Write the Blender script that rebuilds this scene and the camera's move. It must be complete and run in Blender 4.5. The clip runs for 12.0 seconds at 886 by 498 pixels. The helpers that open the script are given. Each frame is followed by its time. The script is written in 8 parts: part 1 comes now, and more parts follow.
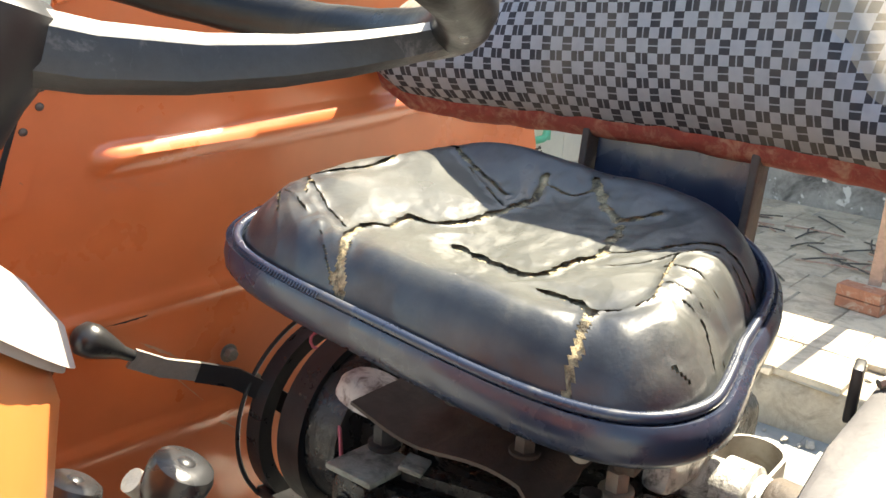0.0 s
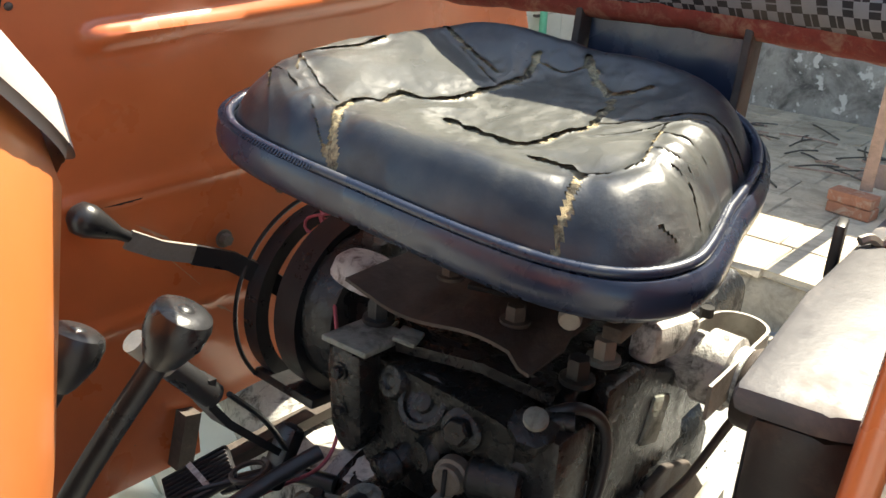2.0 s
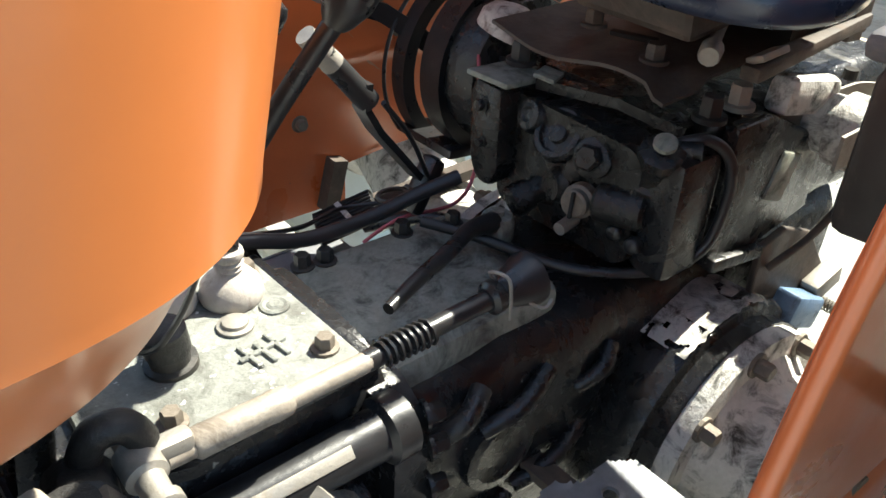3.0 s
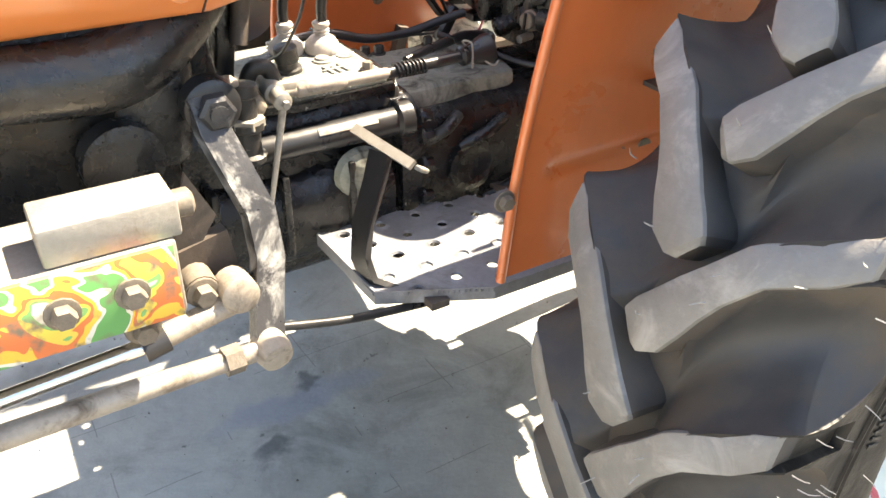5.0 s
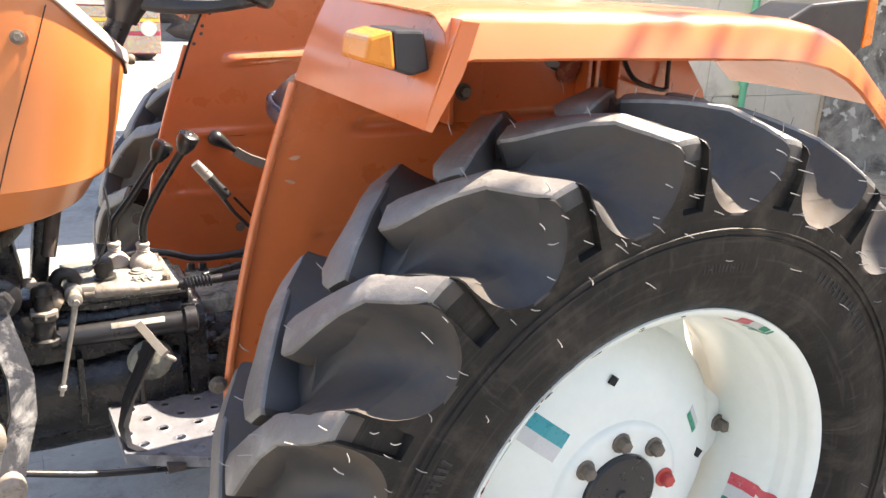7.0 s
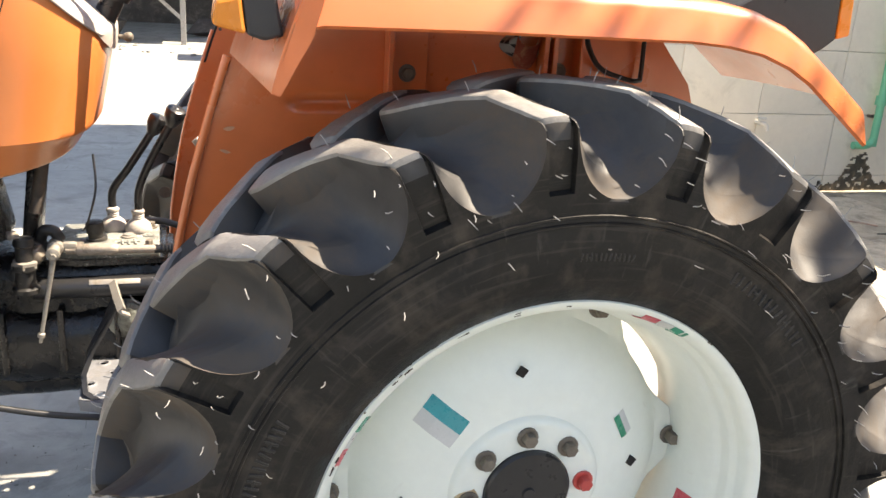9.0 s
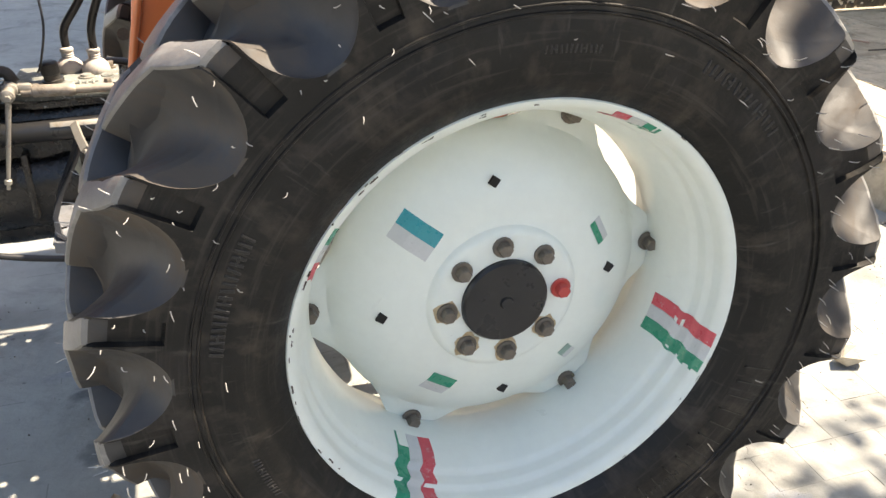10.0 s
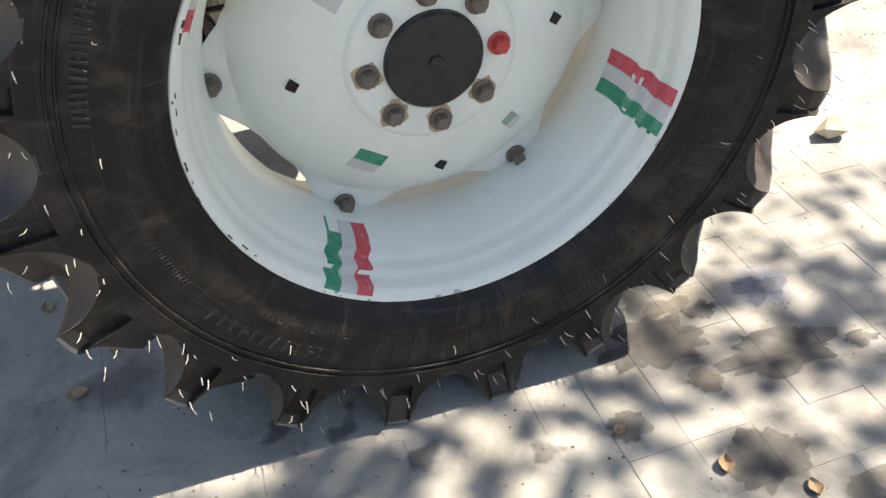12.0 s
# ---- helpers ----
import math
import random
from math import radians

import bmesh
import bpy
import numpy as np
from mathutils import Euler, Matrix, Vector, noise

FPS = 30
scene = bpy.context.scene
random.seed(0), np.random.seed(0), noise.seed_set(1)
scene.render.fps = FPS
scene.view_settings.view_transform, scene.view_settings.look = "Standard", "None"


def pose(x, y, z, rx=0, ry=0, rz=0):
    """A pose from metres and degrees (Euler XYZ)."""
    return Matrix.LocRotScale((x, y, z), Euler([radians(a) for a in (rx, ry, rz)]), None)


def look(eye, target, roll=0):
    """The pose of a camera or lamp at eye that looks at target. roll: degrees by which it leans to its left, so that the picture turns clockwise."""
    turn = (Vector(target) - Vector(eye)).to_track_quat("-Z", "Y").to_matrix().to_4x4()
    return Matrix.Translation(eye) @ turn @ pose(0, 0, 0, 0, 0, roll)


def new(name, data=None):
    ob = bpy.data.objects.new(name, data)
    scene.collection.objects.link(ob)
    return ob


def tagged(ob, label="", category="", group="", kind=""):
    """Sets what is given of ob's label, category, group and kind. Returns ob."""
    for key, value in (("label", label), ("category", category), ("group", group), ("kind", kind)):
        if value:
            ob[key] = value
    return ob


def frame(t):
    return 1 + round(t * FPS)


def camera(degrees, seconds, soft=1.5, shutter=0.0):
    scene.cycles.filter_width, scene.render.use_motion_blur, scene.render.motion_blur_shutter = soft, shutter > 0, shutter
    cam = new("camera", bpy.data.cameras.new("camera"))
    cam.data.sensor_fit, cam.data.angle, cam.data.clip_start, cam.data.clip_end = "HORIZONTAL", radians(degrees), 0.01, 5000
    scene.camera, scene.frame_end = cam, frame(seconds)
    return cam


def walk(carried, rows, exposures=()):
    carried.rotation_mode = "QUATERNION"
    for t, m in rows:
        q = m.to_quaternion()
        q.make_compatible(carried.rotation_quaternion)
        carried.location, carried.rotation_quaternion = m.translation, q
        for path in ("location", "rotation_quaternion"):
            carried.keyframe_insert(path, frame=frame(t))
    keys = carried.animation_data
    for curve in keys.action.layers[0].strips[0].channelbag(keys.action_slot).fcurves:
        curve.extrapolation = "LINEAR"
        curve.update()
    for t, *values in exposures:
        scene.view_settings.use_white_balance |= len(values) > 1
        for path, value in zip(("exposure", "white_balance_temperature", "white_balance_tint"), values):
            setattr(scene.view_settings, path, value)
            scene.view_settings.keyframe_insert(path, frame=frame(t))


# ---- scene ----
cam = camera(55.5, 12.0)
PATH = [
    (0, (-0.797, -0.397, 1.425), (0.654, 0.849, 0.839), 3.0),
    (0.5, (-0.792, -0.403, 1.483), (0.694, 0.831, 0.963), 2.4),
    (1, (-0.796, -0.408, 1.498), (0.698, 0.821, 0.993), 2.4),
    (1.5, (-0.794, -0.412, 1.462), (0.692, 0.801, 0.899), 2.8),
    (2, (-0.812, -0.415, 1.388), (0.604, 0.769, 0.618), 3.0),
    (2.5, (-0.837, -0.415, 1.316), (0.447, 0.752, 0.322), 3.2),
    (3, (-0.9, -0.49, 1.301), (0.206, 0.773, 0.213), 3.1),
    (3.5, (-0.971, -0.653, 1.303), (-0.059, 0.741, 0.196), 3.1),
    (3.7, (-1.0, -0.734, 1.305), (-0.147, 0.698, 0.199), 2.5),
    (5.3, (-1.187, -1.322, 1.343), (-0.292, 0.107, 0.268), 1.0),
    (5.5, (-1.155, -1.451, 1.353), (-0.261, 0.01, 0.32), 0.6),
    (6, (-1.11, -1.643, 1.406), (-0.193, -0.094, 0.533), 1.8),
    (6.5, (-1.021, -1.694, 1.451), (-0.091, -0.074, 0.736), 2.1),
    (7, (-0.874, -1.688, 1.471), (0.023, -0.014, 0.842), 3.1),
    (7.2, (-0.83, -1.686, 1.471), (0.032, 0.011, 0.856), 3.1),
    (8.8, (-0.525, -1.835, 1.446), (0.043, -0.018, 0.834), 4.0),
    (9, (-0.514, -1.848, 1.439), (0.047, -0.032, 0.819), 3.7),
    (9.5, (-0.494, -1.857, 1.411), (0.058, -0.091, 0.653), 1.8),
    (10, (-0.473, -1.858, 1.364), (0.074, -0.175, 0.432), 0.7),
    (10.5, (-0.468, -1.871, 1.316), (0.083, -0.272, 0.249), 0.5),
    (11, (-0.469, -1.888, 1.275), (0.083, -0.37, 0.095), 0.2),
    (11.5, (-0.44, -1.876, 1.246), (0.089, -0.406, -0.003), -0.1),
    (12, (-0.35, -1.797, 1.211), (0.138, -0.349, -0.079), -1.5),
]
walk(cam, [(t, look(eye, target, roll)) for t, eye, target, roll in PATH],
     exposures=[(0, 2.28, 7600, 6), (0.5, 2.15, 7800, 8), (1.0, 1.72, 7800, 10), (1.5, 1.58, 7600, 8), (2.0, 1.75, 7300, 6), (2.5, 1.92, 6800, 3), (3.0, 1.82, 6700, 3), (3.5, 2.3, 7000, 9), (3.7, 2.35, 7100, 9), (5.3, 2.75, 8300, 12), (6.0, 2.75, 7900, 15), (6.5, 2.4, 7700, 17), (7.2, 2.12, 7600, 16), (9.0, 1.9, 7900, 13), (10.0, 1.8, 7800, 12), (10.5, 1.7, 7800, 13), (12, 1.5, 7600, 14)])

# ---- world, sun, exposure ----
SUN_WAY = Vector((-0.71, 0.012, -1.0)).normalized()      # the way the sunlight travels
world = bpy.data.worlds.new("world")
scene.world = world
world.use_nodes = True
wn = world.node_tree.nodes
sky = wn.new("ShaderNodeTexSky")
sky.sky_type = "NISHITA"
sky.sun_disc = False
sky.sun_elevation = math.asin(-SUN_WAY.z)
sky.sun_rotation = math.atan2(-SUN_WAY.x, -SUN_WAY.y)
wn["Background"].inputs["Strength"].default_value = 0.112
world.node_tree.links.new(sky.outputs["Color"], wn["Background"].inputs["Color"])
sun = new("sun", bpy.data.lights.new("sun", "SUN"))
sun.data.energy, sun.data.angle, sun.data.color = 5.0, radians(0.55), (1.0, 0.95, 0.86)
sun.matrix_world = Matrix.Translation((3, 1, 8)) @ SUN_WAY.to_track_quat("-Z", "Y").to_matrix().to_4x4()

# ---- helpers for building ----
OFF = {}


def thing(name, at, label, category, group="", kind=""):
    """A top-level thing: an Empty at its base."""
    ob = new(name)
    ob.location = at
    ob.empty_display_size = 0.05
    OFF[ob] = Vector(at)
    return tagged(ob, label, category, group, kind)


def part(name, bm, mat, parent=None, label="", smooth=None, kind=""):
    """Links a bmesh, drawn in world metres, as one mesh under a thing or a part."""
    off = OFF.get(parent, Vector((0, 0, 0)))
    bmesh.ops.translate(bm, verts=bm.verts, vec=-off)
    me = bpy.data.meshes.new(name)
    if smooth is not None:
        for f in bm.faces:
            f.smooth = True
        for e in bm.edges:
            if len(e.link_faces) == 2 and e.calc_face_angle(0) > radians(smooth):
                e.smooth = False
    bm.to_mesh(me)
    bm.free()
    for m in (mat if isinstance(mat, (list, tuple)) else [mat]):
        me.materials.append(m)
    ob = new(name, me)
    if parent is not None:
        ob.parent = parent
    OFF[ob] = off
    return tagged(ob, label, "", "", kind)


def solid(name, bm, mat, label, category, group="", kind="", smooth=None):
    """A top-level thing that is one mesh."""
    ob = part(name, bm, mat, None, label, smooth)
    return tagged(ob, label, category, group, kind)


def B():
    return bmesh.new()


def add(bm, verts, faces, mi=0):
    vs = [bm.verts.new(v) for v in verts]
    out = []
    for f in faces:
        try:
            fc = bm.faces.new([vs[i] for i in f])
            fc.material_index = mi
            out.append(fc)
        except ValueError:
            pass
    return vs, out


def box(bm, c, s, rot=(0, 0, 0), bevel=0.0, mi=0, seg=2, taper=1.0):
    """A box of full size s about c; taper narrows its top."""
    m = Matrix.Translation(c) @ Euler([radians(a) for a in rot]).to_matrix().to_4x4()
    vs = []
    for z in (-0.5, 0.5):
        k = taper if z > 0 else 1.0
        for x, y in ((-0.5, -0.5), (0.5, -0.5), (0.5, 0.5), (-0.5, 0.5)):
            vs.append(m @ Vector((x * s[0] * k, y * s[1] * k, z * s[2])))
    v, f = add(bm, vs, [(3, 2, 1, 0), (4, 5, 6, 7), (0, 1, 5, 4), (1, 2, 6, 5), (2, 3, 7, 6), (3, 0, 4, 7)], mi)
    if bevel:
        es = list({e for q in f for e in q.edges})
        r = bmesh.ops.bevel(bm, geom=es, offset=bevel, segments=seg, affect="EDGES", profile=0.5)
        for q in r["faces"]:
            q.material_index = mi


def frame_of(way):
    w = Vector(way).normalized()
    a = Vector((0, 0, 1)) if abs(w.z) < 0.9 else Vector((1, 0, 0))
    u = w.cross(a).normalized()
    return u, w.cross(u).normalized(), w


def ring(bm, c, u, v, r, seg, sq=1.0):
    return [bm.verts.new(Vector(c) + u * (r * math.cos(6.283185 * i / seg)) + v * (r * sq * math.sin(6.283185 * i / seg))) for i in range(seg)]


def skin(bm, rings, mi=0, closed=True, caps=True):
    n = len(rings[0])
    for a, b in zip(rings, rings[1:]):
        for i in range(n if closed else n - 1):
            f = bm.faces.new((a[i], a[(i + 1) % n], b[(i + 1) % n], b[i]))
            f.material_index = mi
    if caps and closed:
        for r, fl in ((rings[0], True), (rings[-1], False)):
            f = bm.faces.new(list(reversed(r)) if fl else r)
            f.material_index = mi


def rod(bm, a, b, r0, r1=None, seg=12, mi=0, caps=True):
    r1 = r0 if r1 is None else r1
    u, v, _ = frame_of(Vector(b) - Vector(a))
    skin(bm, [ring(bm, a, u, v, r0, seg), ring(bm, b, u, v, r1, seg)], mi, True, caps)


def turned(bm, a, way, prof, seg=20, mi=0, caps=True):
    """A lathe along way from a: prof holds (distance, radius)."""
    u, v, w = frame_of(way)
    skin(bm, [ring(bm, Vector(a) + w * d, u, v, max(r, 0.0004), seg) for d, r in prof], mi, True, caps)


def hexbolt(bm, c, way, r, h, mi=0, washer=True):
    """A hexagon bolt head on a washer."""
    if washer:
        turned(bm, c, way, [(0, r * 1.45), (h * 0.22, r * 1.45), (h * 0.25, r * 1.35)], 14, mi)
    turned(bm, Vector(c) + Vector(way).normalized() * h * 0.2, way, [(0, r), (h * 0.75, r), (h * 0.9, r * 0.86)], 6, mi)


def tube(bm, pts, r, seg=8, mi=0, smooth=6, caps=True):
    """A tube along a smooth curve through pts; r: a radius or one for each point."""
    P = [Vector(p) for p in pts]
    R = r if isinstance(r, (list, tuple)) else [r] * len(P)
    Q, S = [], []
    n = len(P)
    for i in range(n - 1):
        p0, p1, p2, p3 = P[max(i - 1, 0)], P[i], P[i + 1], P[min(i + 2, n - 1)]
        for k in range(smooth):
            t = k / smooth
            Q.append(0.5 * (2 * p1 + (p2 - p0) * t + (2 * p0 - 5 * p1 + 4 * p2 - p3) * t * t + (3 * p1 - p0 - 3 * p2 + p3) * t ** 3))
            S.append(R[i] + (R[i + 1] - R[i]) * t)
    Q.append(P[-1])
    S.append(R[-1])
    u = None
    rings = []
    for i, q in enumerate(Q):
        w = (Q[min(i + 1, len(Q) - 1)] - Q[max(i - 1, 0)]).normalized()
        if u is None:
            u, v, _ = frame_of(w)
        u = (u - w * u.dot(w)).normalized()
        v = w.cross(u)
        rings.append(ring(bm, q, u, v, S[i], seg))
    skin(bm, rings, mi, True, caps)


def prism(bm, poly, axis, a, b, mi=0, bevel=0.0):
    """A polygon in the plane across axis ('x': y,z; 'y': x,z; 'z': x,y), thick from a to b."""
    def P(p, h):
        return {"x": (h, p[0], p[1]), "y": (p[0], h, p[1]), "z": (p[0], p[1], h)}[axis]
    n = len(poly)
    vs, fs = add(bm, [P(p, a) for p in poly] + [P(p, b) for p in poly],
                 [tuple(range(n)), tuple(range(2 * n - 1, n - 1, -1))] + [(i, i + n, (i + 1) % n + n, (i + 1) % n) for i in range(n)], mi)
    bmesh.ops.recalc_face_normals(bm, faces=fs)
    if bevel:
        es = list({e for q in fs for e in q.edges})
        r = bmesh.ops.bevel(bm, geom=es, offset=bevel, segments=2, affect="EDGES", profile=0.5)
        for q in r["faces"]:
            q.material_index = mi


def grid(bm, nu, nv, fn, mi=0, keep=None):
    """A sheet of nu x nv cells: fn(u, v) in 0..1 gives the place."""
    V = [[bm.verts.new(fn(i / nu, j / nv)) for j in range(nv + 1)] for i in range(nu + 1)]
    for i in range(nu):
        for j in range(nv):
            if keep is None or keep((i + 0.5) / nu, (j + 0.5) / nv):
                f = bm.faces.new((V[i][j], V[i + 1][j], V[i + 1][j + 1], V[i][j + 1]))
                f.material_index = mi
    if keep is not None:
        bmesh.ops.delete(bm, geom=[v for v in bm.verts if not v.link_faces], context="VERTS")
    return V


def shell(bm, thick):
    """Gives a sheet its thickness."""
    bmesh.ops.recalc_face_normals(bm, faces=bm.faces)
    bmesh.ops.solidify(bm, geom=bm.faces[:], thickness=thick)


def sheet(bm, rows, thick):
    """A folded sheet through rows of points, with thickness."""
    V = [[bm.verts.new(p) for p in r] for r in rows]
    for a, b in zip(V, V[1:]):
        for i in range(len(a) - 1):
            bm.faces.new((a[i], a[i + 1], b[i + 1], b[i]))
    shell(bm, thick)


def lerp(a, b, t):
    return a + (b - a) * t


def table(x, xs, ys):
    return float(np.interp(x, xs, ys))


# ---- materials ----
def mat(name, col, rough=0.6, metal=0.0, vary=0.25, scale=8.0, dirt=None, dirt_at=0.6, dirt_scale=5.0, bump=0.15, bump_scale=60.0,
        rough_vary=0.15, spec=0.5, coat=0.0, speck=None, speck_at=0.72, speck_scale=90.0, hue_random=0.0):
    """A surface with tone at two scales, patches of dirt, specks of wear and fine relief."""
    m = bpy.data.materials.new(name)
    m.use_nodes = True
    nt = m.node_tree
    N, L = nt.nodes, nt.links
    bs = N["Principled BSDF"]
    tc = N.new("ShaderNodeTexCoord")

    def noise_of(sc, detail=5.0, rough_=0.6, dist=0.0):
        n = N.new("ShaderNodeTexNoise")
        n.inputs["Scale"].default_value, n.inputs["Detail"].default_value = sc, detail
        n.inputs["Roughness"].default_value, n.inputs["Distortion"].default_value = rough_, dist
        L.new(tc.outputs["Object"], n.inputs["Vector"])
        return n.outputs["Fac"]

    def ramp(fac, a, b):
        r = N.new("ShaderNodeMapRange")
        r.inputs["From Min"].default_value, r.inputs["From Max"].default_value = a, b
        L.new(fac, r.inputs["Value"])
        return r.outputs["Result"]

    def mix(fac, a, b, kind="MIX"):
        x = N.new("ShaderNodeMix")
        x.data_type, x.blend_type = "RGBA", kind
        for s, v in ((x.inputs[0], fac), (x.inputs[6], a), (x.inputs[7], b)):
            if isinstance(v, (int, float)):
                s.default_value = v
            elif isinstance(v, tuple):
                s.default_value = (*v, 1)
            else:
                L.new(v, s)
        return x.outputs[2]

    big, fine = noise_of(scale, 6.0, 0.65, 0.4), noise_of(scale * 9.0, 4.0, 0.6)
    lo, hi = tuple(c * (1 - vary) for c in col), tuple(min(c * (1 + vary), 1.0) for c in col)
    c = mix(ramp(big, 0.3, 0.7), lo, hi)
    c = mix(0.35, c, mix(ramp(fine, 0.3, 0.7), lo, hi))
    if hue_random:
        oi = N.new("ShaderNodeObjectInfo")
        hs = N.new("ShaderNodeHueSaturation")
        L.new(ramp(oi.outputs["Random"], 0, 1), hs.inputs["Value"])
        mr = hs.inputs["Value"].links[0].from_node
        mr.inputs["To Min"].default_value, mr.inputs["To Max"].default_value = 1 - hue_random, 1 + hue_random
        L.new(c, hs.inputs["Color"])
        c = hs.outputs["Color"]
    rr = ramp(noise_of(scale * 2.3), 0.25, 0.75)
    rn = rr.node
    rn.inputs["To Min"].default_value, rn.inputs["To Max"].default_value = max(rough - rough_vary, 0.03), min(rough + rough_vary, 1)
    rough_out = rr
    if dirt:
        f = ramp(noise_of(dirt_scale, 8.0, 0.7, 0.6), dirt_at - 0.08, dirt_at + 0.1)
        c = mix(f, c, dirt)
        mm = N.new("ShaderNodeMix")
        L.new(f, mm.inputs[0])
        L.new(rr, mm.inputs[2])
        mm.inputs[3].default_value = 0.9
        rough_out = mm.outputs[0]
    if speck:
        c = mix(ramp(noise_of(speck_scale, 3.0, 0.6), speck_at - 0.02, speck_at + 0.02), c, speck)
    L.new(c, bs.inputs["Base Color"])
    L.new(rough_out, bs.inputs["Roughness"])
    bs.inputs["Metallic"].default_value = metal
    bs.inputs["Specular IOR Level"].default_value = spec
    bs.inputs["Coat Weight"].default_value = coat
    bs.inputs["Coat Roughness"].default_value = 0.15
    if bump:
        bp = N.new("ShaderNodeBump")
        bp.inputs["Strength"].default_value, bp.inputs["Distance"].default_value = bump, 0.004
        L.new(noise_of(bump_scale, 6.0, 0.65), bp.inputs["Height"])
        L.new(bp.outputs["Normal"], bs.inputs["Normal"])
    return m


ORANGE = mat("orange_paint", (0.60, 0.150, 0.046), 0.33, vary=0.10, scale=3.0, dirt=(0.42, 0.19, 0.10), dirt_at=0.72, dirt_scale=4.0, bump=0.05, bump_scale=25, coat=0.6,
             speck=(0.25, 0.12, 0.07), speck_at=0.76, speck_scale=60)
ORANGE2 = mat("orange_cowl_paint", (0.56, 0.172, 0.048), 0.32, vary=0.06, scale=3.0, bump=0.03, bump_scale=14, coat=0.25, dirt=(0.52, 0.23, 0.10), dirt_at=0.80, dirt_scale=9, rough_vary=0.08, speck=(0.40, 0.17, 0.08), speck_at=0.79, speck_scale=45)
BLACK = mat("black_oily_iron", (0.022, 0.021, 0.020), 0.45, vary=0.4, scale=9.0, dirt=(0.10, 0.088, 0.07), dirt_at=0.63, dirt_scale=9, bump=0.5, bump_scale=90,
            speck=(0.35, 0.33, 0.29), speck_at=0.74, speck_scale=55)
BLACKP = mat("black_paint", (0.018, 0.018, 0.019), 0.34, vary=0.3, scale=10, bump=0.12, bump_scale=70, speck=(0.2, 0.19, 0.17), speck_at=0.77, speck_scale=80)
DUSTY = mat("dusty_casting", (0.19, 0.197, 0.18), 0.75, vary=0.3, scale=16, dirt=(0.10, 0.10, 0.09), dirt_at=0.56, dirt_scale=26, bump=0.6, bump_scale=130,
            speck=(0.55, 0.54, 0.5), speck_at=0.66, speck_scale=110)
STEEL = mat("worn_steel", (0.36, 0.34, 0.31), 0.45, metal=0.6, vary=0.25, scale=30, dirt=(0.10, 0.08, 0.06), dirt_at=0.62, dirt_scale=40, bump=0.3, bump_scale=150)
ALU = mat("peeling_silver_paint", (0.55, 0.54, 0.51), 0.5, metal=0.25, vary=0.2, scale=18, dirt=(0.06, 0.055, 0.05), dirt_at=0.56, dirt_scale=28, bump=0.6, bump_scale=120)
RUSTY = mat("brown_rusty_plate", (0.0562, 0.0435, 0.036), 0.62, vary=0.3, scale=12, dirt=(0.14, 0.11, 0.085), dirt_at=0.6, dirt_scale=10, bump=0.35, bump_scale=80)
BOWL = mat("dusty_scoop_rubber", (0.036, 0.035, 0.035), 0.55, vary=0.25, scale=5, dirt=(0.080, 0.064, 0.050), dirt_at=0.53, dirt_scale=6, bump=0.12, bump_scale=70, rough_vary=0.1)
RUBBER = mat("tyre_rubber", (0.0095, 0.0092, 0.009), 0.46, vary=0.4, scale=6, dirt=(0.062, 0.053, 0.044), dirt_at=0.575, dirt_scale=9, bump=0.3, bump_scale=60, rough_vary=0.14)


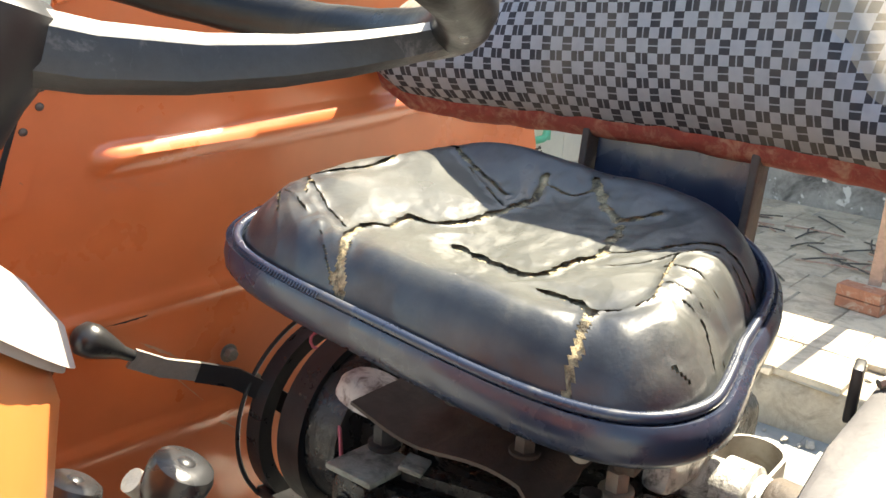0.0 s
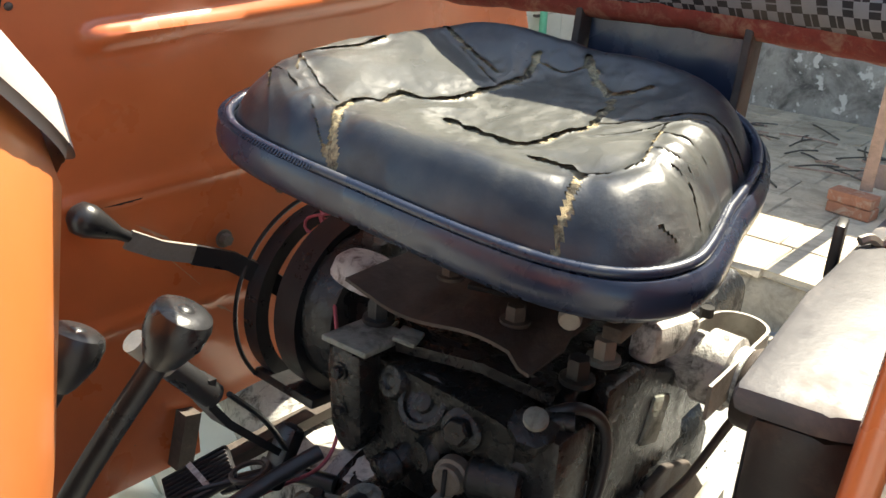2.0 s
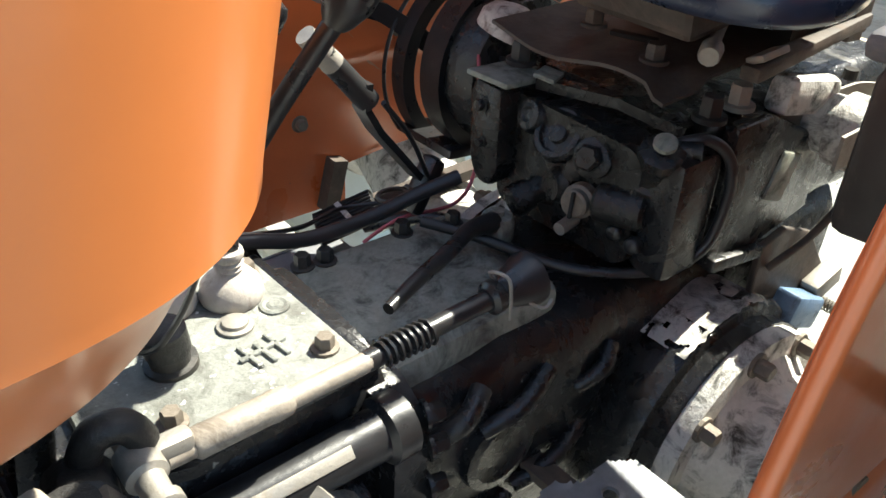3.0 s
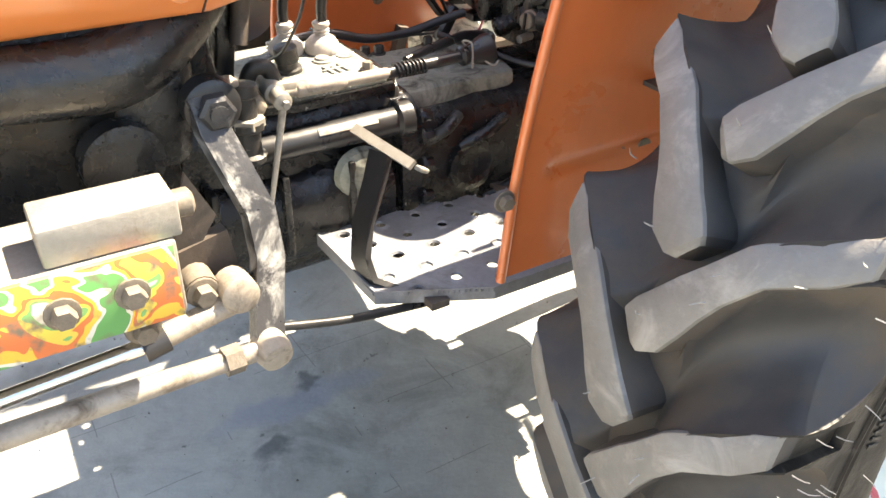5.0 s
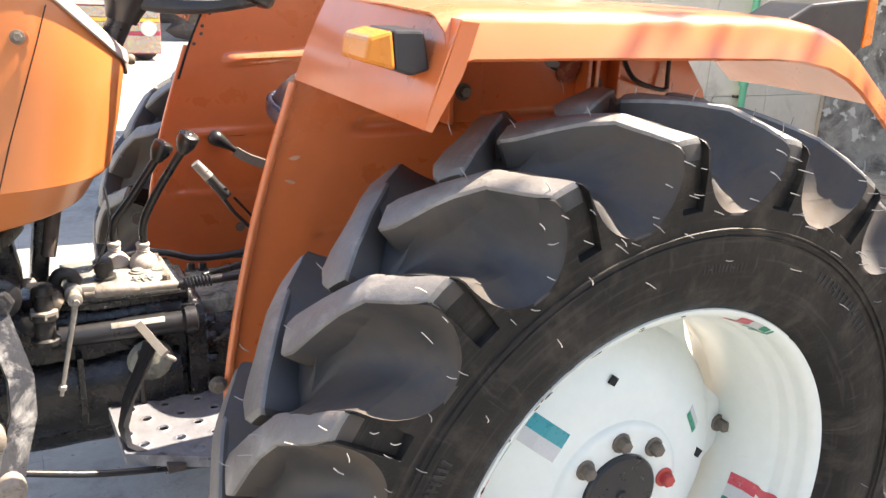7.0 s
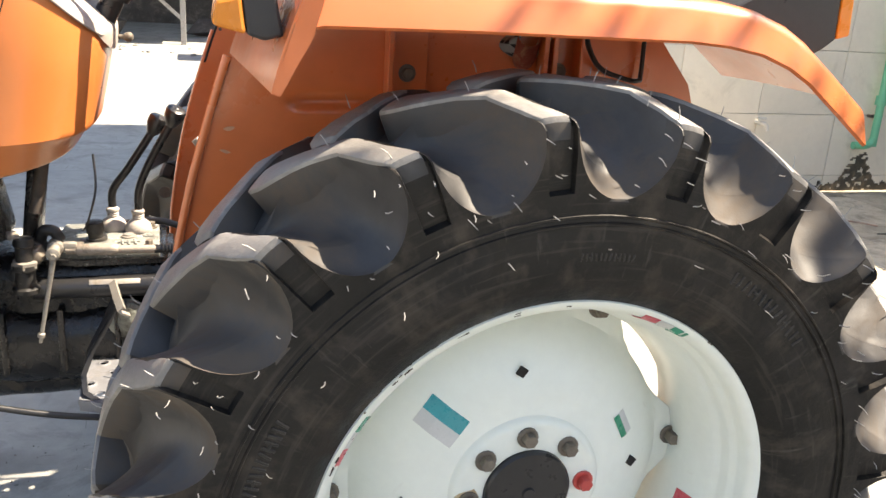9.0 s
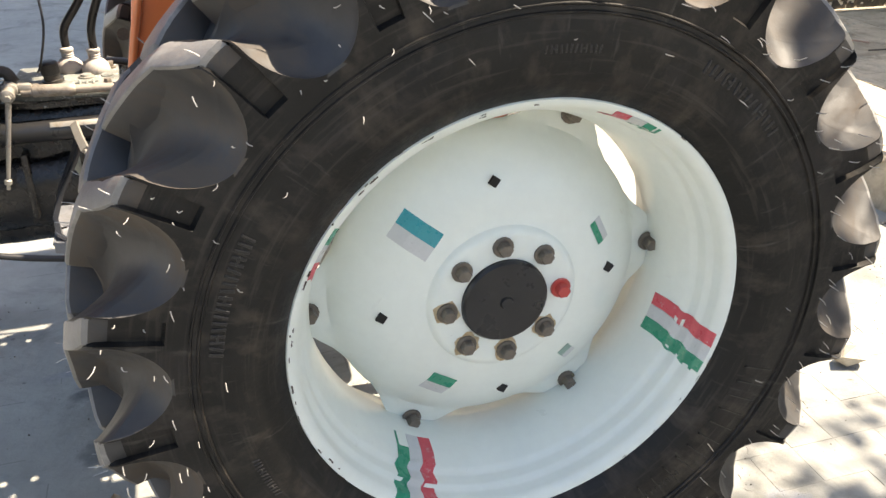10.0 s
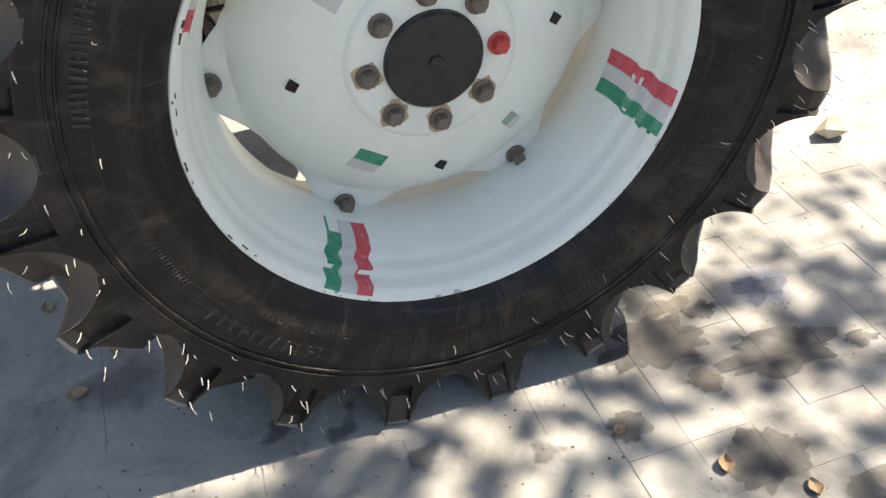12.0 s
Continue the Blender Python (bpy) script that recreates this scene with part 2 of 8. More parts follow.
def streaked_rubber():
    """Black side wall rubber with brown dust dragged out along the radius and rings of scuff."""
    m = mat("side_wall_rubber", (0.0085, 0.0080, 0.0075), 0.46, spec=0.28, vary=0.4, scale=6, dirt=(0.036, 0.030, 0.025), dirt_at=0.60, dirt_scale=9, bump=0.3, bump_scale=60, rough_vary=0.14)
    N, L = m.node_tree.nodes, m.node_tree.links
    bs = N["Principled BSDF"]
    base = bs.inputs["Base Color"].links[0].from_socket
    tc = N.new("ShaderNodeTexCoord")
    sp = N.new("ShaderNodeSeparateXYZ")
    L.new(tc.outputs["Object"], sp.inputs[0])

    def M(op, a, b=None):
        n = N.new("ShaderNodeMath")
        n.operation = op
        for q, v in zip(n.inputs, (a, b)):
            if isinstance(v, (int, float)):
                q.default_value = v
            elif v is not None:
                L.new(v, q)
        return n.outputs[0]
    z = M("SUBTRACT", sp.outputs[2], 0.632)
    rad = M("SQRT", M("ADD", M("MULTIPLY", sp.outputs[0], sp.outputs[0]), M("MULTIPLY", z, z)))
    ca, sa = M("DIVIDE", sp.outputs[0], rad), M("DIVIDE", z, rad)
    cols = base
    for kx, kr, lo, hi, col, amount in ((9.0, 14.0, 0.52, 0.74, (0.075, 0.060, 0.046, 1), 0.6), (26.0, 9.0, 0.62, 0.72, (0.15, 0.135, 0.115, 1), 0.25), (3.0, 120.0, 0.55, 0.75, (0.06, 0.051, 0.043, 1), 0.6)):
        cv = N.new("ShaderNodeCombineXYZ")
        L.new(M("MULTIPLY", ca, kx), cv.inputs[0])
        L.new(M("MULTIPLY", sa, kx), cv.inputs[1])
        L.new(M("MULTIPLY", rad, kr), cv.inputs[2])
        n = N.new("ShaderNodeTexNoise")
        n.inputs["Scale"].default_value, n.inputs["Detail"].default_value, n.inputs["Roughness"].default_value = 1.0, 5.0, 0.6
        L.new(cv.outputs[0], n.inputs["Vector"])
        mr = N.new("ShaderNodeMapRange")
        mr.inputs["From Min"].default_value, mr.inputs["From Max"].default_value, mr.inputs["To Max"].default_value = lo, hi, amount
        L.new(n.outputs["Fac"], mr.inputs["Value"])
        x = N.new("ShaderNodeMix")
        x.data_type = "RGBA"
        L.new(mr.outputs[0], x.inputs[0])
        L.new(cols, x.inputs[6])
        x.inputs[7].default_value = col
        cols = x.outputs[2]
    L.new(cols, bs.inputs["Base Color"])
    return m


SIDE = streaked_rubber()
LUGTOP = mat("worn_lug_rubber", (0.155, 0.148, 0.138), 0.50, spec=0.8, vary=0.22, scale=9, dirt=(0.30, 0.285, 0.26), dirt_at=0.60, dirt_scale=13, bump=0.3, bump_scale=120, rough_vary=0.1)
HAIR = mat("rubber_hair", (0.34, 0.33, 0.31), 0.6, vary=0.4, scale=20, bump=0)
WHITE = mat("white_wheel_paint", (0.72, 0.755, 0.695), 0.40, vary=0.05, scale=5, dirt=(0.52, 0.50, 0.44), dirt_at=0.72, dirt_scale=6, bump=0.06, bump_scale=30,
            speck=(0.12, 0.10, 0.08), speck_at=0.80, speck_scale=55, coat=0.15)

# ---- the ground and the walls ----
def stained_floor(name, col, joints):
    """Worn grey cement floor: tone, dust, oil stains with their own outlines."""
    m = mat(name, col, 0.82, vary=0.22, scale=2.2, dirt=tuple(c * 0.62 for c in col), dirt_at=0.58, dirt_scale=3.4, bump=0.5, bump_scale=80,
            speck=tuple(c * 0.45 for c in col), speck_at=0.72, speck_scale=17, hue_random=0.07)
    N, L = m.node_tree.nodes, m.node_tree.links
    bs = N["Principled BSDF"]
    col_out = bs.inputs["Base Color"].links[0].from_socket
    rough_out = bs.inputs["Roughness"].links[0].from_socket
    geo = N.new("ShaderNodeNewGeometry")
    for n in list(N):
        if n.type == "TEX_NOISE":
            L.new(geo.outputs["Position"], n.inputs["Vector"])

    def M(op, a, b=None, c=None):
        n = N.new("ShaderNodeMath")
        n.operation = op
        for s, v in zip(n.inputs, (a, b, c)):
            if v is None:
                continue
            if isinstance(v, (int, float)):
                s.default_value = v
            else:
                L.new(v, s)
        return n.outputs[0]

    def tex(scale, detail):
        n = N.new("ShaderNodeTexNoise")
        n.inputs["Scale"].default_value, n.inputs["Detail"].default_value = scale, detail
        L.new(geo.outputs["Position"], n.inputs["Vector"])
        return n
    wob = N.new("ShaderNodeVectorMath")
    wob.operation = "MULTIPLY_ADD"
    wob.inputs[1].default_value = (0.16, 0.16, 0.0)
    L.new(tex(11.0, 6.0).outputs["Color"], wob.inputs[0])
    off = N.new("ShaderNodeVectorMath")
    off.operation = "ADD"
    off.inputs[1].default_value = (-0.08, -0.08, 0.0)
    L.new(geo.outputs["Position"], off.inputs[0])
    L.new(off.outputs[0], wob.inputs[2])
    sp = N.new("ShaderNodeSeparateXYZ")
    L.new(wob.outputs[0], sp.inputs[0])

    def mixin(fac, colour):
        nonlocal col_out
        x = N.new("ShaderNodeMix")
        x.data_type = "RGBA"
        L.new(fac, x.inputs[0])
        L.new(col_out, x.inputs[6])
        x.inputs[7].default_value = (*colour, 1)
        col_out = x.outputs[2]
    if joints:
        fine = N.new("ShaderNodeVectorMath")
        fine.operation = "MULTIPLY_ADD"
        fine.inputs[1].default_value = (0.02, 0.02, 0.0)
        L.new(tex(4.0, 3.0).outputs["Color"], fine.inputs[0])
        L.new(geo.outputs["Position"], fine.inputs[2])
        fs = N.new("ShaderNodeSeparateXYZ")
        L.new(fine.outputs[0], fs.inputs[0])
        js = []
        for c, per in ((fs.outputs[0], 0.246), (fs.outputs[1], 0.232)):
            f = M("FRACT", M("ADD", M("DIVIDE", c, per), 400.0))
            js.append(M("LESS_THAN", M("ABSOLUTE", M("SUBTRACT", f, 0.5)), 0.006))
        j = M("MULTIPLY", M("MAXIMUM", *js), M("GREATER_THAN", tex(4.5, 5.0).outputs["Fac"], 0.53))
        mixin(M("MULTIPLY", j, 0.5), (0.12, 0.115, 0.11))
    # stains: x, y, half sizes, strength, colour
    oil, soot, brown, slate = (0.085, 0.083, 0.082), (0.055, 0.055, 0.06), (0.15, 0.135, 0.11), (0.20, 0.22, 0.27)
    stains = ((0.40, -0.87, 0.13, 0.10, 0.75, soot), (0.60, -0.97, 0.16, 0.08, 0.65, oil), (0.46, -1.16, 0.12, 0.10, 0.7, oil), (0.75, -1.02, 0.035, 0.03, 0.6, oil), (0.69, -0.80, 0.07, 0.055, 0.8, slate),
              (-0.70, 0.20, 0.20, 0.05, 0.6, slate), (-0.80, 0.09, 0.05, 0.03, 0.7, soot), (-0.66, 0.25, 0.03, 0.025, 0.7, soot), (-1.06, -0.01, 0.035, 0.02, 0.8, soot), (-0.76, -0.15, 0.05, 0.03, 0.6, oil),
              (-0.337, -0.821, 0.03, 0.02, 0.8, soot), (-0.587, -0.595, 0.09, 0.06, 0.6, soot), (-0.224, -0.831, 0.028, 0.022, 0.8, soot), (-0.10, -0.95, 0.03, 0.025, 0.8, soot), (0.10, -1.02, 0.026, 0.022, 0.7, soot),
              (-0.45, -0.98, 0.07, 0.05, 0.5, brown), (0.85, -0.95, 0.04, 0.03, 0.5, brown), (0.53, -0.75, 0.06, 0.04, 0.45, brown), (1.0, -1.15, 0.12, 0.07, 0.35, brown), (-1.2, 0.5, 0.3, 0.12, 0.4, oil),
              (0.2, -1.35, 0.12, 0.07, 0.5, oil), (-0.9, -0.45, 0.10, 0.07, 0.4, oil))
    rough_mix = rough_out
    for x, y, rx, ry, k, c in stains:
        d = M("ADD", M("POWER", M("ABSOLUTE", M("DIVIDE", M("SUBTRACT", sp.outputs[0], x), rx)), 2.0), M("POWER", M("ABSOLUTE", M("DIVIDE", M("SUBTRACT", sp.outputs[1], y), ry)), 2.0))
        r = N.new("ShaderNodeMapRange")
        r.inputs["From Min"].default_value, r.inputs["From Max"].default_value = 1.4, 0.35
        r.inputs["To Max"].default_value = k
        L.new(d, r.inputs["Value"])
        mixin(r.outputs[0], c)
    L.new(col_out, bs.inputs["Base Color"])
    return m


CONC = stained_floor("grey_cement_floor", (0.285, 0.285, 0.265), True)
PAVER = stained_floor("grey_cement_tile", (0.275, 0.275, 0.257), False)
bm = B()
box(bm, (0, 0, -0.05), (160, 160, 0.1))
ground = solid("ground", bm, CONC, "worn grey paved yard floor with oil stains and cracked joints", "ground", kind="structure")

# raised pavement behind, with a crumbling kerb
SLAB = mat("pale_paving_slab", (0.54, 0.46, 0.35), 0.85, vary=0.2, scale=5, dirt=(0.34, 0.285, 0.215), dirt_at=0.54, dirt_scale=6, bump=0.5, bump_scale=60, hue_random=0.12)
KERB = mat("crumbling_kerb", (0.38, 0.32, 0.24), 0.9, vary=0.3, scale=7, dirt=(0.20, 0.17, 0.13), dirt_at=0.57, dirt_scale=9, bump=1.0, bump_scale=40)
MOULD = mat("mouldy_concrete_wall", (0.34, 0.32, 0.29), 0.9, vary=0.35, scale=2.5, dirt=(0.11, 0.10, 0.09), dirt_at=0.54, dirt_scale=3.5, bump=0.7, bump_scale=40,
            speck=(0.62, 0.60, 0.56), speck_at=0.60, speck_scale=9)
WTILE = mat("cream_wall_tile", (0.72, 0.67, 0.57), 0.5, vary=0.07, scale=3, dirt=(0.52, 0.48, 0.40), dirt_at=0.62, dirt_scale=2.2, bump=0.08, bump_scale=30, hue_random=0.04)
GROUT = mat("grey_grout", (0.42, 0.39, 0.33), 0.9, vary=0.2, bump=0.2)
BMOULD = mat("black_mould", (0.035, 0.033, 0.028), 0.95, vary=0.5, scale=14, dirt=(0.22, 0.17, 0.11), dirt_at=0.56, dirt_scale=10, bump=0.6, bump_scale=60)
PAVE_Z = 0.198
bm = B()
NK = 80


def kerb_x(y):
    return 2.065 + 0.035 * noise.noise((y * 3.1, 0.3, 0)) + 0.014 * noise.noise((y * 13, 4.3, 0))


rows = []
for z, dx in ((-0.01, -0.015), (0.03, 0.0), (0.08, 0.012), (0.125, 0.02), (0.155, 0.035), (PAVE_Z - 0.026, 0.05)):
    rows.append([bm.verts.new((kerb_x(-6 + 9.0 * i / NK) + dx + 0.018 * noise.noise((i * 0.6, z * 22, 2.0)), -6 + 9.0 * i / NK, z)) for i in range(NK + 1)])
rows.append([bm.verts.new((9.0, -6 + 9.0 * i / NK, PAVE_Z - 0.026)) for i in range(NK + 1)])
skin(bm, rows, closed=False)
bmesh.ops.recalc_face_normals(bm, faces=bm.faces)
pavement = solid("pavement", bm, KERB, "raised pavement bed with a crumbling kerb edge", "pavement", kind="structure", smooth=40)
rnd = random.Random(7)
for i in range(9):
    for j in range(18):
        x, y = 2.235 + 0.312 * i, -1.26 + 0.234 * j + (0.06 if i % 2 else 0)
        if x > 4.75 or y > 2.7 or (i == 0 and j in (6, 11)):
            continue
        bm = B()
        box(bm, (0, 0, 0), (0.308, 0.231, 0.030), bevel=0.005, seg=1)
        if i == 0:
            box(bm, (0.0, 0, -0.02), (0.26, 0.20, 0.03), bevel=0.008, seg=1)
            for v in bm.verts:
                if v.co.x < -0.1:
                    v.co.x += 0.035 * noise.noise((v.co.y * 9 + j, v.co.z * 30, j)) + rnd.uniform(-0.01, 0.014)
        rz, tx = radians(rnd.uniform(-1.2, 1.2)), rnd.uniform(-0.008, 0.008)
        bmesh.ops.rotate(bm, verts=bm.verts, cent=(0, 0, 0), matrix=Matrix.Rotation(rz, 3, "Z") @ Matrix.Rotation(tx, 3, "Y"))
        for v in bm.verts:
            v.co += Vector((x, y, PAVE_Z - 0.012 + rnd.uniform(-0.003, 0.003)))
        part("slab", bm, SLAB, pavement)

# wall of pale tiles with black mould; concrete wall behind the pavement
bm = B()
box(bm, (4.2, 4.43, 2.65), (6.0, 3.1, 5.3))
wall_a = solid("wall_tiled", bm, GROUT, "cream tiled yard wall with black mould at its foot", "wall", kind="structure")
for i in range(10):
    for j in range(6):
        bm = B()
        box(bm, (1.2 + 0.305 + 0.612 * i, 2.874, 0.07 + 0.418 * j), (0.608, 0.012, 0.414), bevel=0.0015, seg=1)
        part("tile", bm, WTILE, wall_a)
bm = B()
rnd = random.Random(12)


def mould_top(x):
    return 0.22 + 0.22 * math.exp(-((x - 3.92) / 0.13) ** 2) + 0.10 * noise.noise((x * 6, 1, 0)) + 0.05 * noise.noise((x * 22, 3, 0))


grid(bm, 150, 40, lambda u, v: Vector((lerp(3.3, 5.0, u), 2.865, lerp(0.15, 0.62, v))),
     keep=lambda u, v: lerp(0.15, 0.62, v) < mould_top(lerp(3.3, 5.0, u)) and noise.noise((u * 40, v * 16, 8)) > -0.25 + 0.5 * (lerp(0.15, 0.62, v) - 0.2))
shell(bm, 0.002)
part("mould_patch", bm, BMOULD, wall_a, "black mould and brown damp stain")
bm = B()
box(bm, (4.95, -0.2, 1.6), (0.25, 6.0, 3.2))
wall_c = solid("wall_concrete", bm, MOULD, "stained grey concrete yard wall with peeling plaster", "wall", kind="structure")
PLAST = mat("peeling_plaster", (0.52, 0.50, 0.46), 0.9, vary=0.2, scale=6, dirt=(0.26, 0.24, 0.21), dirt_at=0.55, dirt_scale=7, bump=0.5, bump_scale=50)
for cy, cz, s in ((0.9, 1.9, 0.5), (0.1, 1.3, 0.4), (-0.5, 2.2, 0.6), (1.6, 1.2, 0.45), (-1.2, 1.4, 0.5)):
    bm = B()
    grid(bm, 40, 40, lambda u, v: Vector((4.818, cy + (u - 0.5) * 2 * s, cz + (v - 0.5) * 2 * s)),
         keep=lambda u, v: math.hypot(u - 0.5, v - 0.5) < 0.33 + 0.16 * noise.noise((u * 5, v * 5, cy)) + 0.06 * noise.noise((u * 19, v * 19, cy)))
    shell(bm, 0.006)
    part("plaster_patch", bm, PLAST, wall_c, "")
# plain walls that close the yard behind the camera and beyond
PLAIN = mat("weathered_plaster", (0.44, 0.41, 0.36), 0.9, vary=0.2, scale=1.5, dirt=(0.26, 0.24, 0.20), dirt_at=0.58, dirt_scale=2, bump=0.4, bump_scale=30)
for nm, c, s in (("wall_south", (-2, -11, 1.4), (30, 0.25, 2.8)), ("wall_west", (-17, 4, 1.4), (0.25, 30, 2.8))):
    bm = B()
    box(bm, c, s)
    solid(nm, bm, PLAIN, "weathered plain plastered yard wall", "wall", kind="structure")

GREENP = mat("pale_green_pipe", (0.14, 0.50, 0.30), 0.4, vary=0.12, scale=10, bump=0.05)
pipe = thing("water_pipe", (3.94, 2.82, 0.5), "pale green plastic water pipe on the tiled wall", "pipe")
bm = B()
tube(bm, [(3.925, 2.80, 3.4), (3.925, 2.80, 2.0), (3.94, 2.80, 0.62), (3.938, 2.80, 0.55), (3.90, 2.80, 0.508), (3.79, 2.81, 0.503)], 0.026, 10)
part("tube", bm, GREENP, pipe, smooth=60)
bm = B()
rod(bm, (3.932, 2.80, 0.78), (3.934, 2.80, 0.84), 0.036)
part("coupling", bm, GREENP, pipe, smooth=60)
bm = B()
box(bm, (3.94, 2.835, 0.70), (0.10, 0.035, 0.02), bevel=0.004)
part("clamp", bm, RUSTY, pipe)
TAPM = mat("white_tap", (0.62, 0.60, 0.55), 0.4, vary=0.1, bump=0)
tap = thing("wall_tap", (3.03, 2.86, 0.62), "small white tap on the tiled wall", "tap")
bm = B()
rod(bm, (3.03, 2.868, 0.645), (3.03, 2.80, 0.645), 0.014)
tube(bm, [(3.03, 2.81, 0.645), (3.05, 2.785, 0.64), (3.06, 2.78, 0.60)], 0.012, 8)
part("spout", bm, TAPM, tap, smooth=50)
bm = B()
box(bm, (3.03, 2.82, 0.675), (0.08, 0.02, 0.014), bevel=0.004)
part("handle", bm, TAPM, tap)

# ---- the tractor ----
Y0 = 0.05                                   # the tractor's middle
tractor = thing("tractor", (0, Y0, 0), "old orange farm tractor with black gearbox and white-rimmed rear wheels", "tractor")
HUB_Z, WIDE = 0.632, -0.693
LUGS, LUG0 = 20, 129.0


def mirror(bm):
    """Turns a part of the near side into one of the far side."""
    for v in bm.verts:
        v.co.y = 2 * Y0 - v.co.y
    bmesh.ops.reverse_faces(bm, faces=bm.faces)


def flat_ground(bm):
    """The tyre's foot, pressed flat by the load."""
    for v in bm.verts:
        if v.co.z < 0.05:
            d = 0.05 - v.co.z
            v.co.z = 0.002 + 0.048 * math.exp(-d / 0.035) if d < 0.05 else 0.002 + 0.048 * math.exp(-d / 0.035) * 0.5
            v.co.y += math.copysign(min(d, 0.05) * 0.25, v.co.y - WIDE) * min(abs(v.co.y - WIDE) / 0.15, 1)


def polar(ang, y, r):
    return Vector((r * math.cos(radians(ang)), WIDE + y, HUB_Z + r * math.sin(radians(ang))))


LUG_Y = [-0.185, -0.172, -0.14, -0.105, -0.07, -0.02, 0.022, 0.05]
LUG_A = [-15.5, -15.0, -13.0, -11.1, -8.3, -2.2, 1.0, 3.2]


FLOOR_Y = [0, 0.03, 0.06, 0.085, 0.105, 0.125, 0.142, 0.156, 0.168, 0.1775]
FLOOR_R = [0.622, 0.619, 0.611, 0.601, 0.590, 0.576, 0.562, 0.551, 0.541, 0.536]


def tyre_rows():
    """The half section from the middle out: (y, r) of the solid, (y, r) of the scoop's floor, the scoop's half width in degrees, pocket depth."""
    rows = []
    for y, r in ((0, 0.630), (0.015, 0.630), (0.03, 0.632), (0.042, 0.648), (0.056, 0.670), (0.075, 0.672), (0.095, 0.6685), (0.115, 0.6615), (0.135, 0.6545), (0.152, 0.6485), (0.166, 0.6440), (0.173, 0.6400)):
        fy = y * 0.73
        rows.append((y, r, fy, table(fy, FLOOR_Y, FLOOR_R), 6.92 if y < 0.16 else 6.9, 0.006 if y > 0.17 else 0.0))
    for r in (0.6370, 0.6345, 0.6320, 0.628, 0.615, 0.600, 0.585, 0.572, 0.5655, 0.562, 0.555, 0.549, 0.545, 0.5415, 0.539, 0.537):
        y = table(r, [0.53, 0.60, 0.632, 0.640], [0.1775, 0.1805, 0.1785, 0.173])
        fy = lerp(0.1775, 0.127, ((r - 0.536) / 0.117) ** 0.75)
        u = 6.9 * math.sqrt(max(1 - max(0, (0.622 - r) / 0.0865) ** 2, 0.012))
        rows.append((y, r, fy, table(fy, FLOOR_Y, FLOOR_R), u, 0.011 if r > 0.548 else 0.0))
    for y, r, u in ((0.1775, 0.533, 1.6), (0.177, 0.528, 3.0), (0.1765, 0.518, 5.0), (0.1765, 0.5155, 6.0), (0.1795, 0.5140, 6.0), (0.1795, 0.5120, 6.0), (0.1760, 0.5105, 6.0), (0.1765, 0.5045, 6.0), (0.1790, 0.5030, 6.0), (0.1790, 0.5010, 6.0), (0.1755, 0.4995, 6.0), (0.1765, 0.480, 6.0), (0.1775, 0.462, 6.0),
                    (0.1765, 0.440, 6.0), (0.1745, 0.425, 6.0), (0.166, 0.405, 6.0), (0.153, 0.388, 6.0), (0.143, 0.3785, 6.0), (0.130, 0.368, 6.0)):
        rows.append((y, r, y, r, u, 0.0))
    return rows


COLS = [-9.0, -8.3, -7.25, -7.1] + [-1.0, -0.985, -0.94, -0.86, -0.74, -0.58, -0.4, -0.2, 0.0, 0.2, 0.4, 0.58, 0.74, 0.86, 0.94, 0.985, 1.0] + [7.1, 7.25, 8.3]


def tyre_mesh(side):
    bm = B()
    half = tyre_rows()
    nc = len(COLS)
    n = LUGS * nc
    cols = []
    for k in range(n):
        c, lug = k % nc, k // nc
        pos, neg = [], []
        for s, out in ((-1, neg), (1, pos)):
            for y, r, fy, fr, U, pocket in half:
                v = COLS[c]
                if abs(v) > 1.01:
                    u, g = v, 0.0
                    py = y - (pocket if abs(v) > 7.15 else 0.0)
                else:
                    u, g, py = v * U, (1 - abs(v) ** 2.1) ** 0.85, y
                ease = min(max((y - 0.02) / 0.04, 0), 1)
                u = lerp(-9 + 18.0 * c / nc, u, ease)
                half_on = 9.0 if s > 0 else 0.0
                a = LUG0 + 18.0 * lug + table(-y, LUG_Y, LUG_A) * ease - 0.6 * (1 - ease) + 9.0 + u + half_on * ease
                # the far half of the tread is the mirror image, half a pitch on
                out.append(polar(a, s * lerp(py, fy, g), lerp(r, fr, g)))
        cols.append([bm.verts.new(p) for p in reversed(neg[1:])] + [bm.verts.new(p) for p in pos])
    for k in range(n):
        p, q = cols[k], cols[(k + 1) % n]
        for i in range(len(p) - 1):
            f = bm.faces.new((p[i], p[i + 1], q[i + 1], q[i]))
            row = abs(i + 0.5 - (len(half) - 1))
            if row < 28 and (4 <= k % nc < 20 or row < 4):
                f.material_index = 1
    flat_ground(bm)
    return bm


# a lug from its blunt nose to the shoulder: (y, turn, half width, radius)
LUG_LINE = [(0.014, 1.1, 0.016, 0.669), (0.008, 0.7, 0.024, 0.675), (-0.008, -0.6, 0.0295, 0.677), (-0.024, -2.6, 0.0268, 0.677), (-0.040, -4.8, 0.0235, 0.6765), (-0.058, -6.9, 0.0205, 0.676),
            (-0.086, -9.9, 0.0205, 0.6745), (-0.092, -10.3, 0.0205, 0.6728), (-0.112, -11.4, 0.0205, 0.6660), (-0.132, -12.5, 0.0205, 0.6590), (-0.152, -13.9, 0.0205, 0.6520), (-0.166, -14.8, 0.0205, 0.6470), (-0.1685, -14.9, 0.020, 0.6390)]


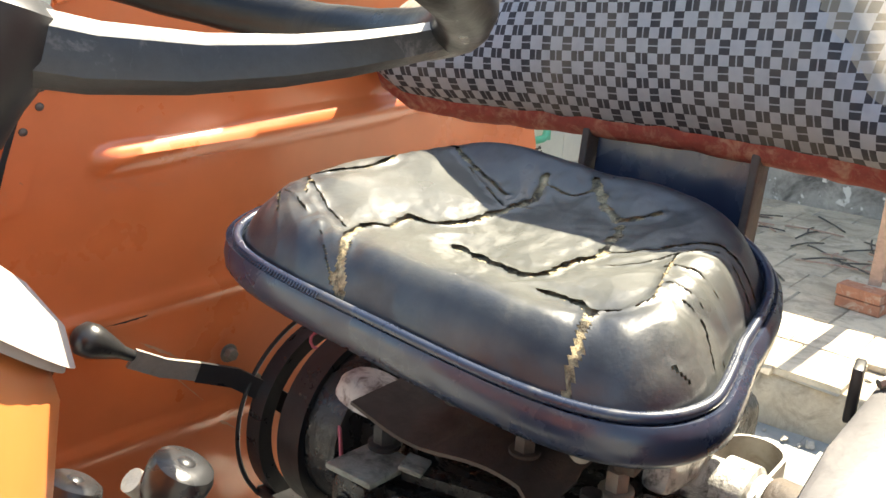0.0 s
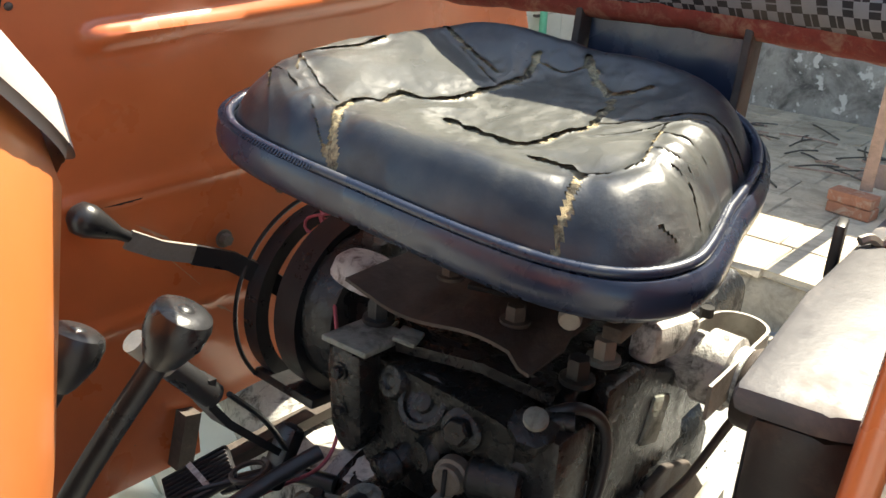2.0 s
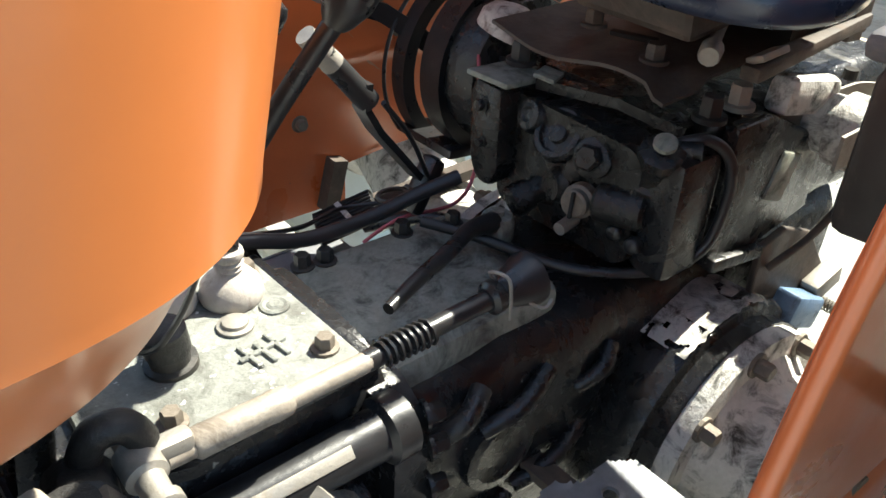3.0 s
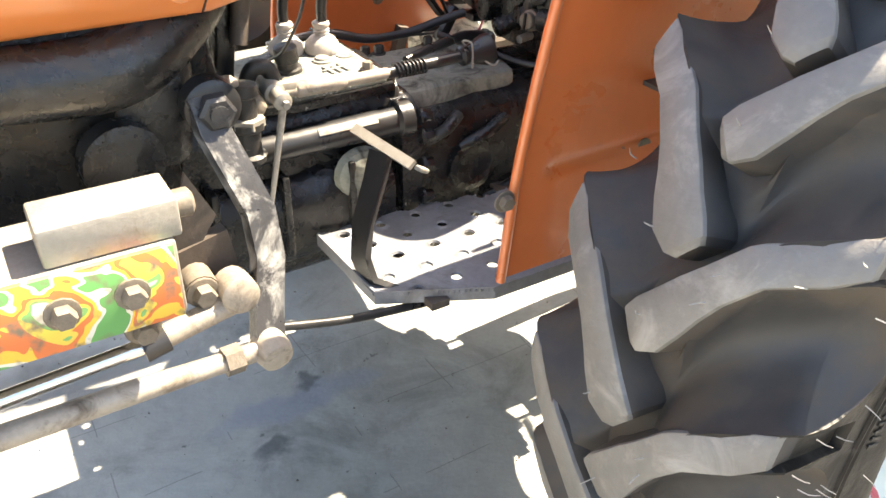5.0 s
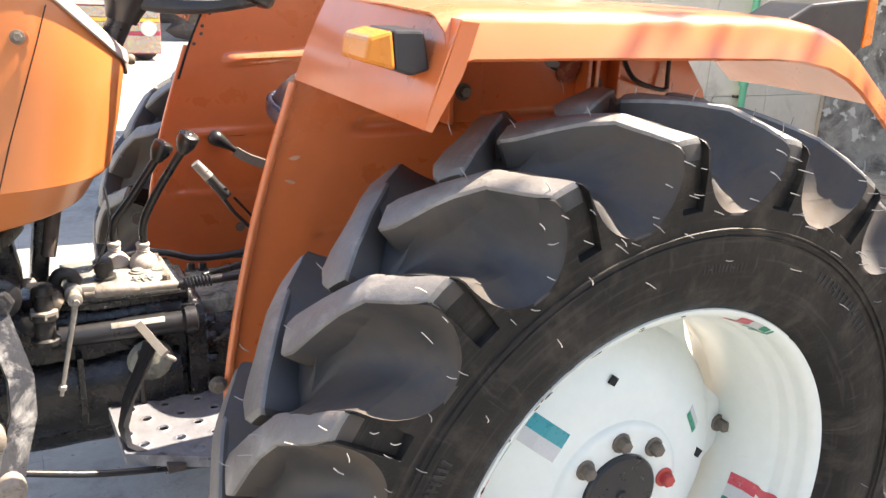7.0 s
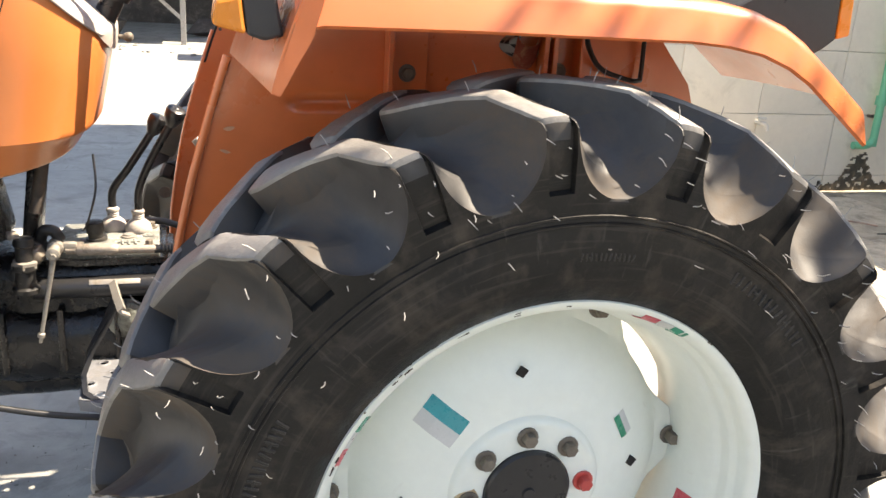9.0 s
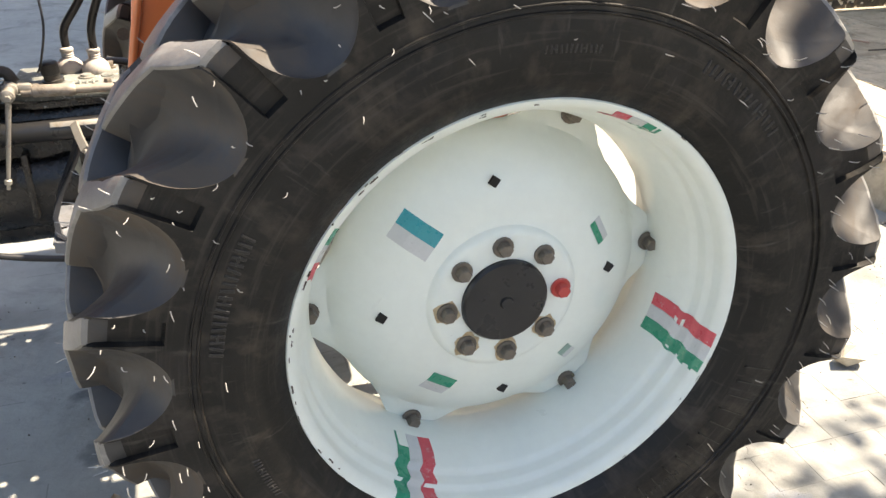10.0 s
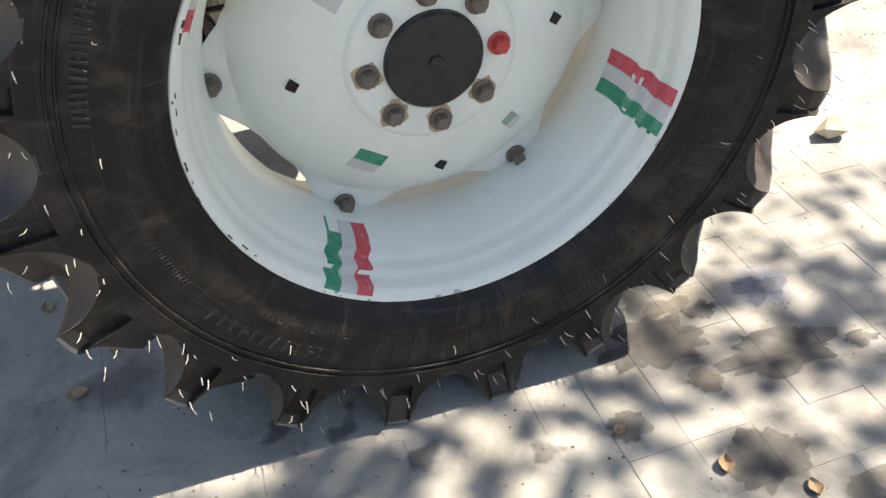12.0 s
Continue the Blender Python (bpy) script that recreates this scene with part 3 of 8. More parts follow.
def lug_mesh(a0, s, seed):
    """One chevron lug: blunt flared nose, a bend half way, cut off square at the shoulder."""
    bm = B()
    secs = []
    last = len(LUG_LINE) - 1
    for i, (y, da, w, r) in enumerate(LUG_LINE):
        y1, d1 = LUG_LINE[max(i - 1, 0)][:2]
        y2, d2 = LUG_LINE[min(i + 1, last)][:2]
        tu, tv = radians(d2 - d1) * 0.675, y2 - y1
        ln = math.hypot(tu, tv) or 1
        nu, nv = -tv / ln, tu / ln
        if i >= last - 2:
            k = (0.45, 0.12, 0.0)[i - last + 2]
            nv *= k
            nu = math.sqrt(1 - nv * nv)
        fl = 1.14 if i < 3 else 1.09 if i < 6 else 1.07
        sec = []
        for e, dp in ((-fl, 0.062), (-1.03, 0.006), (-0.97, 0.0012), (-0.86, 0.0), (0.0, -0.0006), (0.86, 0.0), (0.97, 0.0012), (1.03, 0.006), (fl, 0.062)):
            yy = y + nv * e * w
            wob = 0.0011 * noise.noise((i * 0.9 + seed * 3.1, e * 1.5, s * 2.0)) if abs(e) < 1.1 else 0.0
            sec.append(polar(a0 + da + math.degrees(nu * e * w / 0.675) + wob * 40, s * max(yy, -0.1765), r - dp + wob))
        secs.append([bm.verts.new(p) for p in sec])
    for p, q in zip(secs, secs[1:]):
        for j in range(8):
            f = bm.faces.new((p[j], p[j + 1], q[j + 1], q[j]))
            f.material_index = 0 if 0 < j < 7 else 1
    f = bm.faces.new(secs[0])
    f.material_index = 1
    f = bm.faces.new(list(reversed(secs[-1])))
    f.material_index = 1
    bmesh.ops.recalc_face_normals(bm, faces=bm.faces)
    flat_ground(bm)
    return bm


def marks_mesh():
    """Raised plain bars moulded into the side wall."""
    bm = B()
    for a0, a1, r, h, w in ((150, 172, 0.478, 0.020, 1.2), (196, 206, 0.455, 0.012, 0.8), (214, 240, 0.470, 0.024, 2.4), (222, 244, 0.432, 0.014, 1.3), (292, 312, 0.462, 0.014, 1.2), (40, 62, 0.475, 0.020, 1.6), (82, 92, 0.455, 0.012, 0.9)):
        k, a = 0, a0
        while a < a1:
            tilt = (7, 0, -7, 90, 0, 12)[k % 6]
            p = polar(a, -0.1775 if r > 0.45 else -0.1752, r)
            box(bm, p, (h * 0.24, 0.0014, h), (0, -(a - 90) + (tilt if tilt != 90 else 0), 0), 0.0008, seg=1)
            if tilt == 90:
                box(bm, polar(a + w * 0.25, -0.1775, r), (h * 0.55, 0.0024, h * 0.2), (0, -(a - 90), 0), 0.0008, seg=1)
            a += w
            k += 1
    for k in range(24):
        a = 250 + 4.0 * k
        box(bm, polar(a, -0.1768, 0.4585), (0.0018, 0.0022, 0.062), (0, -(a - 90), 0))
    return bm


def hair_mesh():
    """Moulding hairs on the lugs, the shoulder and the side wall."""
    bm = B()
    rnd = random.Random(4)
    for k in range(LUGS):
        a0 = LUG0 + 18.0 * k
        for y, da, r, way in ((0.0, -0.5, 0.676, 0), (-0.06, -6.0, 0.675, 0), (-0.06, -8.0, 0.674, 0), (-0.13, -9.8, 0.660, 0), (-0.16, -13.2, 0.650, 0), (-0.181, -13.3, 0.625, 1),
                              (-0.18, -14.2, 0.575, 1), (-0.176, -9.0, 0.548, 1), (-0.176, -4.6, 0.535, 1), (-0.176, -1.0, 0.545, 1), (-0.178, -13.4, 0.52, 1), (-0.176, -6.0, 0.468, 1),
                              (0.03, 9.5, 0.676, 0), (0.09, 5.0, 0.675, 0), (-0.18, -10.2, 0.632, 1), (-0.18, -10.6, 0.600, 1), (-0.179, -8.6, 0.560, 1), (-0.1775, -2.0, 0.548, 1), (-0.18, -16.2, 0.61, 1),
                              (-0.18, -15.4, 0.575, 1),):
            if rnd.random() < 0.28:
                continue
            a = a0 + da + rnd.uniform(-0.7, 0.7)
            p = polar(a, y, r - 0.002)
            if p.z < 0.06:
                continue
            out = (polar(a, 0, 1) - polar(a, 0, 0)) if way == 0 else Vector((0, -1, 0))
            bend = Vector((rnd.uniform(-1, 1), rnd.uniform(-0.6, 0.6), rnd.uniform(-1, 1))) * 0.45
            q = p + (out + bend * 0.5).normalized() * rnd.uniform(0.008, 0.013)
            e = q + (out * 0.7 + bend).normalized() * rnd.uniform(0.006, 0.012)
            tube(bm, [p, q, e], [0.0009, 0.0008, 0.0005], 4, smooth=2)
    return bm


RIMP = [(-0.140, 0.3805), (-0.146, 0.3770), (-0.144, 0.3700), (-0.135, 0.3610), (-0.128, 0.3590), (-0.114, 0.3575), (-0.108, 0.3555), (-0.103, 0.3500), (-0.098, 0.3480), (-0.084, 0.3468),
        (-0.078, 0.3448), (-0.073, 0.3395), (-0.066, 0.3365), (-0.040, 0.3290), (-0.010, 0.3225), (0.06, 0.3210), (0.075, 0.3290), (0.10, 0.3400), (0.135, 0.3510), (0.160, 0.3605), (0.163, 0.3715)]


def rim_mesh():
    bm = B()
    n = 96
    prof = RIMP + [(y + (0.0 if -0.13 < y < 0.15 else 0.004), r + 0.006) for y, r in reversed(RIMP[1:-1])]
    rows = [[bm.verts.new(polar(360.0 * k / n, y, r)) for y, r in prof] for k in range(n)]
    m = len(prof)
    for k in range(n):
        p, q = rows[k], rows[(k + 1) % n]
        for i in range(m):
            bm.faces.new((p[i], p[(i + 1) % m], q[(i + 1) % m], q[i]))
    bmesh.ops.recalc_face_normals(bm, faces=bm.faces)
    return bm


def disc_mesh():
    """The dished centre disc, scalloped to six ears."""
    bm = B()
    n = 120
    prof = [(0.0765, -0.046), (0.118, -0.0465), (0.125, -0.0455), (0.130, -0.041), (0.134, -0.036), (0.141, -0.034), (0.155, -0.0325), (0.20, -0.020), (0.25, 0.008), (0.272, 0.026), (0.285, 0.040)]
    fr, bk = [], []
    for k in range(n):
        a = 360.0 * k / n
        d = abs((a - 4 + 30) % 60 - 30)
        edge = table(d, [0, 7, 16, 22, 30], [0.332, 0.330, 0.297, 0.287, 0.286])
        col = [polar(a, y, r) for r, y in prof]
        for q in (0.35, 0.7, 1.0):
            col.append(polar(a, lerp(0.040, 0.048, q), lerp(0.285, max(edge, 0.2865), q)))
        fr.append([bm.verts.new(c) for c in col])
    for k in range(n):
        p, q = fr[k], fr[(k + 1) % n]
        for i in range(len(p) - 1):
            bm.faces.new((p[i], p[i + 1], q[i + 1], q[i]))
    shell(bm, 0.009)
    return bm


def rear_wheel(side, label):
    flip = (lambda b: mirror(b)) if side > 0 else (lambda b: None)
    bm = disc_mesh()
    flip(bm)
    wheel = part("rear_wheel", bm, WHITE, tractor, label, smooth=35)
    for nm, b, m, lb, sm in (("rim", rim_mesh(), WHITE, "white-painted steel rim", 40), ("tyre", tyre_mesh(side), [SIDE, BOWL], "black ribbed tractor tyre with deep chevron lugs", 28)):
        flip(b)
        part(nm, b, m, wheel, lb, smooth=sm)
    for s in (1, -1):
        for k in range(LUGS):
            bm = lug_mesh(LUG0 + 18.0 * (k + (0.5 if s < 0 else 0)), s, k + 40 * side)
            flip(bm)
            part("lug", bm, [LUGTOP, BOWL], wheel, smooth=32)
    bm = B()
    turned(bm, polar(0, -0.040, 0), (0, -1, 0), [(0, 0.076), (0.012, 0.0755), (0.016, 0.072), (0.017, 0.012), (0.021, 0.010)], 48)
    flip(bm)
    part("hub_cap", bm, BLACKP, wheel, "black hub cap", smooth=30)
    for k in range(8):
        a = 94.3 - 45 * k
        bm = B()
        p = polar(a, -0.046, 0.1016)
        hexbolt(bm, p, (0, -1, 0), 0.0125, 0.018)
        flip(bm)
        part("wheel_bolt", bm, REDP if k == 2 else BOLT, wheel, "red-painted wheel bolt" if k == 2 else "")
    rnd = random.Random(9)
    for k in (3, 4, 5, 6):
        bm = B()
        c0 = polar(94.3 - 45 * k, -0.0465, 0.1016)
        vs = [bm.verts.new(c0 + Vector((math.cos(j * 0.3927), 0, math.sin(j * 0.3927))) * rnd.uniform(0.019, 0.027)) for j in range(16)]
        bm.faces.new(vs)
        shell(bm, 0.0006)
        flip(bm)
        part("rust_stain", bm, RUSTST, wheel, "pale brown rust stain")
    for k in range(6):
        a = 4 + 60 * k
        bm = B()
        hexbolt(bm, polar(a, 0.043, 0.317), (0, -1, 0), 0.0125, 0.022)
        flip(bm)
        part("rim_bolt", bm, BOLT, wheel)
        bm = B()
        box(bm, polar(a, 0.075, 0.318), (0.055, 0.055, 0.02), (0, -a + 90, 0), 0.003)
        flip(bm)
        part("rim_bracket", bm, WHITE, wheel)
    bm = marks_mesh()
    flip(bm)
    part("side_relief", bm, RUBBER, wheel, "raised moulded bars on the side wall", kind="stuff")
    bm = B()
    rnd = random.Random(31)
    for k in range(52):
        a = rnd.uniform(100, 330) if k < 36 else rnd.uniform(0, 360)
        r0 = rnd.choice((0.3705, 0.374, 0.377, 0.379))
        yy = table(r0, [0.361, 0.370, 0.377, 0.3805], [-0.1345, -0.1445, -0.1465, -0.1405])
        n = rnd.randint(2, 7)
        w0 = rnd.uniform(0.0008, 0.0024)
        vs = [(polar(a + 0.32 * i, yy - 0.0007, r0 + w0 * rnd.uniform(0.3, 1)), polar(a + 0.32 * i, yy - 0.0007, r0 - w0 * rnd.uniform(0.3, 1))) for i in range(n + 1)]
        for p, q in zip(vs, vs[1:]):
            add(bm, [p[0], q[0], q[1], p[1]], [(0, 1, 2, 3)])
    flip(bm)
    part("paint_chip", bm, CHIP, wheel, "dark chips in the white rim paint", kind="stuff")
    bm = hair_mesh()
    flip(bm)
    part("hair", bm, HAIR, wheel, "thin moulding hairs of grey rubber", kind="stuff")
    # dark blocks on the disc stand in for the shade in its square holes
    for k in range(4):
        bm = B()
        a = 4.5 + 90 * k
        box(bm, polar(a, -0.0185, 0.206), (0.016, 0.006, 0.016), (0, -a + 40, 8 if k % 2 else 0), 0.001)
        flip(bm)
        part("square_hole", bm, DARK, wheel, "square hole, its shade a dark block")
    if side < 0:
        for a in (-18.5, -120.0, 65.0, 150.0):
            for j, m in enumerate((TEAL2, SILVER, REDS)):
                bm = B()
                a1 = a + (j - 1.5) * 4.5
                a2 = a1 + 4.35
                pr = [(y, r - 0.0012) for y, r in RIMP[2:15]]
                hi = 4 if a in (65.0, 150.0) else 12
                grid(bm, 6, hi, lambda u, v: polar(lerp(a1, a2, u) + 1.5 * v + 0.5 * math.sin(v * 16.0) * min(4 * v, 1), *pr[round(v * hi)]),
                     keep=lambda u, v: j == 1 or noise.noise((u * 1.2 + a, v * 9.0, 4.0 + j)) < 0.36)
                shell(bm, 0.0006)
                part("sticker", bm, m, wheel, "", 40)
        for a, r, w, h, m2 in ((135, 0.197, 0.070, 0.027, TEAL), (27, 0.196, 0.045, 0.012, TEAL2), (-122, 0.190, 0.050, 0.022, TEAL2), (-47, 0.197, 0.026, 0.018, GREYG)):
            for j, m in enumerate((m2, SILVER)):
                bm = B()
                c = radians(a)
                ux, uz = -math.sin(c), math.cos(c)
                if a == 135:
                    ux, uz = math.cos(radians(-36)), math.sin(radians(-36))
                vx, vz = -uz, ux

                def at(u, v):
                    du, dv = (u - 0.5) * w, (0.5 - v - j) * h
                    x, z = r * math.cos(c) + ux * du + vx * dv, r * math.sin(c) + uz * du + vz * dv
                    rr = math.hypot(x, z)
                    return Vector((x, WIDE - 0.0012 + table(rr, [0.134, 0.141, 0.155, 0.20, 0.25, 0.272], [-0.036, -0.034, -0.0325, -0.020, 0.008, 0.026]), HUB_Z + z))
                grid(bm, 8, 4, at)
                shell(bm, 0.0006)
                part("sticker", bm, m, wheel)
    return wheel


RUSTST = mat("pale_rust", (0.46, 0.36, 0.22), 0.8, vary=0.25, scale=60, dirt=(0.36, 0.24, 0.13), dirt_at=0.56, dirt_scale=80, bump=0.1)
CHIP = mat("dark_paint_chip", (0.05, 0.035, 0.025), 0.8, vary=0.3, bump=0)
TEAL = mat("teal_sticker", (0.012, 0.27, 0.31), 0.3, vary=0.12, scale=30, bump=0)
TEAL2 = mat("green_sticker", (0.015, 0.24, 0.14), 0.3, vary=0.15, scale=30, bump=0, dirt=(0.45, 0.47, 0.45), dirt_at=0.68, dirt_scale=60)
SILVER = mat("silver_sticker", (0.52, 0.53, 0.52), 0.35, vary=0.08, scale=30, bump=0)
REDS = mat("red_sticker", (0.55, 0.07, 0.09), 0.35, vary=0.15, scale=30, bump=0, dirt=(0.5, 0.5, 0.48), dirt_at=0.64, dirt_scale=70)
GREYG = mat("faded_green_sticker", (0.25, 0.36, 0.30), 0.5, vary=0.15, scale=40, bump=0)
# shade inside holes, slots and gaps put into the colour; also the fender's scrape
DARK = mat("gap_shade_and_scrape", (0.012, 0.011, 0.010), 0.9, vary=0.2, bump=0)
REDP = mat("red_paint", (0.48, 0.06, 0.05), 0.45, vary=0.2, bump=0.1)
BOLT = mat("grey_dull_bolt", (0.16, 0.135, 0.108), 0.6, metal=0.3, vary=0.3, scale=60, bump=0.3, bump_scale=200)
near_wheel = rear_wheel(-1, "white dished rear wheel with black lugged tyre and coloured stickers")
far_wheel = rear_wheel(1, "white rear wheel with black lugged tyre")


# ---- fenders ----
AMBER = mat("amber_lens", (0.62, 0.20, 0.02), 0.25, vary=0.1, bump=0.05, spec=0.6)
BLKPL = mat("black_plastic", (0.02, 0.02, 0.022), 0.4, vary=0.2, bump=0.1)
REDL = mat("red_lens", (0.5, 0.02, 0.02), 0.25, vary=0.1, bump=0.05)
YI, YO = -0.42, -0.772


def edge_x(z):
    """The fender's front edge."""
    return table(z, [0.62, 0.735, 0.80, 0.93, 1.06, 1.18, 1.292, 1.421], [-0.585, -0.575, -0.569, -0.548, -0.520, -0.487, -0.452, -0.395])


def far_side(bm, lift=0.05):
    """The far fender's cover sits higher and climbs a little to the rear."""
    mirror(bm)
    for v in bm.verts:
        v.co.z += lift + 0.068 * (v.co.x + 0.1) * min(max((v.co.z - 1.0) / 0.35, 0), 1)


def far_panel(bm):
    far_side(bm, -0.004)


# pressed ribs: height, from, to, climb
RIBS = {-1: ((1.217, -0.35, 0.34, 0.02), (1.031, -0.42, 0.30, 0.02), (0.806, -0.52, 0.10, 0.02)),
        1: ((1.249, -0.365, 0.36, 0.02), (1.056, -0.47, 0.30, 0.02), (0.870, -0.50, 0.10, -0.05))}


def fender(side, label):
    YI = -0.365 if side < 0 else -0.385
    flip = far_side if side > 0 else (lambda b: None)
    # inner panel, with pressed ribs
    bm = B()

    def panel(u, v):
        z = lerp(0.64, 1.425, v)
        xr = table(z, [0.64, 0.71, 0.715, 0.80, 0.95, 1.15, 1.26, 1.34, 1.425], [-0.26, -0.26, 0.05, 0.10,  0.42, 0.47, 0.43, 0.36, 0.24])
        x = lerp(edge_x(z), xr, u)
        y = YI
        for zr, x0, x1, tilt in RIBS[side]:
            d = abs(z - zr - tilt * (x + 0.1))
            ends = min(max((x - x0) / 0.015, 0), 1) * min(max((x1 - x) / 0.04, 0), 1)
            if zr > 1.2:
                y += 0.013 * ends * max(0, 1 - (d / 0.014) ** 2)
            else:
                y += 0.007 * ends * math.exp(-(d / 0.009) ** 2)
        y += 0.0025 * noise.noise((x * 5, z * 5, 3.0 + side))
        return Vector((x, y, z))
    grid(bm, 70, 110, panel)
    shell(bm, 0.004)
    (far_panel if side > 0 else flip)(bm)
    fen = part("fender", bm, ORANGE, tractor, label, smooth=50)
    # canopy with its rolled outer lip
    top = [(-0.395, 1.421), (-0.36, 1.429), (-0.15, 1.431), (0.17, 1.430), (0.23, 1.426), (0.29, 1.416), (0.34, 1.398), (0.38, 1.376), (0.44, 1.332), (0.505, 1.283)]
    bm = B()

    def can(i, k):
        x, z = top[i]
        y, dz = [(YI + 0.002, 0.0), (YI - 0.10, 0.003), (YI - 0.22, 0.003), (YO + 0.048, 0.0), (YO + 0.032, -0.003), (YO + 0.021, -0.010), (YO + 0.015, -0.020), (YO, -0.060), (YO + 0.006, -0.064)][k]
        sx = 0.006 if k > 5 and i < 2 else 0
        return Vector((x + sx, y, z + dz))
    V = [[bm.verts.new(can(i, k)) for k in range(9)] for i in range(len(top))]
    for a, b in zip(V, V[1:]):
        for k in range(8):
            bm.faces.new((a[k], a[k + 1], b[k + 1], b[k]))
    shell(bm, 0.003)
    flip(bm)
    part("canopy", bm, ORANGE, fen, smooth=35)
    # the slanting front face and its side lip
    bm = B()
    rows = []
    for q in (0, 0.08, 0.3, 0.6, 0.92, 1.0):
        row = []
        for k in range(8):
            t = k / 7
            y = lerp(YI, YO, t)
            x = lerp(lerp(-0.397, -0.374, t), lerp(-0.452, -0.419, t), q) - 0.004 * math.sin(math.pi * q)
            z = lerp(lerp(1.423, 1.416, t), lerp(1.292, 1.284, t), q)
            row.append((x - (0.002 if q == 0 else 0), y, z))
        rows.append(row)
    sheet(bm, rows, 0.003)
    flip(bm)
    part("front_face", bm, ORANGE, fen, smooth=40)
    bm = B()
    sheet(bm, [[(-0.374, YO - 0.001, 1.414), (-0.398, YO - 0.001, 1.345), (-0.419, YO - 0.001, 1.284)], [(-0.350, YO - 0.0015, 1.412), (-0.368, YO - 0.0015, 1.352), (-0.408, YO - 0.0015, 1.280)]], 0.003)
    flip(bm)
    part("side_lip", bm, ORANGE, fen)
    bm = B()
    tube(bm, [(edge_x(z) - 0.002, YI - 0.004, z) for z in (0.64, 0.735, 0.80, 0.93, 1.06, 1.18, 1.287)], 0.0075, 8)
    (far_panel if side > 0 else flip)(bm)
    part("rolled_edge", bm, ORANGE, fen, smooth=60)
    if side > 0:
        # the cover's rolled inner flange, lapped over the panel, and a riveted strip up its front
        bm = B()
        sheet(bm, [[(x, YI + dy, z + dz) for dy, dz in ((-0.014, 0.0), (-0.004, -0.003), (0.004, -0.011), (0.008, -0.024), (0.010, -0.040), (0.0105, -0.057), (0.004, -0.060))] for x, z in top], 0.003)
        flip(bm)
        part("inner_flange", bm, ORANGE, fen, smooth=45)
        bm = B()
        sheet(bm, [[(edge_x(z) + w, YI + 0.005, z) for w in (0.004, 0.034)] for z in (1.20, 1.26, 1.31, 1.36, 1.40)], 0.002)
        far_panel(bm)
        part("front_strip", bm, ORANGE, fen)
        # dark strip painted for the shade in the gap
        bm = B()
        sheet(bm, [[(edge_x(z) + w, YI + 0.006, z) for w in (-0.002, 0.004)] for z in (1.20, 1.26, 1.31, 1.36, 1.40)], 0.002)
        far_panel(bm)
        part("edge_gap", bm, DARK, fen, "front edge gap, its shade a dark strip")
        for z, w in ((1.385, 0.018), (1.365, 0.022), (1.335, 0.016), (1.315, 0.022), (1.29, 0.014)):
            bm = B()
            turned(bm, (edge_x(z) + w, YI + 0.006, z), (0, 1, 0), [(0, 0.005), (0.002, 0.0045), (0.003, 0.002)], 10)
            far_panel(bm)
            part("rivet", bm, RUSTY, fen, "", 40)
        # dark plug in place of the shaded hole
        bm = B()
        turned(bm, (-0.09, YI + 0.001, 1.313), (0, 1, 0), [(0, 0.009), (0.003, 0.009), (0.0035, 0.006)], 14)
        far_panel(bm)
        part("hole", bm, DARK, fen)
    # stays inside the canopy
    for x, w in ((-0.182, 0.010), (0.106, 0.010), (0.124, 0.010), (0.176, 0.006)) if side < 0 else ():
        bm = B()
        box(bm, (x, -0.383, 1.315), (w, 0.036, 0.20), bevel=0.002)
        flip(bm)
        part("stay", bm, ORANGE, fen)
    if side < 0:
        bm = B()
        box(bm, (-0.143, -0.372, 1.315), (0.066, 0.008, 0.20), bevel=0.002)
        part("bracket", bm, ORANGE, fen)
    for x, y, z in ((-0.147, -0.374, 1.268), (0.146, -0.366, 1.278), (-0.593, YI - 0.010, 0.777))[0 if side < 0 else 2:]:
        bm = B()
        hexbolt(bm, (x, y, z), (0, -1, 0), 0.011, 0.012)
        flip(bm)
        part("bolt", bm, BOLT, fen)
    if side < 0:
        bm = B()
        tube(bm, [(0.185, -0.375, 1.40), (0.192, -0.385, 1.335), (0.22, -0.39, 1.29), (0.27, -0.39, 1.272), (0.302, -0.39, 1.268), (0.31, -0.385, 1.285), (0.312, -0.375, 1.40)], 0.005, 6)
        part("cable", bm, BLKPL, fen, "black lamp cable")
    # inner face bolts towards the seat
    for x, z in ((-0.335, 0.69 + 0.10), (-0.20, 0.955), (-0.10, 1.18 - 0.17), (-0.16, 0.90)):
        bm = B()
        hexbolt(bm, (x, YI + 0.002, z), (0, 1, 0), 0.009, 0.012)
        (far_panel if side > 0 else flip)(bm)
        part("bolt", bm, BOLT, fen)
    # front lamp: black body, amber lens
    bm = B()
    prism(bm, [(-0.41, 1.40), (-0.452, 1.400), (-0.446, 1.352), (-0.425, 1.345), (-0.40, 1.352)], "y", -0.745, -0.665, bevel=0.004)
    flip(bm)
    lamp = part("front_lamp", bm, BLKPL, fen, "black indicator lamp with amber lens")
    bm = B()
    prism(bm, [(-0.4525, 1.400), (-0.484, 1.392), (-0.488, 1.362), (-0.4465, 1.352)], "y", -0.747, -0.664, bevel=0.005)
    flip(bm)
    part("lens", bm, AMBER, lamp, "amber lens")
    # rear lamp
    bm = B()
    prism(bm, [(0.30, 1.418), (0.44, 1.335), (0.485, 1.36), (0.505, 1.375), (0.50, 1.462), (0.36, 1.448)], "y", -0.66, -0.56, bevel=0.005)
    flip(bm)
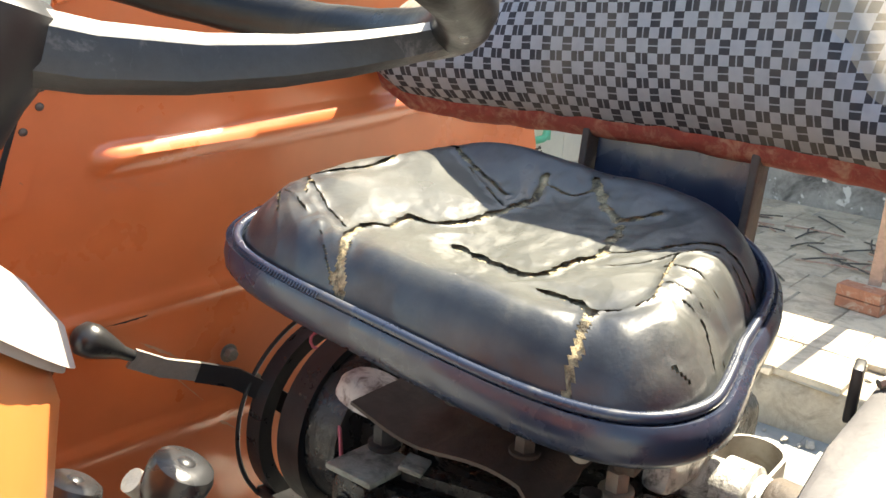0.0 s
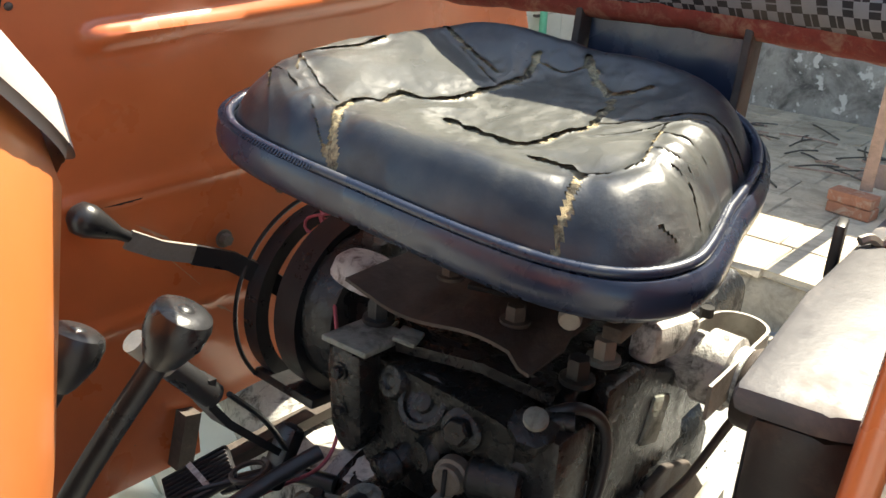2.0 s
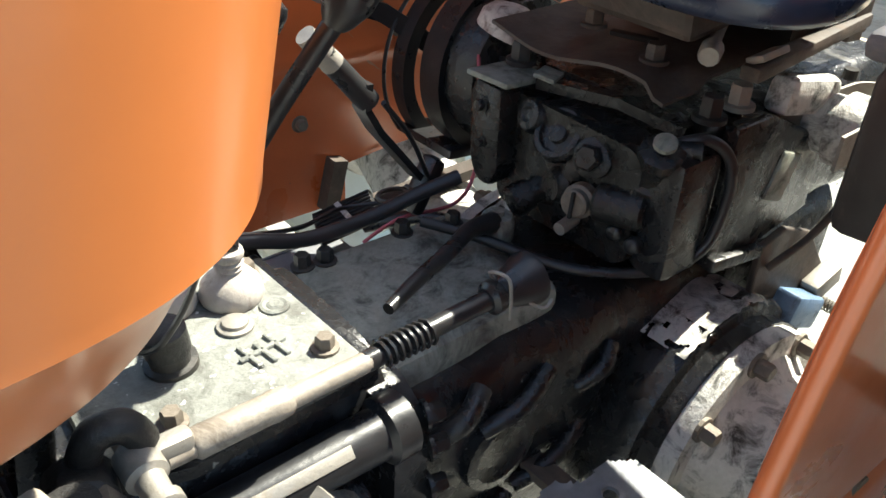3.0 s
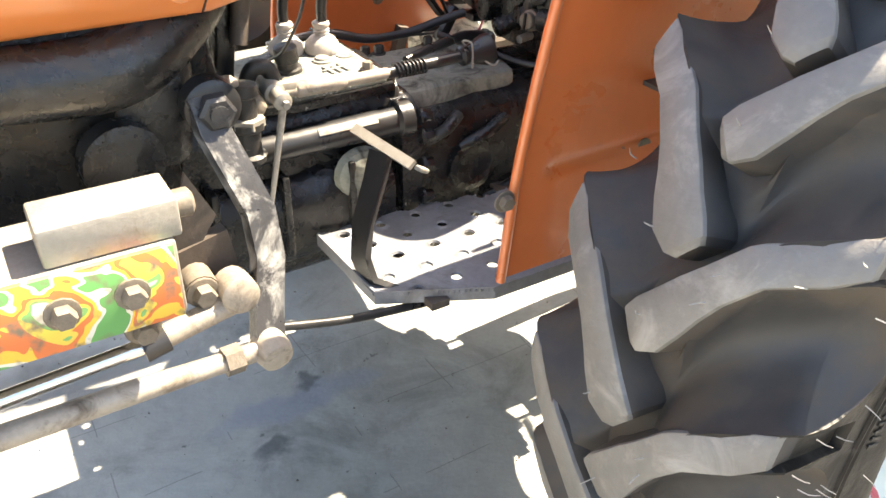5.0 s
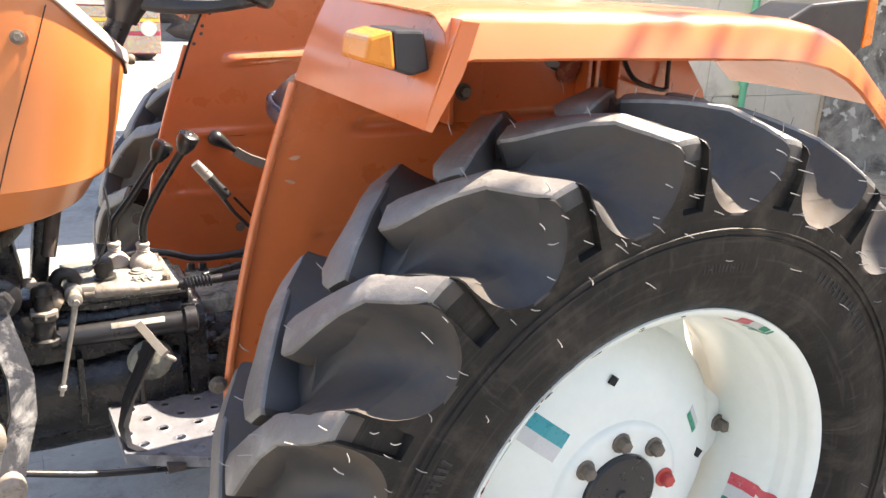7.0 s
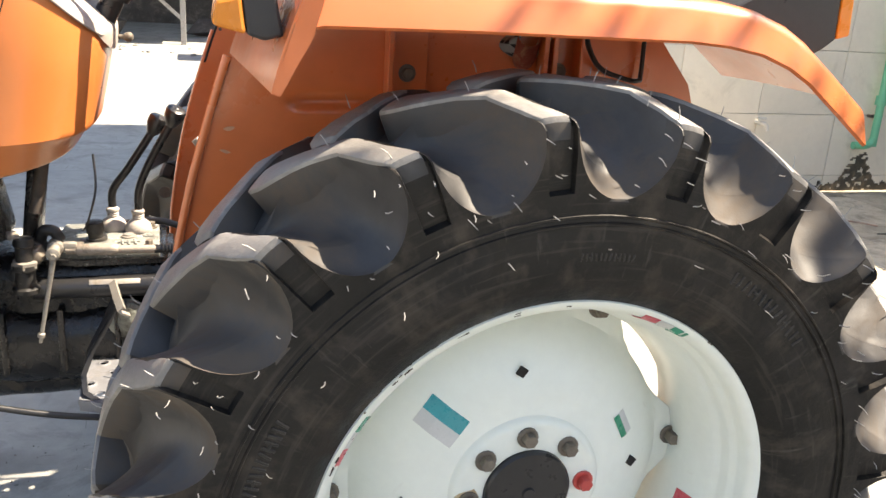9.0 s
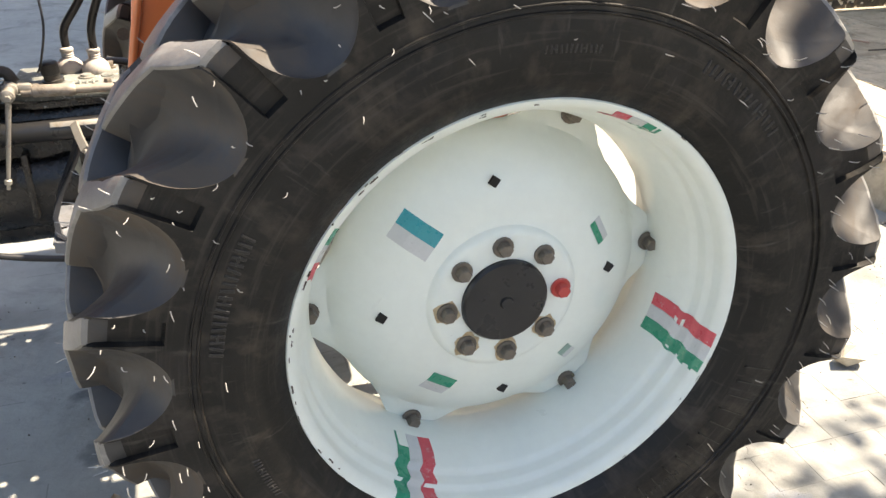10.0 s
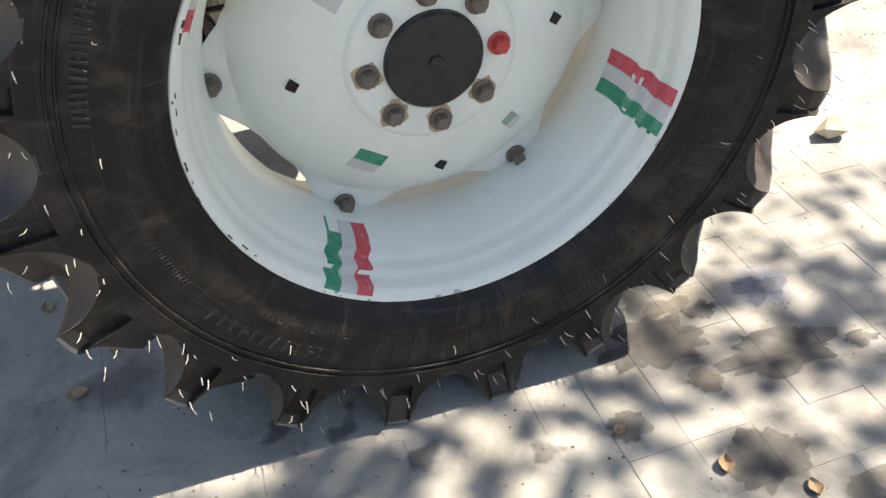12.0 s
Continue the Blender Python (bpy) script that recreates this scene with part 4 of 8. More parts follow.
    lamp = part("rear_lamp", bm, BLKPL, fen, "black rear lamp with amber and red lens")
    bm = B()
    prism(bm, [(0.506, 1.376), (0.53, 1.382), (0.524, 1.462), (0.501, 1.462)], "y", -0.66, -0.61, bevel=0.003)
    flip(bm)
    part("lens", bm, AMBER, lamp, "amber lens")
    bm = B()
    prism(bm, [(0.506, 1.376), (0.53, 1.382), (0.524, 1.462), (0.501, 1.462)], "y", -0.608, -0.56, bevel=0.003)
    flip(bm)
    part("lens", bm, REDL, lamp, "red lens")
    return fen


near_fender = fender(-1, "orange sheet steel fender with rolled lip over the rear tyre")
far_fender = fender(1, "orange sheet steel fender with pressed ribs and scratches")
bm = B()
grid(bm, 24, 6, lambda u, v: Vector((lerp(-0.372, -0.268, u), 0.4800, 1.038 + 0.010 * u + (v - 0.5) * 0.013 * (0.35 + math.sin(math.pi * u)) + 0.003 * noise.noise((u * 9, v * 3, 1)))))
shell(bm, 0.001)
part("scratch", bm, DARK, far_fender, "dark scraped patch")
SCUFF = mat("pale_scuff", (0.50, 0.26, 0.15), 0.75, vary=0.25, scale=40, bump=0.1)
for fen, yy, x, z, l, w, tilt in ((far_fender, 0.4815, -0.30, 0.985, 0.06, 0.004, -35), (far_fender, 0.4815, -0.27, 0.93, 0.09, 0.003, -50), (far_fender, 0.4815, -0.36, 0.90, 0.05, 0.006, 12), (far_fender, 0.4815, -0.22, 0.86, 0.07, 0.004, -40),
                                 (far_fender, 0.4815, -0.40, 0.965, 0.04, 0.005, 20), (near_fender, -0.3720, -0.455, 1.165, 0.022, 0.006, 6), (near_fender, -0.3720, -0.462, 1.125, 0.020, 0.005, -14)):
    bm = B()
    c, sn = math.cos(radians(tilt)), math.sin(radians(tilt))
    grid(bm, 14, 2, lambda u, v: Vector((x + (u - 0.5) * l * c, yy, z + (u - 0.5) * l * sn + (v - 0.5) * w * (0.2 + math.sin(math.pi * u)) + 0.002 * noise.noise((u * 7, v, x * 50)))))
    shell(bm, 0.0008)
    part("scuff", bm, SCUFF, fen, "pale scuff in the paint")

# ---- cowl ----
PALE = mat("sun_bleached_dash", (0.35, 0.30, 0.275), 0.7, vary=0.12, scale=8, dirt=(0.36, 0.30, 0.27), dirt_at=0.62, dirt_scale=7, bump=0.1, bump_scale=40)


def nose(t, inset=0.0):
    """The cowl's plan, from the near side round the rear to the far side: t in 0..1."""
    a, b = 0.236 - inset, 0.290 - inset
    if t < 0.25:
        return (lerp(-2.0, -0.9, t / 0.25), Y0 - b)
    if t > 0.75:
        return (lerp(-0.9, -2.0, (t - 0.75) / 0.25), Y0 + b)
    th = radians(-90 + 360 * (t - 0.25))
    return (-0.9 + a * math.copysign(abs(math.cos(th)) ** 0.66, math.cos(th)), Y0 + b * math.copysign(abs(math.sin(th)) ** 0.66, math.sin(th)))


def rise(x):
    """How far the dash slopes up towards the front."""
    return 0.95 * min(max(-0.672 - x, 0), 0.15)


def cowl():
    bm = B()
    prof = [(1.026, 0.046), (1.028, 0.041), (1.034, 0.036), (1.062, 0.022), (1.094, 0.0055), (1.101, -0.0005), (1.109, 0.0), (1.19, -0.002), (1.275, 0.0), (1.292, 0.004)]
    n = 120
    rings = []
    for z, i in prof:
        rings.append([bm.verts.new((*nose(k / n, i), z + rise(nose(k / n, i)[0]) * min(max((z - 1.12) / 0.16, 0), 1) + (0.17 if z < 1.09 else 0.05) * max(0, nose(k / n, i)[0] + 0.90) * (1 if z < 1.12 else 0))) for k in range(n + 1)])
    skin(bm, rings, closed=False)
    for v in bm.verts:
        v.co.x -= 0.21 * max(0, 1.29 - v.co.z) * max(0, (v.co.x + 0.9) / 0.236)
    shell(bm, 0.003)
    c = part("cowl", bm, ORANGE2, tractor, "orange sheet metal bonnet and dash cowl", smooth=40)
    bm = B()
    rings = []
    for z, i in ((1.252, -0.002), (1.262, -0.004), (1.290, -0.005), (1.303, -0.003), (1.310, 0.006), (1.311, 0.03), (1.307, 0.09), (1.302, 0.16)):
        rings.append([bm.verts.new((*nose(0.25 + 0.5 * k / 60, i), z + (0.034 * min(1, abs(nose(0.25 + 0.5 * k / 60, i)[1] - Y0) / 0.17) ** 2 if z < 1.27 else 0) + rise(nose(0.25 + 0.5 * k / 60, i)[0]))) for k in range(61)])
    skin(bm, rings, closed=False)
    f = bm.faces.new(rings[-1])
    part("dash_top", bm, PALE, c, "pale sun-bleached dash top", smooth=75)
    # seam, bolt and fold of the side door
    bm = B()
    pts = [(table(z, [1.037, 1.172, 1.386], [-0.911, -0.872, -0.80]), z) for z in (1.03, 1.06, 1.10, 1.14, 1.18, 1.22, 1.26, 1.30, 1.34, 1.39)]
    for (xa, za), (xb, zb) in zip(pts, pts[1:]):
        ia = table(za, [1.03, 1.062, 1.094, 1.101], [0.038, 0.022, 0.0055, 0.0])
        ib = table(zb, [1.03, 1.062, 1.094, 1.101], [0.038, 0.022, 0.0055, 0.0])
        add(bm, [(xa - 0.0010, Y0 - 0.2915 + ia, za), (xa + 0.0010, Y0 - 0.2915 + ia, za), (xb + 0.0010, Y0 - 0.2915 + ib, zb), (xb - 0.0010, Y0 - 0.2915 + ib, zb)], [(0, 1, 2, 3)])
    shell(bm, 0.002)
    part("seam", bm, DARK, c, "dark panel seam")
    for x, y, z in ((-0.938, Y0 - 0.2695, 1.064), (-0.843, Y0 - 0.288, 1.342)):
        bm = B()
        turned(bm, (x, y, z), (0, -1, 0.1), [(0, 0.0165), (0.0012, 0.016), (0.0014, 0.0125), (0.0004, 0.012)], 24)
        part("washer", bm, ORANGE2, c, "", 40)
        bm = B()
        hexbolt(bm, (x, y - 0.002, z), (0, -1, 0.1), 0.0075, 0.010)
        part("bolt", bm, BOLT, c)
    # rear face: switch, holes
    bm = B()
    rod(bm, (-0.675, 0.10, 1.271), (-0.645, 0.10, 1.271), 0.005)
    turned(bm, (-0.648, 0.10, 1.271), (1, -0.1, 0), [(0, 0.007), (0.006, 0.010), (0.014, 0.010), (0.018, 0.006)], 24)
    part("switch", bm, BOLT, c, "small steel switch knob", 50)
    # small dark plugs carry the shade of the holes
    for y, z, r in ((-0.085, 1.215, 0.009), (-0.085, 1.235, 0.004), (-0.06, 1.285, 0.017)):
        bm = B()
        x = -0.9 + 0.236 * (1 - ((y - Y0) / 0.29) ** 2) ** 0.5
        turned(bm, (x - 0.004, y, z), (1, -0.4, 0), [(0, r), (0.006, r), (0.0065, r * 0.8)], 16)
        part("hole", bm, DARK if r < 0.01 else BLKPL, c)
    return c


OILY = mat("shiny_oily_black", (0.014, 0.0135, 0.013), 0.26, vary=0.4, scale=10, dirt=(0.05, 0.045, 0.04), dirt_at=0.64, dirt_scale=9, bump=0.5, bump_scale=40)
cowl_ob = cowl()
bm = B()
TOPB = [(-0.290, 1.400), (-0.282, 1.424), (-0.255, 1.440), (-0.15, 1.452), (0.0, 1.456), (0.15, 1.452), (0.255, 1.440), (0.282, 1.424), (0.290, 1.400)]
sheet(bm, [[(x, Y0 + y, z - d) for y, z in TOPB] for x, d in ((-0.93, 0.03), (-0.95, 0.004), (-1.4, 0.0), (-1.98, 0.01), (-2.0, 0.035))], 0.003)
part("bonnet_top", bm, ORANGE2, cowl_ob, "", 50)
bm = B()
grid(bm, 8, 6, lambda u, v: Vector((-2.0 - 0.03 * math.sin(math.pi * u), Y0 + lerp(-0.287, 0.287, u), lerp(1.03, 1.41, v))))
shell(bm, 0.004)
part("bonnet_front", bm, ORANGE2, cowl_ob, "", 50)
for sy in (-1, 1):
    bm = B()
    grid(bm, 8, 4, lambda u, v: Vector((lerp(-2.0, -0.90, u), Y0 + sy * 0.2885, lerp(1.29, 1.405, v))))
    shell(bm, 0.003)
    part("side_panel", bm, ORANGE2, cowl_ob)
bm = B()
box(bm, (-1.42, Y0, 0.86), (0.95, 0.42, 0.34), bevel=0.03)
part("engine", bm, OILY, tractor, "black oily engine block")
bm = B()
tube(bm, [(-1.5, -0.20, 1.00), (-1.2, -0.20, 0.985), (-1.02, -0.19, 0.975), (-0.93, -0.15, 1.005), (-0.88, -0.12, 1.03)], [0.035, 0.04, 0.045, 0.04, 0.03], 16)
part("manifold", bm, OILY, tractor, "", 50)

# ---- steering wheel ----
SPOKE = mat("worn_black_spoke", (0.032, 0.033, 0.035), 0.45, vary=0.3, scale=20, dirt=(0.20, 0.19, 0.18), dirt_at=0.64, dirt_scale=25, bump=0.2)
PALETOP = mat("pale_top_plastic", (0.50, 0.47, 0.43), 0.75, vary=0.2, scale=22, dirt=(0.08, 0.08, 0.08), dirt_at=0.62, dirt_scale=40, bump=0.3)
WRIM = mat("smooth_black_rim", (0.010, 0.0095, 0.0095), 0.36, spec=0.35, vary=0.25, scale=14, dirt=(0.045, 0.043, 0.04), dirt_at=0.60, dirt_scale=9, bump=0.1, bump_scale=140)
SC, SA = Vector((-0.572, 0.035, 1.450)), radians(16.7)
E1, E2, EN = Vector((math.cos(SA), 0, -math.sin(SA))), Vector((0, 1, 0)), Vector((math.sin(SA), 0, math.cos(SA)))
bm = B()
rs = []
for k in range(72):
    a = 6.283185 * k / 72
    o = E1 * math.cos(a) + E2 * math.sin(a)
    r = 0.0165 + 0.0004 * math.sin(a * 24)
    rs.append(ring(bm, SC + o * 0.190, o, EN, r, 14))
skin(bm, rs + [rs[0]], caps=False)
steer = part("steering_wheel", bm, WRIM, tractor, "thick black steering wheel rim", 60)
HUBP = SC - EN * 0.072 - E1 * 0.055
for a in (-28, 95, 215):
    o = E1 * math.cos(radians(a)) + E2 * math.sin(radians(a))
    side = EN.cross(o)
    bm = B()
    rows = []
    for t in (0, 0.18, 0.4, 0.6, 0.75, 0.88, 1.0):
        p = HUBP + o * lerp(0.02, 0.235 if a == -28 else 0.20, t) + EN * (0.066 * t ** 1.7)
        wd, th = lerp(0.024, 0.015, t), lerp(0.020, 0.011, t)
        rows.append([bm.verts.new(p + side * (sx * wd) + EN * (sz * th)) for sx, sz in ((-1, -0.6), (-0.6, -1), (0.6, -1), (1, -0.6), (1, 0.5), (0.75, 0.9), (-0.75, 0.9), (-1, 0.5))])
    skin(bm, rows)
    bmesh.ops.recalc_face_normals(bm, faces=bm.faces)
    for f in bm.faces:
        # faces that point up take the paler material
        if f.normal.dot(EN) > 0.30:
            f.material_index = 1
    sp = part("spoke", bm, [SPOKE, PALETOP], steer, "worn dusty black spoke, paler on its upward faces", 40)
bm = B()
turned(bm, HUBP - EN * 0.05, EN, [(0, 0.028), (0.02, 0.034), (0.045, 0.045), (0.065, 0.045), (0.072, 0.036), (0.076, 0.012)], 24)
part("hub", bm, BLKPL, steer, "", 40)
bm = B()
rod(bm, HUBP - EN * 0.04, HUBP - EN * 0.16 - E1 * 0.02, 0.022, 0.024, 20)
part("column", bm, BLACKP, steer, "", 40)

# ---- seat ----
def sunlit_vinyl():
    """Navy-black vinyl, rubbed grey and dull over the sitting area, its sunlight painted in."""
    m = mat("black_vinyl", (0.017, 0.022, 0.032), 0.31, vary=0.2, scale=5, dirt=(0.045, 0.050, 0.055), dirt_at=0.60, dirt_scale=6, bump=0.12, bump_scale=160, rough_vary=0.06, spec=0.6)
    N, L = m.node_tree.nodes, m.node_tree.links
    bs = N["Principled BSDF"]
    geo, tex, off, dist = N.new("ShaderNodeNewGeometry"), N.new("ShaderNodeTexNoise"), N.new("ShaderNodeVectorMath"), N.new("ShaderNodeVectorMath")
    tex.inputs["Scale"].default_value, tex.inputs["Detail"].default_value = 16.0, 6.0
    L.new(geo.outputs["Position"], tex.inputs["Vector"])
    off.operation = "MULTIPLY_ADD"
    off.inputs[1].default_value = (7.6, 4.0, 0.0)
    off.inputs[2].default_value = (7.6 * 0.145, 4.0 * -0.095, 0.0)
    L.new(geo.outputs["Position"], off.inputs[0])
    dist.operation = "LENGTH"
    L.new(off.outputs[0], dist.inputs[0])
    add_, fac, mx = N.new("ShaderNodeMath"), N.new("ShaderNodeMapRange"), N.new("ShaderNodeMix")
    L.new(dist.outputs["Value"], add_.inputs[0])
    L.new(tex.outputs["Fac"], add_.inputs[1])
    fac.inputs["From Min"].default_value, fac.inputs["From Max"].default_value = 1.80, 1.30
    L.new(add_.outputs[0], fac.inputs["Value"])
    mx.data_type = "RGBA"
    L.new(fac.outputs[0], mx.inputs[0])
    L.new(bs.inputs["Base Color"].links[0].from_socket, mx.inputs[6])
    # paler grey for the sunlit, rubbed middle of the seat
    mx.inputs[7].default_value = (0.082, 0.084, 0.076, 1)
    L.new(mx.outputs[2], bs.inputs["Base Color"])
    return m


VINYL = sunlit_vinyl()
PAN = mat("blue_black_pan", (0.020, 0.028, 0.052), 0.28, vary=0.2, scale=10, bump=0.05, bump_scale=60, coat=0.2, dirt=(0.05, 0.05, 0.055), dirt_at=0.65, dirt_scale=12)
FOAM = mat("torn_yellow_foam", (0.46, 0.37, 0.22), 0.95, vary=0.35, scale=60, dirt=(0.06, 0.05, 0.035), dirt_at=0.50, dirt_scale=70, bump=1.0, bump_scale=180)
SX, SY, SAX, SBY, SN = -0.1316, 0.1043, 0.1796, 0.2799, 4.29
TEARS = [
    ((-0.025, 0.392), (-0.037, 0.353), (-0.05, 0.31), (-0.041, 0.284), (-0.01, 0.284), (-0.019, 0.256), (-0.038, 0.209), (-0.066, 0.143)),
    ((-0.207, 0.313), (-0.172, 0.299), (-0.139, 0.287), (-0.102, 0.287), (-0.065, 0.307), (-0.047, 0.313)),
    ((-0.325, 0.125), (-0.293, 0.162), (-0.262, 0.184), (-0.234, 0.194), (-0.21, 0.178), (-0.18, 0.182), (-0.174, 0.156), (-0.149, 0.139), (-0.113, 0.13), (-0.075, 0.121), (-0.054, 0.113),
     (-0.017, 0.125)),
    ((-0.198, 0.099), (-0.203, 0.07), (-0.212, 0.035), (-0.212, 0.009), (-0.196, -0.008), (-0.161, -0.006), (-0.137, -0.015), (-0.122, -0.018), (-0.064, -0.001)),
    ((-0.124, -0.019), (-0.105, -0.045), (-0.082, -0.071), (-0.059, -0.103), (-0.058, -0.141)),
    ((-0.002, 0.069), (-0.034, 0.038), (-0.054, 0.008), (-0.03, -0.021)),
    ((-0.231, -0.021), (-0.231, -0.053), (-0.239, -0.078), (-0.27, -0.088), (-0.295, -0.095), (-0.318, -0.103)),
    ((-0.239, -0.078), (-0.225, -0.099), (-0.199, -0.11), (-0.132, -0.089), (-0.091, -0.078)),
    ((-0.135, -0.085), (-0.13, -0.11), (-0.131, -0.135)),
    ((-0.181, -0.126), (-0.176, -0.144), (-0.189, -0.165)),
    ((-0.183, 0.394), (-0.187, 0.352), (-0.207, 0.313), (-0.236, 0.244), (-0.252, 0.2)),
    ((-0.025, 0.123), (-0.031, 0.084), (-0.016, 0.064)),
    ((-0.169, -0.105), (-0.163, -0.128), (-0.168, -0.165)),
    ((-0.236, -0.15), (-0.228, -0.164), (-0.24, -0.186)),
    ((-0.151, -0.034), (-0.128, -0.065), (-0.099, -0.082), (-0.075, -0.108), (-0.077, -0.145)),
    ((-0.002, 0.288), (-0.048, 0.203), (-0.087, 0.131), (-0.071, 0.105)),
    ((-0.235, 0.324), (-0.272, 0.281), (-0.307, 0.239)),
    ((-0.24, 0.318), (-0.245, 0.288), (-0.26, 0.25)),
    ((-0.171, 0.354), (-0.199, 0.316), (-0.236, 0.28)),
    ((-0.266, 0.225), (-0.294, 0.178), (-0.315, 0.125)),
]
TEAR_W = [0.0030, 0.0048, 0.0066, 0.0075, 0.0034, 0.0060, 0.0056, 0.0017, 0.0020, 0.0016, 0.0018, 0.0022, 0.0015, 0.0014, 0.0017, 0.0013, 0.0014, 0.0013, 0.0014, 0.0014]
SEGS = np.array([(*a, *b, w, i / (len(t) - 1)) for t, w in zip(TEARS, TEAR_W) for i, (a, b) in enumerate(zip(t, t[1:]))])


def tear(x, y):
    """Distance to the nearest tear's edge: negative inside it."""
    ax, ay, bx, by, w = SEGS[:, 0], SEGS[:, 1], SEGS[:, 2], SEGS[:, 3], SEGS[:, 4]
    dx, dy = bx - ax, by - ay
    t = np.clip(((x - ax) * dx + (y - ay) * dy) / (dx * dx + dy * dy), 0, 1)
    d = np.hypot(x - ax - t * dx, y - ay - t * dy)
    return float((d - w * (0.75 + 0.6 * noise.noise((x * 95, y * 95, 0.5)))).min())


def seat_base(x, y):
    r = min(max((x + 0.06) / 0.12, 0), 1)
    yy = min(abs(y - SY) / 0.26, 1)
    return 1.1336 + 0.14 * (x + 0.33) + 0.025 * r * r * (3 - 2 * r) * (1 - 0.55 * yy ** 3) + 0.058 * (y - SY)


def seat_at(rho, th):
    c, s = math.cos(th), math.sin(th)
    k = (abs(c) ** SN + abs(s) ** SN) ** (-1 / SN)
    x = SX + SAX * rho * k * c
    return x, SY + SBY * rho * k * s * (0.97 if s > 0 else 1.0) * (1 - (0.75 if s > 0 else 0.50) * max(0, x + 0.22)) * (1 + (0.035 * rho * min(1, -c * 2) if s < 0 and c < 0 else 0))


def cushion_z(rho, x, y, lift):
    e = min(max((0.975 - rho) / 0.24, 0), 1)
    h = 0.055 * (1 - (1 - e) ** 2.2) ** 0.85
    h -= 0.020 * math.exp(-((x + 0.13) / 0.13) ** 2 - ((y - 0.09) / 0.15) ** 2)
    h += 0.012 * math.exp(-((y - 0.30) / 0.05) ** 2 - ((x + 0.15) / 0.12) ** 2) + 0.010 * math.exp(-((y + 0.12) / 0.045) ** 2 - ((x + 0.13) / 0.12) ** 2)
    h += (0.0030 * noise.noise((x * 9, y * 9, 2.2)) + 0.0010 * noise.noise((x * 26, y * 26, 5.2))) * e
    return seat_base(x, y) + max(h, 0.0) + lift


# pan with its rolled rim
bm = B()
rings = []
for rho, dz in ((0.90, -0.040), (0.965, -0.026), (0.985, -0.008), (1.005, 0.004), (1.03, 0.006), (1.050, 0.000), (1.057, -0.010), (1.053, -0.020), (1.034, -0.027), (1.005, -0.029), (0.94, -0.036), (0.80, -0.046)):
    rr = []
    for k in range(120):
        x, y = seat_at(rho, 6.283185 * k / 120)
        rr.append(bm.verts.new((x, y, seat_base(x, y) + dz)))
    rings.append(rr)
skin(bm, rings)
seat = part("seat", bm, PAN, tractor, "worn black tractor seat with a cracked vinyl cushion", 50)
bm = B()
NR, NT = 120, 480
V = []
for i in range(NR + 1):
    rho = (i / NR) ** 0.8 * 0.985
    row = []
    for k in range(NT):
        x, y = seat_at(rho, 6.283185 * k / NT)
        d = tear(x, y)
        row.append((bm.verts.new((x, y, cushion_z(rho, x, y, 0.0040 * math.exp(-max(d, 0) / 0.005) + 0.010 * (1 - math.exp(-max(d, 0) / 0.024)) - 0.006 + 0.002 * noise.noise((x * 60, y * 60, 9)) * math.exp(-max(d, 0) / 0.01)))), d))
    V.append(row)
for i in range(NR):
    for k in range(NT):
        q = (V[i][k], V[i + 1][k], V[i + 1][(k + 1) % NT], V[i][(k + 1) % NT])
        if sum(p[1] for p in q) > 0 and (i > 0):
            bm.faces.new([p[0] for p in q])
        elif i == 0:
            try:
                bm.faces.new([V[0][0][0]] + [q[1][0], q[2][0]]) if k % NT else None
            except ValueError:
                pass
bmesh.ops.delete(bm, geom=[v for v in bm.verts if not v.link_faces], context="VERTS")
bmesh.ops.recalc_face_normals(bm, faces=bm.faces)
part("cushion", bm, VINYL, seat, "cracked black vinyl cushion cover", 60)
bm = B()
V = []
for i in range(61):
    rho = i / 60 * 0.968
    row = []
    for k in range(160):
        x, y = seat_at(max(rho, 0.004), 6.283185 * k / 160)
        row.append(bm.verts.new((x, y, cushion_z(rho, x, y, -0.0066) + 0.0030 * noise.noise((x * 120, y * 120, 7)))))
    V.append(row)
skin(bm, V, caps=False)
part("foam", bm, FOAM, seat, "yellowed torn foam showing in the cracks", 60)
# welt round the cushion with its stitches
bm = B()
pts = []
for k in range(97):
    x, y = seat_at(1.0, 6.283185 * k / 96)
    pts.append((x, y, seat_base(x, y) + 0.008))
tube(bm, pts, 0.005, 8, smooth=2)
part("welt", bm, PAN, seat, "", 60)
bm = B()
for k in range(70):
    th = radians(112 + k * 0.8)
    x, y = seat_at(1.018, th)
    x2, y2 = seat_at(1.045, th + 0.006)
    rod(bm, (x, y, seat_base(x, y) + 0.012), (x2, y2, seat_base(x2, y2) + 0.008), 0.0008, seg=5)
part("stitching", bm, PAN, seat, "", 60, kind="stuff")
# bracket behind the seat
bm = B()
box(bm, (0.115, 0.045, 1.16), (0.012, 0.20, 0.30), (0, 6, 0), 0.003)
bracket = part("seat_bracket", bm, PAN, tractor, "dark steel bracket carrying the backrest")
for y in (-0.062, 0.152):
    bm = B()
    box(bm, (0.105, y, 1.15), (0.034, 0.010, 0.32), (0, 6, 0), 0.002)
    part("flange", bm, RUSTY, bracket)
bm = B()
box(bm, (-0.05, 0.05, 1.065), (0.28, 0.16, 0.05), (0, -6, 0), 0.01)
part("seat_mount", bm, RUSTY, tractor, "dark brown steel seat mount")


